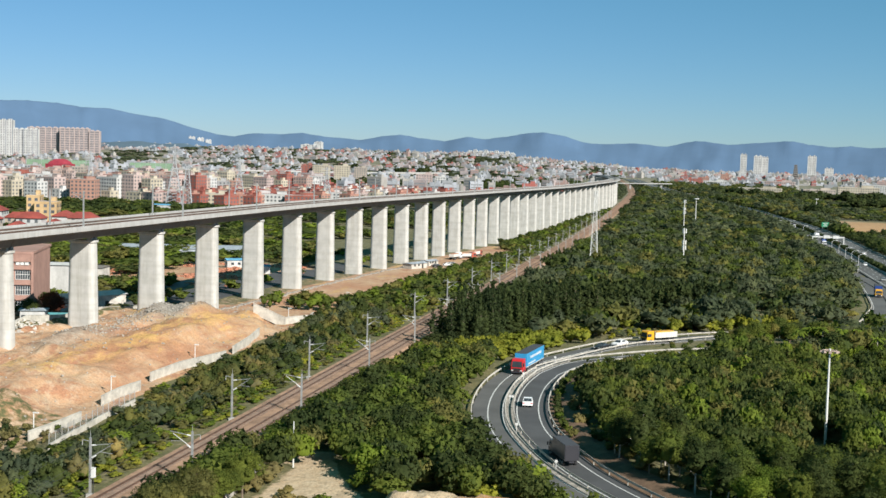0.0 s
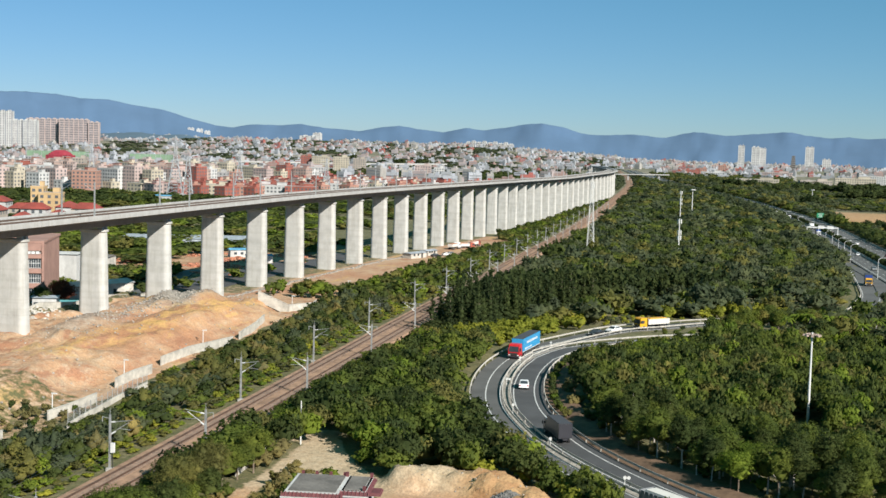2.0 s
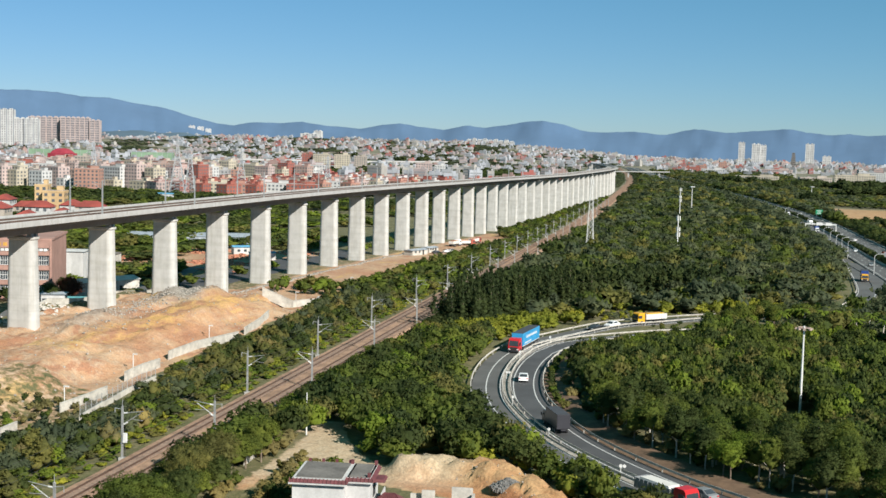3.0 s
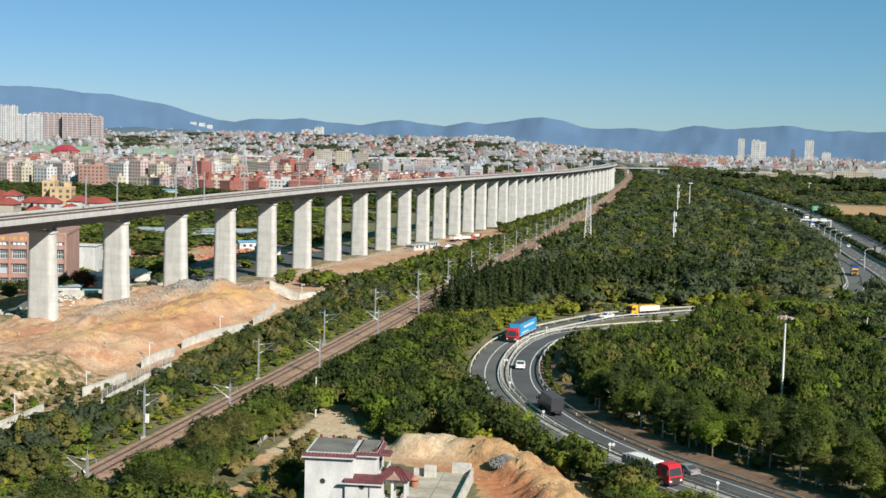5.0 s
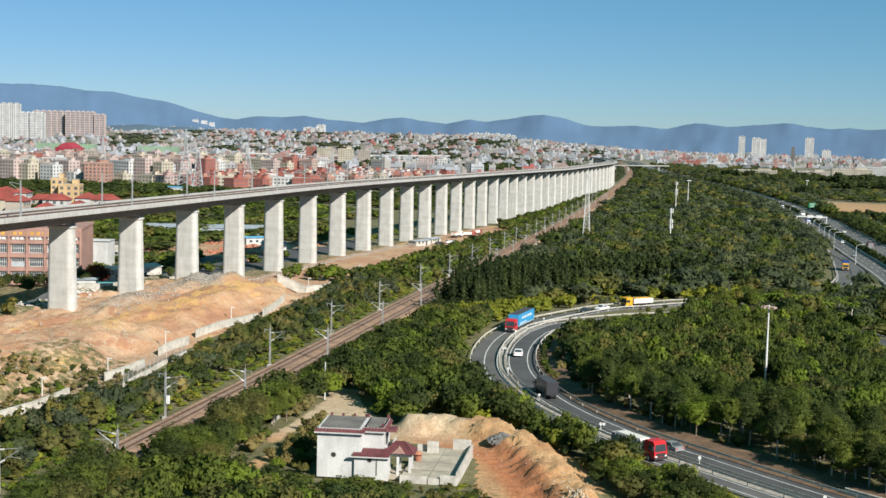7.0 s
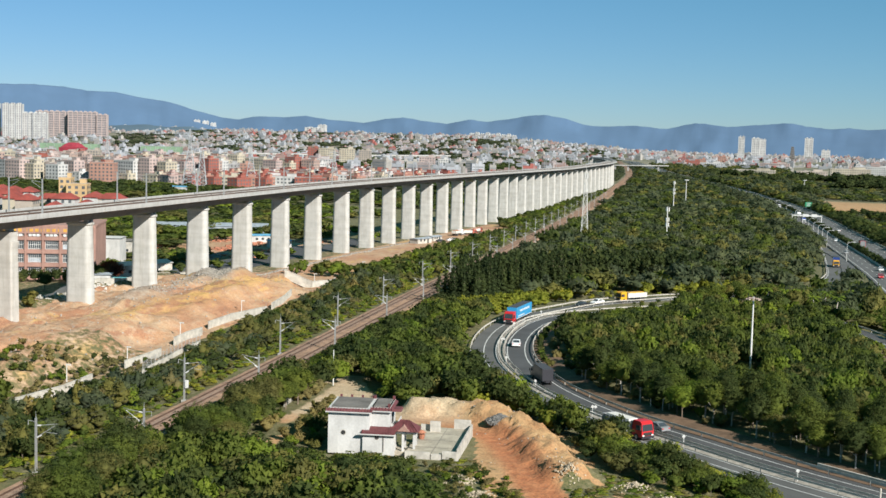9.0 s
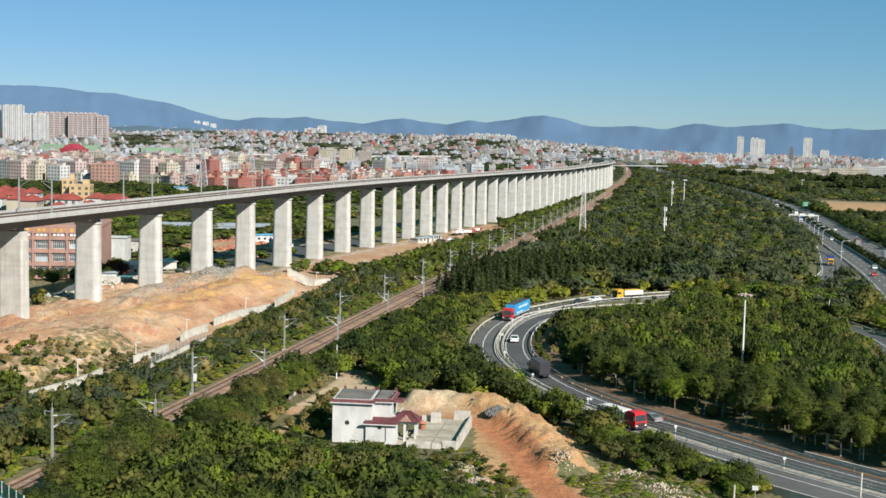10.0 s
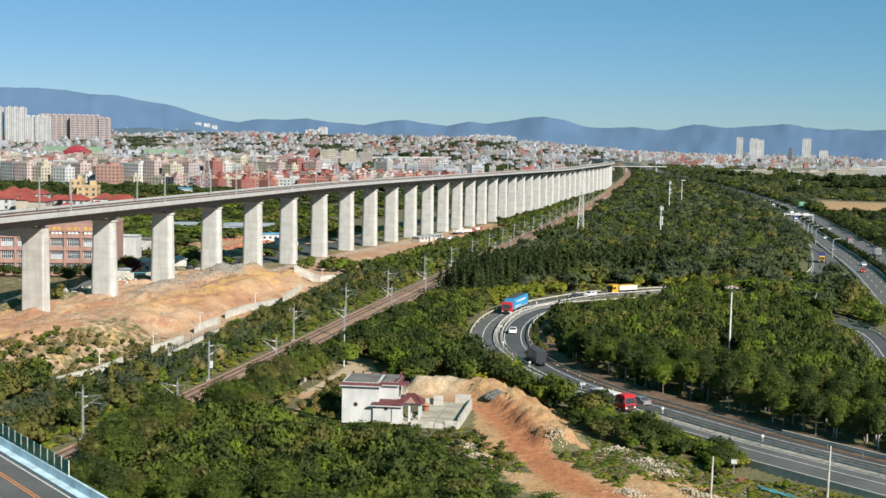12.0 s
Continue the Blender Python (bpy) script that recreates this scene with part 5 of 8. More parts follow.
def shed(x, y, w, d, h, rz, wall_mat, roof_mat, label, pitch=0.8):
    root = thing("shed", label, "shed", "sheds", (x, y, ground_z(x, y) - 0.2), rz)
    part("wall", Shape().box((0, 0, h / 2), (w, d, h)), wall_mat, root)
    r = Shape().add([(-w / 2 - 0.4, -d / 2 - 0.4, h), (w / 2 + 0.4, -d / 2 - 0.4, h), (w / 2 + 0.4, d / 2 + 0.4, h), (-w / 2 - 0.4, d / 2 + 0.4, h), (-w / 2 - 0.4, 0, h + pitch), (w / 2 + 0.4, 0, h + pitch)], [(3, 2, 1, 0), (0, 1, 5, 4), (2, 3, 4, 5), (1, 2, 5), (3, 0, 4)])
    part("roof", r, roof_mat, root)
    part("door", Shape().box((w * 0.2, -d / 2 - 0.02, 1.1), (1.0, 0.08, 2.1)), "dark", root)
    for k in (-0.25, 0.0):
        part("window", Shape().box((w * k - 0.5, -d / 2 - 0.02, 1.7), (1.1, 0.08, 0.9)), "glass", root)
    return root


shed(-166.5, 262, 5.5, 4, 3.2, 20, "wall_white", "pale_roof", "small white shed under the viaduct", 0.4)
shed(-170.5, 274, 11, 5, 3.0, 20, "teal_roof", "teal_roof", "low teal-walled shed under the viaduct", 0.5)
shed(-178, 306, 20, 7, 3.6, 62, "stained", "wall_white", "long shed with a pale roof and brick base", 0.9)
shed(-205, 330, 16, 9, 9, 15, "wall_white", "wall_white", "plain white blank-walled building", 0.3)
shed(-215, 372, 12, 8, 5, 10, "town_cream" if "town_cream" in M else "stained", "roof_grey", "cream building at the edge of fields", 0.6)
shed(-180, 430, 9, 5, 3, 35, "wall_white", "blue_roof", "white cabin with a blue roof", 0.6)
shed(-196, 452, 10, 5, 3, 35, "wall_white", "blue_roof", "white cabin with a blue roof", 0.6)
shed(-250, 512, 60, 24, 3.2, 20, "pale_roof", "pale_roof", "long low greenhouse with a grey-blue roof", 0.6)
shed(-138, 496, 11, 4.5, 2.3, 70, "stained", "pale_roof", "white temporary site building beside piers", 0.5)
shed(-136, 512, 7, 4, 2.2, 70, "stained", "pale_roof", "white temporary site building beside piers", 0.5)
solo("site_road", Shape().sweep([(x, y, ground_z(x, y)) for x, y in smooth_line([(-168, 200), (-168.5, 240), (-170, 270), (-171, 300), (-176, 340), (-188, 390)], 6)], [(-3.2, -0.5), (-3.2, 0.14), (3.2, 0.14), (3.2, -0.5)]), "asphalt", "dusty grey access road behind the piers", "road", kind="structure")
solo("site_yard", Shape().sweep([(-166, y, ground_z(-166, y)) for y in range(330, 506, 8)], [(-9, -0.5), (-9, 0.16), (9, 0.16), (9, -0.5)]), "asphalt_dark", "dark asphalt strip behind the piers", "yard", kind="structure")
site_wall([(-162.5, 236), (-162, 252), (-161.5, 266), (-161, 282), (-161, 300), (-162, 318)], 1.1, "site_wall", "low pale concrete wall behind the piers")
heap = Shape()
for k in range(1500):
    x, y = random.uniform(-228, -166), random.uniform(378, 475)
    if noise.noise(Vector((x * 0.07, y * 0.05, 9))) < 0.12:
        continue
    heap.box((x, y, ground_z(x, y) + random.uniform(0, 0.35)), (random.uniform(0.5, 2.4), random.uniform(0.4, 1.3), random.uniform(0.3, 0.8)), random.uniform(0, 3), 0.8)
solo("brick_heaps", heap, "brick_heap", "stacks and heaps of red brick on waste ground", "bricks", kind="stuff")
debris = Shape()
for k in range(200):
    x, y = random.uniform(-166, -154), random.uniform(225, 252)
    if abs(x + 163) < 1.2:
        continue
    debris.box((x, y, ground_z(x, y) + 0.1), (random.uniform(0.3, 1.5), random.uniform(0.2, 0.9), random.uniform(0.1, 0.6)), random.uniform(0, 3), 0.7)
solo("debris", debris, "stained", "pale building debris dumped behind the piers", "debris", kind="stuff")
stones = Shape()
for k in range(2600):
    t_ = random.random()
    if t_ < 0.7:
        x, y = random.gauss(-139.5, 3.6), random.gauss(268, 22)
    elif t_ < 0.93:
        x, y = random.uniform(-160, -112), random.uniform(150, 310)
    else:
        i = random.randrange(len(MOUND) - 1)
        u = random.random()
        x, y = MOUND[i][0] * (1 - u) + MOUND[i + 1][0] * u + random.gauss(0, 3), MOUND[i][1] * (1 - u) + MOUND[i + 1][1] * u + random.gauss(0, 3)
    s = random.uniform(0.10, 0.42) if t_ < 0.93 else random.uniform(0.08, 0.24)
    stones.box((x, y, ground_z(x, y) + s * 0.15), (s, s * random.uniform(0.6, 1), s * random.uniform(0.5, 0.9)), random.uniform(0, 3), random.uniform(0.5, 0.9))
for k in range(900):
    y = random.uniform(300, 520)
    x = -143.6 + random.gauss(0, 0.5) + 1.2 * noise.noise(Vector((y * 0.05, 0, 0)))
    s = random.uniform(0.2, 0.7)
    stones.box((x, y, ground_z(x, y) + s * 0.2), (s, s * random.uniform(0.6, 1.4), s * 0.6), random.uniform(0, 3), random.uniform(0.6, 0.9))
solo("rubble", stones, "rubble", "scattered grey rubble stones on the earth fill", "stones", kind="stuff")

# site vehicles beyond the strip
M["site_red"] = plain("dusty_red_paint", (0.34, 0.07, 0.04), 0.7, var=0.3, big=0.6, small=5)
for x, y, kind, rz in ((-136, 560, "car_white", 80), (-134, 574, "site_red", 40), (-133, 590, "site_red", 78)):
    v = build_tipper(kind, "brick_heap")
    tagged(v, f"{'white' if 'white' in kind else 'dusty red'} tipper lorry parked beside the viaduct", "lorry")
    v.matrix_basis = pose(x, y, ground_z(x, y), 0, 0, rz)
for x, y, kind in ((-131, 505, "car_black"), (-128, 512, "car_white"), (-128, 520, "car_grey")):
    v = build_car(kind, f"{kind[4:]} car parked on the building site")
    v.matrix_basis = pose(x, y, ground_z(x, y), 0, 0, 40)

# ---- road bridge in the foreground ----
BZ = 8.1
B0, B1 = Vector((-101.25, 82.44)), Vector((-40.75, 35.64))
bd = (B1 - B0).normalized()
bn = Vector((bd.y, -bd.x))
bridge = thing("road_bridge", "road bridge with pale blue barrier and green mesh fence", "bridge", "", (B0.x, B0.y, BZ), math.degrees(math.atan2(bd.y, bd.x)))
BL = (B1 - B0).length
part("deck", Shape().box((BL / 2, -4.4, -0.6), (BL, 9.2, 1.1)), "asphalt", bridge)
part("kerb", Shape().box((BL / 2, -0.66, 0.02), (BL, 1.1, 0.2)), "pale_blue", bridge, "pale blue painted kerb and barrier")
part("barrier", Shape().sweep([(0, 0, 0), (BL, 0, 0)], [(0.3, -0.2), (-0.28, -0.2), (-0.18, 0.95), (0.12, 0.95)]), "pale_blue", bridge)
part("edge_line", Shape().box((BL / 2, -1.7, -0.04), (BL, 0.2, 0.02)), "white_line", bridge)
for o in (-4.2, -4.55):
    part("centre_line", Shape().box((BL / 2, o, -0.04), (BL, 0.16, 0.02)), "orange_line", bridge)
part("barrier", Shape().sweep([(0, -8.8, 0), (BL, -8.8, 0)], [(0.3, -0.2), (-0.28, -0.2), (-0.18, 0.95), (0.12, 0.95)]), "pale_blue", bridge)
n = 26
for k in range(n + 1):
    part("fence_post", Shape().box((k * 2.0 + 1, 0.05, 1.7), (0.09, 0.09, 1.8)), "white_post", bridge)
for k in range(n):
    g_ = Shape()
    for j in range(9):
        g_.box((k * 2.0 + 2, 0.05, 0.98 + j * 0.19), (1.9, 0.02, 0.06))
    for j in range(16):
        g_.box((k * 2.0 + 1.08 + j * 0.123, 0.05, 1.75), (0.045, 0.02, 1.6))
    part("mesh_panel", g_, "green_mesh", bridge)
for u in (4.0, 34.0, 62.0):
    part("abutment", Shape().box((u, -4.4, -5.0), (1.4, 8.4, 7.8)), "old_concrete", bridge)

# ---- rough ground before the loop ----
for x, y, h in ((6.3, 96, 6.4), (21.3, 104, 7.1)):
    root = thing("concrete_pole", "plain grey concrete pole on rough ground", "pole", "concrete poles", (x, y, ground_z(x, y)))
    part("shaft", Shape().tube((0, 0, -0.5), (0.12, 0, h), 0.16, 0.11, 8), "stained", root)
root = thing("notice_board", "small white notice board on a post", "notice board", "", (9.0, 112, ground_z(9, 112)))
part("post", Shape().tube((0, 0, -0.3), (0, 0, 2.0), 0.06, None, 6), "steel", root)
part("board", Shape().box((0, -0.08, 2.1), (0.8, 0.06, 0.6)), "white_post", root)
junk = Shape()
for k in range(1600):
    x, y = random.uniform(-31, 26), random.uniform(78, 122)
    if noise.noise(Vector((x * 0.16, y * 0.16, 4))) < 0.22 or near_line(x, y, DIRT_ROAD) < 2.5 or road_gap(x, y) < 3:
        continue
    s = random.uniform(0.06, 0.3)
    junk.box((x, y, ground_z(x, y) + s * 0.1), (s, s * random.uniform(0.4, 1), s * 0.5), random.uniform(0, 3), 0.7)
for cx, cy, r, n in ((-4, 94, 3.4, 300), (-8, 117, 3.0, 160), (-3, 111, 3.2, 200), (0, 106, 3.4, 220), (6, 98.5, 2.6, 260), (-17, 116.5, 2.4, 140), (-30.5, 112, 3.4, 260), (-27, 106, 2.6, 160), (4, 99, 3.0, 180), (13, 96, 2.6, 160)):
    for k in range(n):
        a, q = random.uniform(0, 6.28), r * abs(random.gauss(0, 0.5))
        x, y = cx + q * math.cos(a), cy + q * math.sin(a)
        s = random.uniform(0.08, 0.32)
        junk.box((x, y, ground_z(x, y) + max(0, 0.7 - q * 0.3) * random.random()), (s, s * random.uniform(0.5, 1), s * random.uniform(0.4, 0.8)), random.uniform(0, 3), random.uniform(0.5, 0.9))
M["red_brick"] = plain("red_brick", (0.30, 0.12, 0.06), 0.9, var=0.3, big=1.5, small=5)
M["pale_rubble"] = plain("pale_rubble", (0.50, 0.42, 0.31), 0.95, var=0.4, big=1.5, small=4)
solo("rubble", junk, "pale_rubble", "pale rubble and litter on rough ground", "rubble", kind="stuff")
tarp = Shape()
pts = [(12.6 + 0.5 * i + 0.2 * math.sin(j), 105.4 - 0.36 * i + 0.32 * j, ground_z(12.6 + 0.5 * i, 105.4 - 0.36 * i) + 0.15 + 0.3 * abs(noise.noise(Vector((i * 0.7, j * 0.9, 0))))) for j in range(6) for i in range(10)]
low_ = [(x, y, z - 0.12) for x, y, z in pts]
fs = [(j * 10 + i, j * 10 + i + 1, (j + 1) * 10 + i + 1, (j + 1) * 10 + i) for j in range(5) for i in range(9)]
tarp.add(pts, fs).add(low_, [f[::-1] for f in fs])
bricks = thing("brick_pile", "small pile of red bricks on rough grass", "brick pile", "", (10.1, 109.6, ground_z(10.1, 109.6)))
for k in range(14):
    part("brick", Shape().box((random.uniform(-0.5, 0.5), random.uniform(-0.25, 0.25), 0.1 + 0.16 * (k // 5)), (0.42, 0.24, 0.18), random.uniform(-0.4, 0.4)), "red_brick", bricks)
solo("tarpaulin", tarp, "teal_tarp", "crumpled teal tarpaulin lying on rough grass", "tarpaulin")

# ---- plants ----
PY = np.random.default_rng(11)


def sprigs(rng, lobes, each=7):
    """Smaller boughs standing out of each lobe, so that a crown is broken up at two scales."""
    out = []
    for q, (x, y, z, a, b, c) in enumerate(lobes):
        for _ in range(each * 5 if q == 0 and a > 1.3 * lobes[-1][3] else each):
            d = rng.normal(size=3)
            d[2] = abs(d[2]) * 0.8 + d[2] * 0.2
            d /= np.linalg.norm(d)
            k = rng.uniform(0.26, 0.5)
            r = rng.uniform(0.62, 0.98)
            out.append((x + d[0] * a * r, y + d[1] * b * r, z + d[2] * c * r, a * k, b * k, c * k * rng.uniform(0.7, 1.0)))
    return out


def leaf_cloud(rng, lobes, count, size, flat=0.3, hang=0.0, deep=0.5, each=7):
    """Small folded clumps of leaves over boughs that stand out of several lobes. lobes: (x, y, z, rx, ry, rz)."""
    lob = np.array(sprigs(rng, lobes, each) if each else lobes, float)
    mid = np.array([l[:3] for l in lobes], float).mean(0)
    area = lob[:, 3] * lob[:, 5]
    which = rng.choice(len(lob), count, p=area / area.sum())
    d = rng.normal(size=(count, 3))
    d[:, 2] = np.abs(d[:, 2]) * 0.8 + d[:, 2] * 0.35
    d /= np.linalg.norm(d, axis=1)[:, None]
    r = rng.uniform(deep, 1.2, count)
    c = lob[which, :3] + d * lob[which, 3:] * r[:, None]
    n = d + rng.normal(size=(count, 3)) * 0.6 + np.array([0, 0, flat])
    n /= np.linalg.norm(n, axis=1)[:, None]
    u = np.cross(n, rng.normal(size=(count, 3)))
    u /= np.linalg.norm(u, axis=1)[:, None]
    w = np.cross(n, u)
    s = size * rng.uniform(0.55, 1.4, count)[:, None]
    k = rng.uniform(0.5, 0.9, count)[:, None]
    # a leaf clump: a pointed leaf shape, tip hanging a little
    pts = np.stack([c + u * s * 1.05 - n * s * hang, c - u * s * 0.75 + w * s * k, c - u * s * 0.75 - w * s * k], 1).reshape(-1, 3)
    faces = np.arange(count * 3).reshape(-1, 3)
    # leaves shade partly with the round of the whole crown, partly with their bough
    whole = c - mid
    whole /= np.maximum(np.linalg.norm(whole, axis=1), 1e-6)[:, None]
    soft = whole * 0.62 + d * 0.45 + n * 0.6 + np.array([0, 0, 0.38])
    soft /= np.linalg.norm(soft, axis=1)[:, None]
    return pts, faces, np.repeat(soft, 3, 0)


ICO_V, ICO_F = None, None


OCT_V = np.array([(1, 0, 0), (0, 1, 0), (-1, 0, 0), (0, -1, 0), (0, 0, 1), (0, 0, -1)], float)
OCT_F = np.array([(0, 1, 4), (1, 2, 4), (2, 3, 4), (3, 0, 4), (1, 0, 5), (2, 1, 5), (3, 2, 5), (0, 3, 5)])


def core_of(lobes, k=0.72, plain_body=False, small=None):
    """A dim inner body, so that one cannot see through the middle of the crown."""
    global ICO_V, ICO_F
    if ICO_V is None:
        b = bmesh.new()
        bmesh.ops.create_icosphere(b, subdivisions=2, radius=1.0)
        ICO_V = np.array([v.co[:] for v in b.verts])
        ICO_V = ICO_V * np.random.default_rng(8).uniform(0.68, 1.12, len(ICO_V))[:, None]
        ICO_F = np.array([[v.index for v in f.verts] for f in b.faces])
        b.free()
    vs, fs, ns, n = [], [], [], 0
    for q, l in enumerate(lobes):
        body, sides = (OCT_V * 1.12, OCT_F) if plain_body or q else (ICO_V, ICO_F)
        ns.append(body + np.array([0, 0, 0.35]))
        vs.append(body * np.array(l[3:]) * (k if q == 0 or small is None else small) + np.array(l[:3]))
        fs.append(sides + n)
        n += len(body)
    return np.concatenate(vs), np.concatenate(fs), np.concatenate(ns)


def mesh_from(name, blocks):
    vs, fs, ns, n = [], [], [], 0
    for v, f, s in blocks:
        vs.append(v)
        ns.append(s)
        fs.append(f + n)
        n += len(v)
    v, f = np.concatenate(vs), np.concatenate(fs)
    me = bpy.data.meshes.new(name)
    me.vertices.add(len(v))
    me.vertices.foreach_set("co", v.astype(np.float32).ravel())
    me.loops.add(len(f) * 3)
    me.loops.foreach_set("vertex_index", f.astype(np.int32).ravel())
    me.polygons.add(len(f))
    me.polygons.foreach_set("loop_start", np.arange(0, len(f) * 3, 3, dtype=np.int32))
    me.polygons.foreach_set("loop_total", np.full(len(f), 3, np.int32))
    at = me.attributes.new("custom_normal", "FLOAT_VECTOR", "POINT")
    at.data.foreach_set("vector", np.concatenate(ns).astype(np.float32).ravel())
    me.update(calc_edges=True)
    return me


def broad_lobes(rng, h, w, n=9):
    """A dome and the boughs that break its outline."""
    cz, rw, rh = h * 0.56, w * 0.38, h * 0.33
    out = [(0, 0, cz, rw, rw, rh)]
    for i in range(n):
        a = i * 2.4 + rng.uniform(-0.5, 0.5)
        e = math.asin(min(0.98, max(-0.45, -0.4 + 1.38 * (i + 0.5) / n + rng.uniform(-0.15, 0.15))))
        r = rng.uniform(0.74, 1.0)
        s = w * rng.uniform(0.1, 0.2)
        out.append((rw * r * math.cos(a) * math.cos(e), rw * r * math.sin(a) * math.cos(e), cz + rh * r * math.sin(e), s, s, s * rng.uniform(0.6, 0.9)))
    return out


def pine_lobes(rng, h, w):
    out = []
    for i in range(7):
        u = i / 6
        r = w * 0.5 * (1 - 0.82 * u) * rng.uniform(0.85, 1.15)
        out.append((rng.uniform(-0.15, 0.15), rng.uniform(-0.15, 0.15), h * (0.2 + 0.72 * u), r, r, h * 0.11))
    return out


def bush_lobes(rng, h, w, n=9):
    out = []
    for i in range(n):
        a, r = rng.uniform(0, 6.28), w * rng.uniform(0.0, 0.34)
        s = w * rng.uniform(0.13, 0.3)
        out.append((r * math.cos(a), r * math.sin(a), h * rng.uniform(0.3, 0.7), s, s, h * rng.uniform(0.2, 0.4)))
    return out


def trunk_shape(rng, h, r, lobes, limbs=5):
    sh = Shape()
    p = Vector((0, 0, -0.4))
    for i in range(4):
        q = Vector((rng.uniform(-0.12, 0.12) * (i + 1), rng.uniform(-0.12, 0.12) * (i + 1), h * 0.2 * (i + 1)))
        sh.tube(p, q, r * (1 - 0.2 * i), r * (1 - 0.2 * (i + 1)), 6, False)
        p = q
    for l in lobes[1 : 1 + limbs]:
        sh.tube((0, 0, h * rng.uniform(0.3, 0.5)), l[:3], r * 0.4, r * 0.12, 4, False)
    return sh


def plant_kind(kind, seed):
    """Trunk and crown meshes of one plant, and its lobes, for a height of about 1 (in its own metres)."""
    rng = np.random.default_rng(seed)
    if kind == "broad":
        h, w = rng.uniform(6.5, 8.5), rng.uniform(5.6, 7.2)
        lob = broad_lobes(rng, h, w, 18)
        cloud = leaf_cloud(rng, lob, 2400, 0.128)
        tr = trunk_shape(rng, h, 0.16, lob)
    elif kind == "front":
        h, w = rng.uniform(6.5, 8.5), rng.uniform(5.6, 7.2)
        lob = broad_lobes(rng, h, w, 20)
        cloud = leaf_cloud(rng, lob, 6200, 0.08, each=9)
        tr = trunk_shape(rng, h, 0.16, lob)
    elif kind == "tall":
        h, w = rng.uniform(8.5, 10.5), rng.uniform(5.0, 6.2)
        lob = broad_lobes(rng, h, w, 24)
        cloud = leaf_cloud(rng, lob, 3000, 0.115)
        tr = trunk_shape(rng, h, 0.17, lob)
    elif kind == "pine":
        h, w = rng.uniform(8.0, 10.0), rng.uniform(3.0, 3.8)
        lob = pine_lobes(rng, h, w)
        cloud = leaf_cloud(rng, lob, 1100, 0.2, 0.1, 0.4)
        tr = trunk_shape(rng, h, 0.13, lob, 0)
    else:
        h, w = rng.uniform(2.2, 3.2), rng.uniform(3.2, 4.4)
        lob = bush_lobes(rng, h, w)
        cloud = leaf_cloud(rng, lob, 820, 0.135)
        tr = trunk_shape(rng, h * 0.8, 0.06, lob)
    return tr.mesh("trunk"), [cloud, core_of(lob, 0.78 if kind in ("broad", "tall", "front") else 0.66, False, 0.5 if kind in ("broad", "tall", "front") else None)], lob, h


LOOKS = {
    "broad": ("broad", ("leaf", "leaf_deep", "leaf_fresh", "leaf_olive"), "bark", "tree", "green broadleaf tree with a rounded uneven crown"),
    "front": ("front", ("leaf", "leaf_deep", "leaf", "leaf_olive"), "bark", "tree", "green broadleaf tree with a dense leafy crown"),
    "tall": ("tall", ("leaf", "leaf_deep", "leaf", "leaf_deep"), "pale_bark", "tree", "tall slender broadleaf tree with a pale trunk"),
    "pine": ("pine", ("leaf_dark", "leaf_dark", "leaf_dark", "leaf_dark"), "bark", "tree", "dark green conifer with a pointed crown"),
    "lime": ("bush", ("leaf_lime", "leaf_lime", "leaf_fresh", "leaf_lime"), "bark", "bush", "yellow-green leafy bush on the verge"),
    "bush": ("bush", ("leaf", "leaf_deep", "leaf_olive", "leaf_fresh"), "bark", "bush", "low green bush with dense leaves"),
    "dry": ("bush", ("leaf_dry", "leaf_dry", "leaf_olive", "leaf_dry"), "bark", "bush", "dry olive-brown bush with sparse leaves"),
    "red": ("broad", ("leaf_red", "leaf_red", "leaf_deep", "leaf_red"), "bark", "tree", "dark reddish-leaved tree beside sheds"),
}
STOCK = {}
for n_, (name, (kind, leaves, bark, cat, label)) in enumerate(LOOKS.items()):
    rows = []
    for v in range(4):
        tr, blocks, lob, h = plant_kind(kind, 100 * n_ + v)
        put_in(tr, bark)
        rows.append((tr, put_in(mesh_from("crown", blocks), leaves[v]), lob, h))
    STOCK[name] = rows


TAIL = [p for p in OUTER if p[1] > 270]
TAIL_X, TAIL_Y = [p[0] for p in TAIL], [p[1] for p in TAIL]
BAG = []


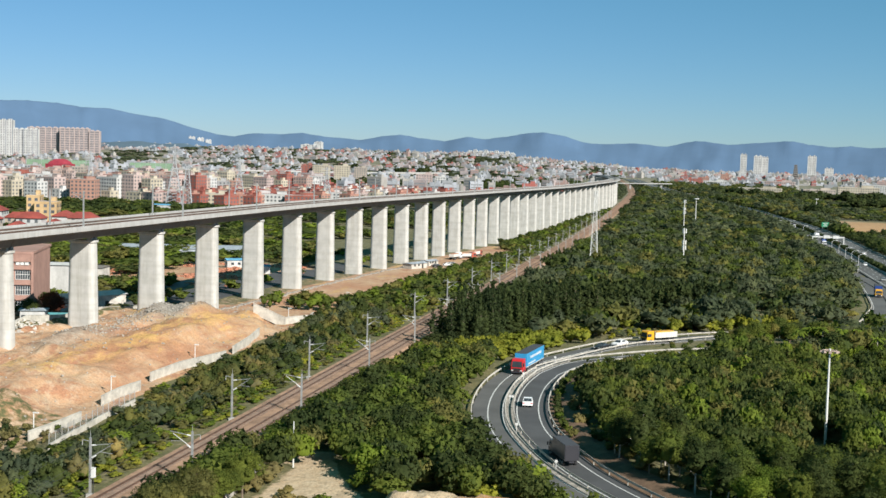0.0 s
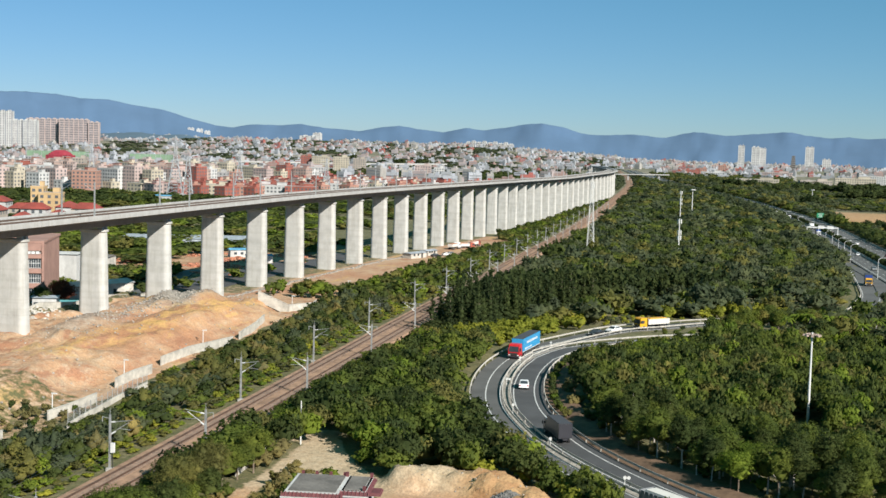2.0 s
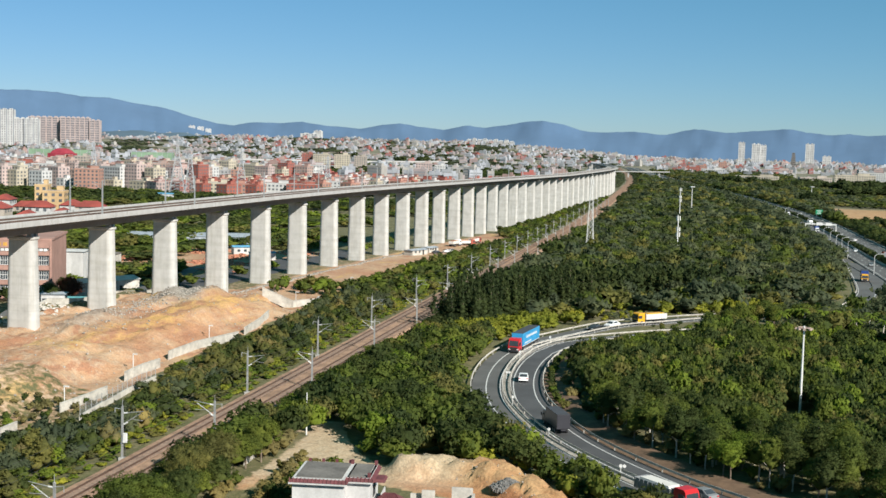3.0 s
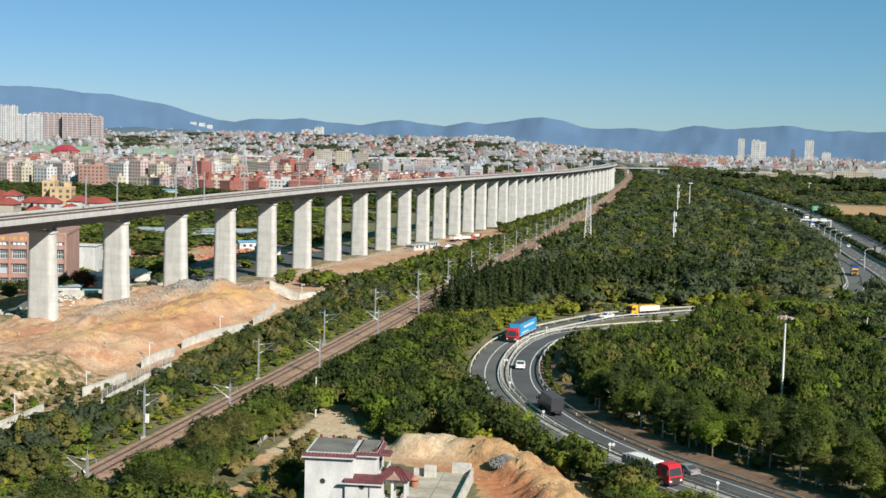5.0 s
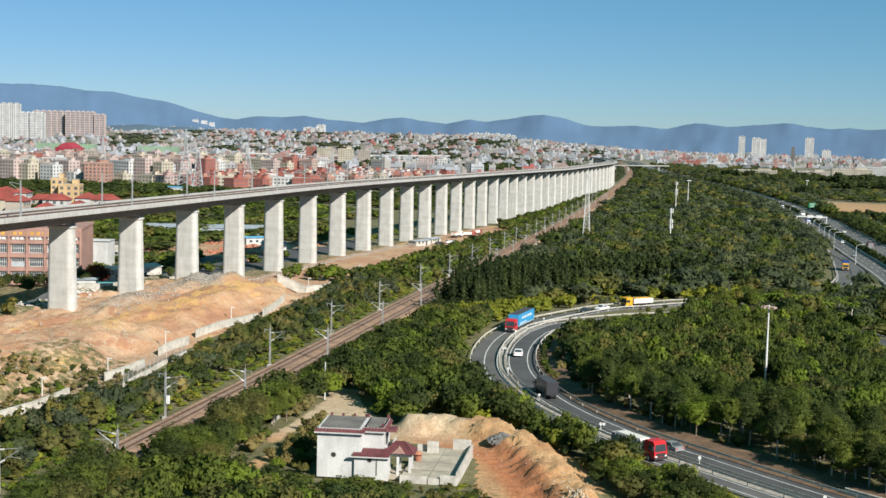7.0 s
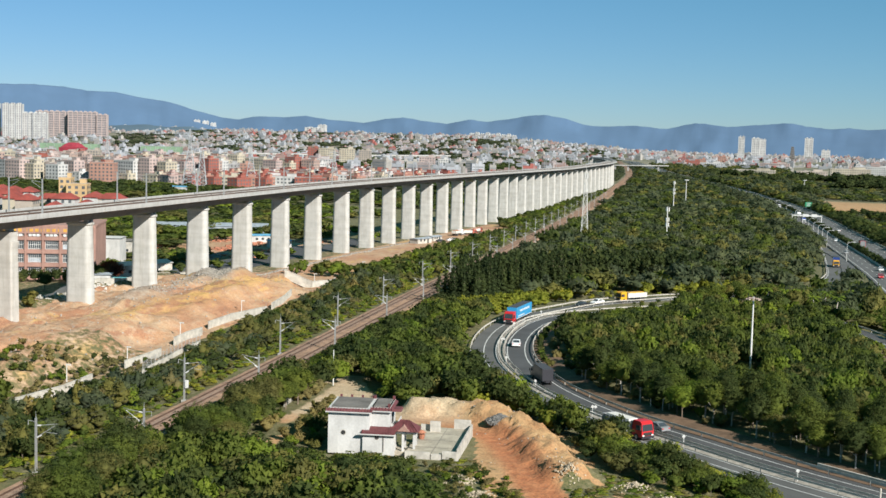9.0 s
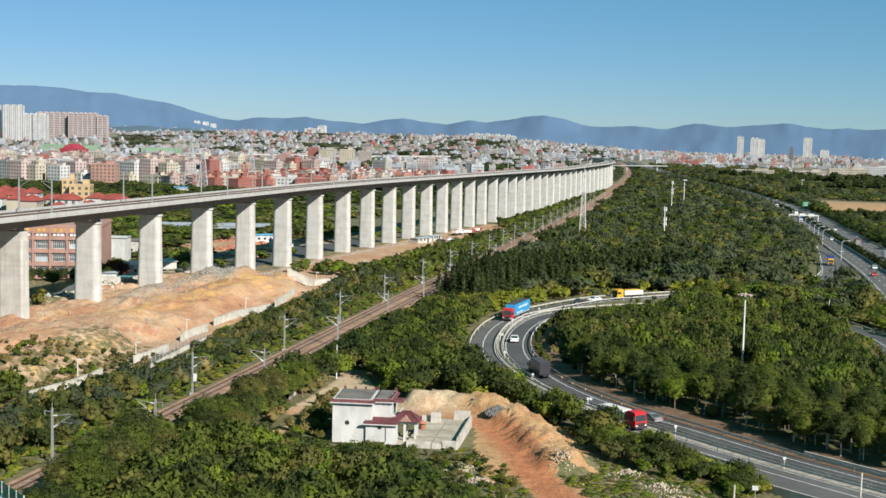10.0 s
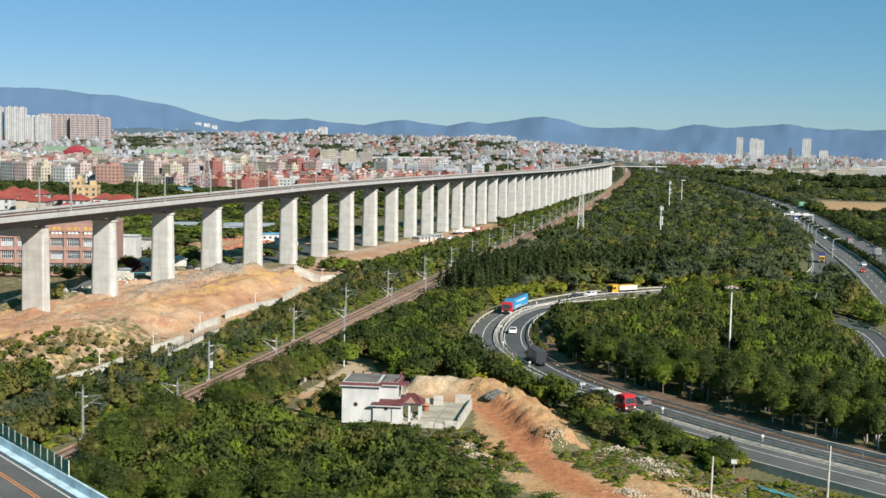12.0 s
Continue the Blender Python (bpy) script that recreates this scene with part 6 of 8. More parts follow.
def headroom(x, y):
    """Growth is kept low before the house, the far side of the loop and the yard."""
    h = 99.0
    if -58 < x < -26 and 84 < y < 120:
        h = max(1.3, 0.9 + (120.5 - y) * 0.235)
    if -40 < x < -12.5 and 240 < y < 330:
        h = max(1.2, (float(np.interp(x + 0.04 * y - 12, TAIL_X, TAIL_Y)) - y - 6) * 0.112)
        if x < -30:
            h = min(h, max(1.2, (284 + (x + 33) * 2.5 - y) * 0.12))
    if -42 < x < -12 and 72 < y < 117:
        h = min(h, 1.1 + 0.42 * max(0.0, float(np.interp(y, (72, 86, 94, 101.5, 109, 117), (-14, -16.5, -20, -27, -33.5, -36))) - x))
    if 172 < y < 209 and abs(x - 6.4 + 0.015 * (208 - y)) < 3.2:
        h = min(h, max(1.2, (208 - y) * 0.19))
    if -80 < x < -62 and 500 < y < 566 and abs(x + 74 - (y - 566) * 0.12) < 4:
        h = min(h, max(1.2, (566 - y) * 0.085))
    beyond = x + 0.08 * (258 - y)
    if 31 < beyond < 48 and 130 < y < 278:
        edge = float(np.interp(beyond, (30, 34.7, 39, 41.8, 44), (277, 265, 251.5, 243, 225))) - 4
        if edge - 58 < y < edge:
            h = min(h, max(1.5, (edge - y) * 0.16))
    return h


def plant(name, x, y, scale=1.0, z=None):
    if LOOKS[name][0] == "bush" and z is None:
        BAG.append((name, x, y, min(scale, headroom(x, y) / 2.9)))
        return
    plant_now(name, x, y, min(scale, headroom(x, y) / 8.5) if LOOKS[name][0] != "bush" else scale, z)


def plant_now(name, x, y, scale=1.0, z=None):
    kind, leaf, bark, cat, label = LOOKS[name]
    tr, cr, lob, h = STOCK[name][int(PY.integers(4))]
    root = thing("broadleaf_tree" if kind in ("broad", "tall", "front") else "conifer" if kind == "pine" else "bush", label, cat, {"broad": "trees round the loop", "front": "trees round the loop", "tall": "trees round the loop", "pine": "conifer plantation", "bush": "bushes"}[kind], (x, y, (ground_z(x, y) if z is None else z) - 0.1), float(PY.uniform(0, 360)))
    k = scale * PY.uniform(0.85, 1.15)
    root.scale = (k * PY.uniform(0.9, 1.12), k * PY.uniform(0.9, 1.12), k * PY.uniform(0.88, 1.15))
    part("trunk", tr, None, root)
    part("crown", cr, None, root)
    return root


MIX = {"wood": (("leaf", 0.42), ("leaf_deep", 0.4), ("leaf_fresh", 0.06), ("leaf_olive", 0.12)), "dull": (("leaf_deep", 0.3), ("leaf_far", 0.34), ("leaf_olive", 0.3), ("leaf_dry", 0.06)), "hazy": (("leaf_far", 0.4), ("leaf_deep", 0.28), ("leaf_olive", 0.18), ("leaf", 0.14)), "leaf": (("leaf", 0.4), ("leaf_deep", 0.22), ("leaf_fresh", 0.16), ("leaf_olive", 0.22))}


def woodland(name, label, leaf, spots, kind, count, size):
    """Many plants too far off to tell apart, in bodies of stuff. spots: x, y, height, width."""
    if leaf in MIX:
        bins = {m: [] for m, _ in MIX[leaf]}
        for p in spots:
            bins[str(PY.choice([m for m, _ in MIX[leaf]], p=[w for _, w in MIX[leaf]]))].append(p)
        for m, some in bins.items():
            wood_body(name, label, m, some, kind, count, size)
    else:
        wood_body(name, label, leaf, spots, kind, count, size)


def wood_body(name, label, leaf, spots, kind, count, size):
    rng = np.random.default_rng(len(spots))
    if not spots:
        return
    distant = np.mean([s[1] for s in spots]) > 380 and name in ("woodland", "scrub")
    if distant:
        count, size = int(count * 0.62), size * 1.2
    forms = []
    for v in range(5):
        if kind == "pine":
            lob = pine_lobes(rng, 1.0, 0.42)
        elif kind == "bush":
            lob = bush_lobes(rng, 1.0, 1.0)
        else:
            lob = broad_lobes(rng, 1.0, 1.12, 5 if distant else 9)
        v0, f0, s0 = leaf_cloud(rng, lob, count, size, deep=0.7, each=4)
        v1, f1, s1 = core_of(lob if kind != "pine" else lob[::2], 0.8, distant, 0.5 if kind == "broad" else None)
        forms.append((np.concatenate([v0, v1]), np.concatenate([f0, f1 + len(v0)]), np.concatenate([s0, s1])))
    blocks = []
    for x, y, h, w in spots:
        k = min(1.0, headroom(x, y) / h)
        h, w = h * k, w * (0.4 + 0.6 * k)
        v, f, s = forms[int(rng.integers(5))]
        a = rng.uniform(0, 6.28)
        ca, sa = math.cos(a), math.sin(a)
        q = np.stack([(v[:, 0] * ca - v[:, 1] * sa) * w + x, (v[:, 0] * sa + v[:, 1] * ca) * w + y, v[:, 2] * h + ground_z(x, y) - 0.15 * h * (kind != "bush")], 1)
        blocks.append((q, f, np.stack([s[:, 0] * ca - s[:, 1] * sa, s[:, 0] * sa + s[:, 1] * ca, s[:, 2]], 1)))
    ob = new(name, put_in(mesh_from(name, blocks), leaf))
    tagged(ob, label, "trees", kind="stuff")


def scatter(x0, x1, y0, y1, gap, ok, jitter=0.42):
    out = []
    for y in np.arange(y0, y1, gap):
        for x in np.arange(x0, x1, gap):
            a, b = x + PY.uniform(-jitter, jitter) * gap, y + PY.uniform(-jitter, jitter) * gap
            if ok(a, b):
                out.append((float(a), float(b)))
    return out


HOUSE_BOX = [(-54, 118.4), (-29, 117.3), (-26.5, 146), (-51, 153), (-55.5, 135)]
OPEN = [(-33, 150), (-36, 117), (-33.5, 109), (-27, 101.5), (-20, 94), (-16.5, 86), (-14, 70), (70, 50), (70, 78), (30, 103), (17, 112), (9, 119), (-2, 122), (-10, 124), (-15, 131), (-20, 139), (-27, 146)]


def clear(x, y, r=1.6):
    """Free of roads, railway, house yard, earthworks and haul road."""
    d = x - rail_x(y)
    if road_gap(x, y) < r or -6.0 - r * 0.3 < d < 5.6 + r * 0.3:
        return False
    if -66 < x < 70 and 50 < y < 190:
        if near_line(x, y, DIRT_ROAD) < 2.6 + 0.6 * r or near_line(x, y, MOUND) < 4.6 or inside(x, y, LOT) or near_line(x, y, LOT) < 1.2 + 0.6 * r or inside(x, y, HOUSE_BOX) or inside(x, y, OPEN):
            return False
    if -105 < x < -30 and 30 < y < 95:
        u = (x - B0.x) * bn.x + (y - B0.y) * bn.y
        if -1.5 < u < 15:
            return False
    return True


def left_of(x, y, line):
    """Whether a place lies left of a road line, seen along it."""
    a = np.asarray(line)
    i = int(np.argmin((a[:, 0] - x) ** 2 + (a[:, 1] - y) ** 2))
    i = min(max(i, 1), len(a) - 2)
    tx, ty = a[i + 1] - a[i - 1]
    return (x - a[i][0]) * ty - (y - a[i][1]) * tx < 0


def in_loop(x, y):
    return y > 100 and not left_of(x, y, INNER) and road_gap(x, y) > (3.7 if y < 190 else 6.0 if y < 262 else 4.5) and x < 64


# inside the loop
spots = scatter(-46, 62, 104, 292, 3.5, in_loop)
spots.sort(key=lambda p: (p[1] + 0.75 * p[0]))
for i, (x, y) in enumerate(spots[:170]):
    plant("tall" if PY.random() < 0.7 else "broad", x, y, PY.uniform(0.7, 0.86))
woodland("woodland", "dense green broadleaf wood inside the loop road", "wood", [(x, y, PY.uniform(5.8, 8.6), PY.uniform(3.8, 5.6)) for x, y in spots[170:]], "broad", 230, 0.066)
for x, y in scatter(-46, 60, 108, 262, 3.0, lambda x, y: not left_of(x, y, INNER) and 3.8 < road_gap(x, y) < 8.3 and y > 150):
    if PY.random() < 0.75:
        plant("dry" if PY.random() < 0.6 else "bush", x, y, PY.uniform(0.5, 1.0))

path_x = lambda y: float(np.interp(y, [p[1] for p in FOOTPATH], [p[0] for p in FOOTPATH]))

# between the railway and the loop, and in front of the house
near = scatter(-82, -8, 40, 262, 3.9, lambda x, y: clear(x, y, 1.3) and left_of(x, y, OUTER) and (y < 165 or x > rail_x(y) + 9.5) and near_line(x, y, [(-70.7, 177), (-69, 147)]) > 1.6 and not (-68.5 < x < -53 and 110 < y < 160))
near.sort(key=lambda p: p[1])
for x, y in near[:95]:
    plant("front" if PY.random() < 0.92 else "lime", x, y, PY.uniform(0.85, 1.1) if x < -66 and y < 150 else PY.uniform(0.62, 1.0))
woodland("woodland", "green trees between railway and road", "wood", [(x, y, PY.uniform(4.5, 7.5), PY.uniform(4.5, 7.0)) for x, y in near[95:]], "broad", 300, 0.058)
for x, y in scatter(-68.5, -53, 110, 160, 2.6, lambda x, y: clear(x, y, 0.3) and near_line(x, y, FOOTPATH) > 1.5):
    if y < 150 and x < path_x(y) - 2.2:
        plant("front", x, y, PY.uniform(0.75, 1.0)) if PY.random() < 0.75 else None
        continue
    plant("dry" if PY.random() < 0.6 else "bush", x, y, PY.uniform(0.6, 1.0))
for x, y in scatter(-54, -29, 112, 118, 2.6, lambda x, y: True):
    plant("dry" if PY.random() < 0.55 else "bush", x, y, PY.uniform(0.5, 0.75))
strip_s = [(p[0] + PY.uniform(-1.5, 1.5), p[1] + PY.uniform(-1.5, 1.5)) for p in offset(OUTER, -8.6) if 113 < p[1] < 165 and p[0] > -30] + [(p[0] + PY.uniform(-1.5, 1.5), p[1] + PY.uniform(-1.5, 1.5)) for p in offset(OUTER, -10.8) if 112 < p[1] < 135 and p[0] > -20] + [(p[0] + PY.uniform(-1, 1), p[1] + PY.uniform(-1, 1)) for d in (-6.2, -11.5, -14) for p in offset(OUTER, d) if 116 < p[1] < 172 and p[0] > -44 and near_line(p[0], p[1], MOUND) > 5.2 and p[0] < 26]
strip_s += [(float(x), float(y)) for x, y in zip(np.linspace(-6, 9.5, 14) + PY.uniform(-0.6, 0.6, 14), np.linspace(127, 116.2, 14) + PY.uniform(-0.8, 0.6, 14))]
for x, y in strip_s:
    plant("bush" if PY.random() < 0.88 else "lime", x, y, PY.uniform(0.85, 1.25))
tufts = scatter(-35, 44, 74, 122, 1.25, lambda x, y: inside(x, y, OPEN) and near_line(x, y, DIRT_ROAD) > 3 and road_gap(x, y) > 2.5 and near_line(x, y, MOUND) > 5 and near_line(x, y, OUTER) > 5.6 and (noise.noise(Vector((x * 0.1, y * 0.1, 3.0))) + 0.5 * noise.noise(Vector((x * 0.4, y * 0.4, 3.0))) > 0.12 or min(math.hypot(x - a, y - b) - r for a, b, r in GREENS) < 1.5 * noise.noise(Vector((x * 0.35, y * 0.35, 9.0)))))
for leaf in ("leaf_fresh", "leaf_lime", "leaf_dry"):
    woodland("weeds", "low weeds and tufts of grass on rough ground", leaf, [(x, y, PY.uniform(0.07, 0.2), PY.uniform(1.1, 2.3)) for i, (x, y) in enumerate(tufts) if i % 3 == ("leaf_fresh", "leaf_lime", "leaf_dry").index(leaf)], "bush", 26, 0.17)
for x, y in tufts:
    if PY.random() < 0.03:
        plant("dry" if PY.random() < 0.5 else "bush", x, y, PY.uniform(0.3, 0.55))

for x, y in scatter(-36, -20, 92, 119, 1.9, lambda x, y: near_line(x, y, DIRT_ROAD) > 3.4 and not inside(x, y, HOUSE_BOX) and x < -22 - (y - 100) * 0.2):
    if PY.random() < 0.75:
        plant("dry" if PY.random() < 0.45 else "bush", x, y, PY.uniform(0.3, 0.7))

# beside the railway on the viaduct side
wall_x = lambda y: float(np.interp(y, [w[1] for w in WALL_LINE], [w[0] for w in WALL_LINE]))
side = scatter(-124, -84, 60, 330, 3.2, lambda x, y: clear(x, y, 0.2) and x < rail_x(y) - 9.6 and x > wall_x(y) + 2.4 + 4.0 * step(235, 272, y))
for x, y in side[::3][:150]:
    plant("bush" if PY.random() < 0.92 else "dry", x, y, 1.05 if x > wall_x(y) + 8 or y < 128 else 0.62)
woodland("scrub", "dull green scrub along the railway", "dull", [(x, y, PY.uniform(3.0, 5.0) * (1.0 if x > wall_x(y) + 8 or y < 128 else 0.45), PY.uniform(4, 5.5)) for i, (x, y) in enumerate(side) if i % 3], "bush", 330, 0.055)
for y in np.arange(84, 330, 1.9):
    for d, k in ((-9.8, 0.6), (6.6, 0.5)):
        if PY.random() < 0.8:
            a, b = rail_x(y) + d + PY.uniform(-0.8, 0.8), y + PY.uniform(-1, 1)
            if d < 0 or clear(a, b, 0.0):
                plant("lime" if PY.random() < 0.35 else "bush", a, b, k * PY.uniform(0.7, 1.2))
verge_grass = [(rail_x(y) + float(PY.uniform(-11.6, -6.3)), float(y + PY.uniform(-0.6, 0.6))) for y in np.arange(80, 420, 0.55)]
for q, leaf in enumerate(("leaf_fresh", "leaf_lime", "leaf_olive")):
    woodland("verge_grass", "rank green grass along the railway bank", leaf, [(x, y, PY.uniform(0.4, 0.9), PY.uniform(1.6, 2.8)) for x, y in verge_grass[q::3]], "bush", 34, 0.13)
corner = scatter(-138, -98, 55, 138, 4.5, lambda x, y: clear(x, y, 1) and x < wall_x(y) - 1 and y < 138 + (x + 104) * 0.6)
woodland("woodland", "green trees at the foot of the earth fill", "leaf", [(x, y, PY.uniform(5, 7.5), PY.uniform(5, 7)) for x, y in corner], "broad", 300, 0.058)
for x, y in scatter(-134, -106, 118, 186, 2.3, lambda x, y: x < wall_x(y) - 1.5 and y < 182 + (x + 106) * 0.8):
    if PY.random() < 0.8:
        plant("dry" if PY.random() < 0.7 else "bush", x, y, PY.uniform(0.22, 0.62))
far_side = scatter(-145, -92, 330, 1300, 5.6, lambda x, y: clear(x, y, 0.0) and x < rail_x(y) - 6 and x > -142 + 22 * step(330, 380, y) * step(700, 600, y) + 8 * step(420, 330, y) + (6 * noise.noise(Vector((x * 0.08, y * 0.03, 2.0))) if y < 620 else 0))
woodland("scrub", "green scrub between railway and viaduct", "leaf", [(x, y, PY.uniform(2.5, 4.5), PY.uniform(4.5, 7)) for x, y in far_side], "bush", 95, 0.11)

plant_now("front", -55.5, 31.5, 1.6)
edge_far = [(rail_x(y) + d + float(PY.uniform(-2, 2)), float(y)) for y in np.arange(1240, 2300, 9) for d in (-20, -12, 10)]
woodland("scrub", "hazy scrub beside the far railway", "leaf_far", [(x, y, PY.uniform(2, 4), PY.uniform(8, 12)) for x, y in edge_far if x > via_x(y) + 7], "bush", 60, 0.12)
screen = []
# a screen of taller growth on the near side of the line
for y in np.arange(78, 246, 2.6):
    for d in (6.8, 9.6):
        a, b = rail_x(y) + d + PY.uniform(-0.7, 0.7), y + PY.uniform(-1, 1)
        if clear(a, b, 0.0):
            plant_now("front", a, b, PY.uniform(0.85, 1.05) if y < 101 else PY.uniform(0.42, 0.6)) if y < 130 else screen.append((a, b, PY.uniform(3.4, 5.0) if y < 170 else PY.uniform(2.4, 3.8), PY.uniform(4, 5.4)))
woodland("woodland", "screen of green trees beside the railway", "leaf", screen, "broad", 300, 0.058)

for p in [*offset(INNER, 4.9), *offset(INNER, 6.4)]:
    if p[1] > 268 and -36 < p[0] < 24:
        a, b = p[0] + PY.uniform(-0.6, 0.6), p[1] + PY.uniform(-0.6, 0.6)
        plant("bush" if PY.random() < 0.7 else "lime", a, b, PY.uniform(0.5, 0.7), ground_z(a, b))

def palm(x, y, h):
    """A bent trunk and a head of arching fronds."""
    root = thing("palm_tree", "small palm with a pale trunk and arching fronds", "palm", "palms by the ramp", (x, y, ground_z(x, y) - 0.1), float(PY.uniform(0, 360)))
    tr = Shape()
    for k in range(4):
        tr.tube((0.05 * k * k, 0, h * k / 4), (0.05 * (k + 1) ** 2, 0, h * (k + 1) / 4), 0.2 - 0.02 * k, 0.18 - 0.02 * k, 7, False)
    part("trunk", tr, "pale_bark", root)
    fr = Shape()
    for k in range(15):
        a, up, ln = k * 2.4, PY.uniform(0.2, 1.1), PY.uniform(1.7, 2.4)
        ca, sa = math.cos(a), math.sin(a)
        pts = []
        for i in range(6):
            u = i / 5
            r, z = ln * u, h + ln * (up * u - 0.95 * u * u)
            w = 0.36 * math.sin(math.pi * min(0.98, 0.12 + 0.86 * u))
            for q, dz in ((-w, -0.12 * (w > 0.1)), (0, 0.06), (w, -0.12 * (w > 0.1))):
                pts.append((0.8 + r * ca - q * sa, r * sa + q * ca, z + dz))
        fr.add(pts, [(i * 3 + c, i * 3 + c + 1, i * 3 + c + 4, i * 3 + c + 3) for i in range(5) for c in range(2)])
    part("fronds", fr, "leaf_fresh", root)


for x, y in ((5, 303), (8.5, 304.5), (11, 301.5), (14, 303), (17, 300), (19.5, 302), (22.5, 298), (25, 301), (28, 296)):
    palm(x, y, float(PY.uniform(5.2, 6.6)))

# conifers behind the loop
PINES = [(-78, 276), (-66, 279), (-57, 306), (-47, 338), (-35, 357), (-21, 377), (-8, 388), (-10, 402), (-40, 396), (-58, 380), (-71, 361), (-79, 338)]
pines = scatter(-95, -6, 262, 410, 2.9, lambda x, y: inside(x, y, PINES) and clear(x, y, 1.5) and x > rail_x(y) + 8)
pines.sort(key=lambda p: p[1] - p[0] * 0.8)
for x, y in pines[:120]:
    plant("pine", x, y, 1.06)
woodland("conifer_wood", "dense dark green conifer plantation", "leaf_dark", [(x, y, PY.uniform(8, 11), PY.uniform(8, 10)) for x, y in pines[120:]], "pine", 110, 0.1)

# bright bushes along the outer edge of the loop
verge = []
for d in (3.2, 5.6, 8.2, 11.0, 14.0, 17.0):
    for i, p in enumerate(offset(OUTER, -4.6 - d)):
        if 205 < p[1] < 360 and i % 2 == 0:
            verge.append((p[0] + PY.uniform(-1, 1), p[1] + PY.uniform(-1, 1)))
for x, y in verge:
    if clear(x, y, 0.8) and not inside(x, y, PINES):
        plant("lime", x, y, 1.15)

# between the inner ramp and the motorway
gore = scatter(8, 47, 150, 345, 4.4, lambda x, y: left_of(x, y, INNER) and road_gap(x, y) > 1.8 and near_line(x, y, HW) > 13.2 and x > 16 - (y - 284) * 0.1)
woodland("woodland", "green trees between ramp and motorway", "leaf", [(x, y, PY.uniform(3.5, 5.5), PY.uniform(4.5, 6.5)) for x, y in gore], "broad", 240, 0.064)

# woods beyond the loop
mid = scatter(-92, 50, 284, 760, 6.2, lambda x, y: clear(x, y, 2.2) and not inside(x, y, PINES) and x > rail_x(y) + (7 if y < 330 else 11) and near_line(x, y, HW) > 18 and not in_loop(x, y) and (y > 348 or x > 6 or (left_of(x, y, OUTER) and y > 300)))
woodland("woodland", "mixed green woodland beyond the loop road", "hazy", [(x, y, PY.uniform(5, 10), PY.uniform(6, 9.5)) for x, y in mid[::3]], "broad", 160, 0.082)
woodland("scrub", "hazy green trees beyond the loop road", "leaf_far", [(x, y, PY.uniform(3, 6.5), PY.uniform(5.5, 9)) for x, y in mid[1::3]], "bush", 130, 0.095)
woodland("scrub", "deep green scrub beyond the loop road", "hazy", [(x, y, PY.uniform(2.5, 5.5), PY.uniform(5.5, 9)) for x, y in mid[2::3] if y > 430 or x < -30], "bush", 130, 0.095)
woodland("scrub", "olive green scrub behind the slip road", "leaf_olive", [(x, y, PY.uniform(2.0, 3.5), PY.uniform(5.5, 9)) for x, y in mid[2::3] if y <= 430 and x >= -30], "bush", 130, 0.095)
for x, y in scatter(-24, 26, 284, 330, 4.2, lambda x, y: road_gap(x, y) > 1.6 and not left_of(x, y, OUTER)):
    plant("broad" if PY.random() < 0.6 else "bush", x, y, 0.75)
far = scatter(-300, 60, 760, 2300, 11.5, lambda x, y: x > rail_x(y) + 13 and near_line(x, y, HW) > 20)
woodland("woodland", "distant dark green woodland", "hazy", [(x, y, PY.uniform(5, 11), PY.uniform(10, 16)) for x, y in far], "broad", 70, 0.11)
east = scatter(60, 330, 250, 1000, 11, lambda x, y: near_line(x, y, HW) > 18 and x < 0.17 * (y + 70) + 40 and bare(x, y) < 0.3)
woodland("woodland", "dark green trees beside the motorway", "hazy", [(x, y, PY.uniform(2.5, 5.5), PY.uniform(8, 12)) for x, y in east], "broad", 90, 0.1)
east2 = scatter(60, 460, 1000, 2000, 15, lambda x, y: near_line(x, y, HW) > 24 and x < 0.17 * (y + 70) + 40 and bare(x, y) < 0.3)
woodland("woodland", "distant dark green trees beside the motorway", "hazy", [(x, y, PY.uniform(2.5, 6), PY.uniform(12, 19)) for x, y in east2], "broad", 60, 0.12)

side_w = [(p[0] + PY.uniform(-3, 2), p[1] + PY.uniform(-3, 3)) for o in (-17.5, -23) for p in offset(HW_FINE, o)[::2] if 590 < p[1] < 1750]
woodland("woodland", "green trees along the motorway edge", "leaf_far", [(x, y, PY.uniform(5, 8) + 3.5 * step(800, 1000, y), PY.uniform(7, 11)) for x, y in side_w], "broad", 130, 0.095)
side_e = [(p[0] + PY.uniform(-2, 3), p[1] + PY.uniform(-3, 3)) for o in (21.5, 27) for p in offset(HW_FINE, o)[::2] if 330 < p[1] < 1750]
woodland("woodland", "dark trees along the far edge of the motorway", "leaf_deep", [(x, y, PY.uniform(5, 8.5) * (1 - 0.5 * step(900, 960, y)), PY.uniform(8, 13)) for x, y in side_e], "broad", 130, 0.095)
clumps = [(x + PY.uniform(-9, 9), y + PY.uniform(-14, 14)) for x, y, n in ((112, 1520, 5), (130, 1530, 6), (150, 1540, 7), (168, 1555, 6), (35, 1640, 5), (60, 1660, 4), (190, 1500, 6), (58, 1290, 5), (48, 1270, 3), (84, 955, 5), (94, 930, 6), (102, 890, 6), (108, 950, 6), (120, 1000, 5)) for _ in range(n)]
woodland("woodland", "dark tall clumps of trees beyond the motorway", "leaf_dark", [(x, y, PY.uniform(11, 17) if y > 1000 else PY.uniform(5, 8), PY.uniform(11, 16) if y > 1000 else PY.uniform(6, 10)) for x, y in clumps], "broad", 200, 0.085)

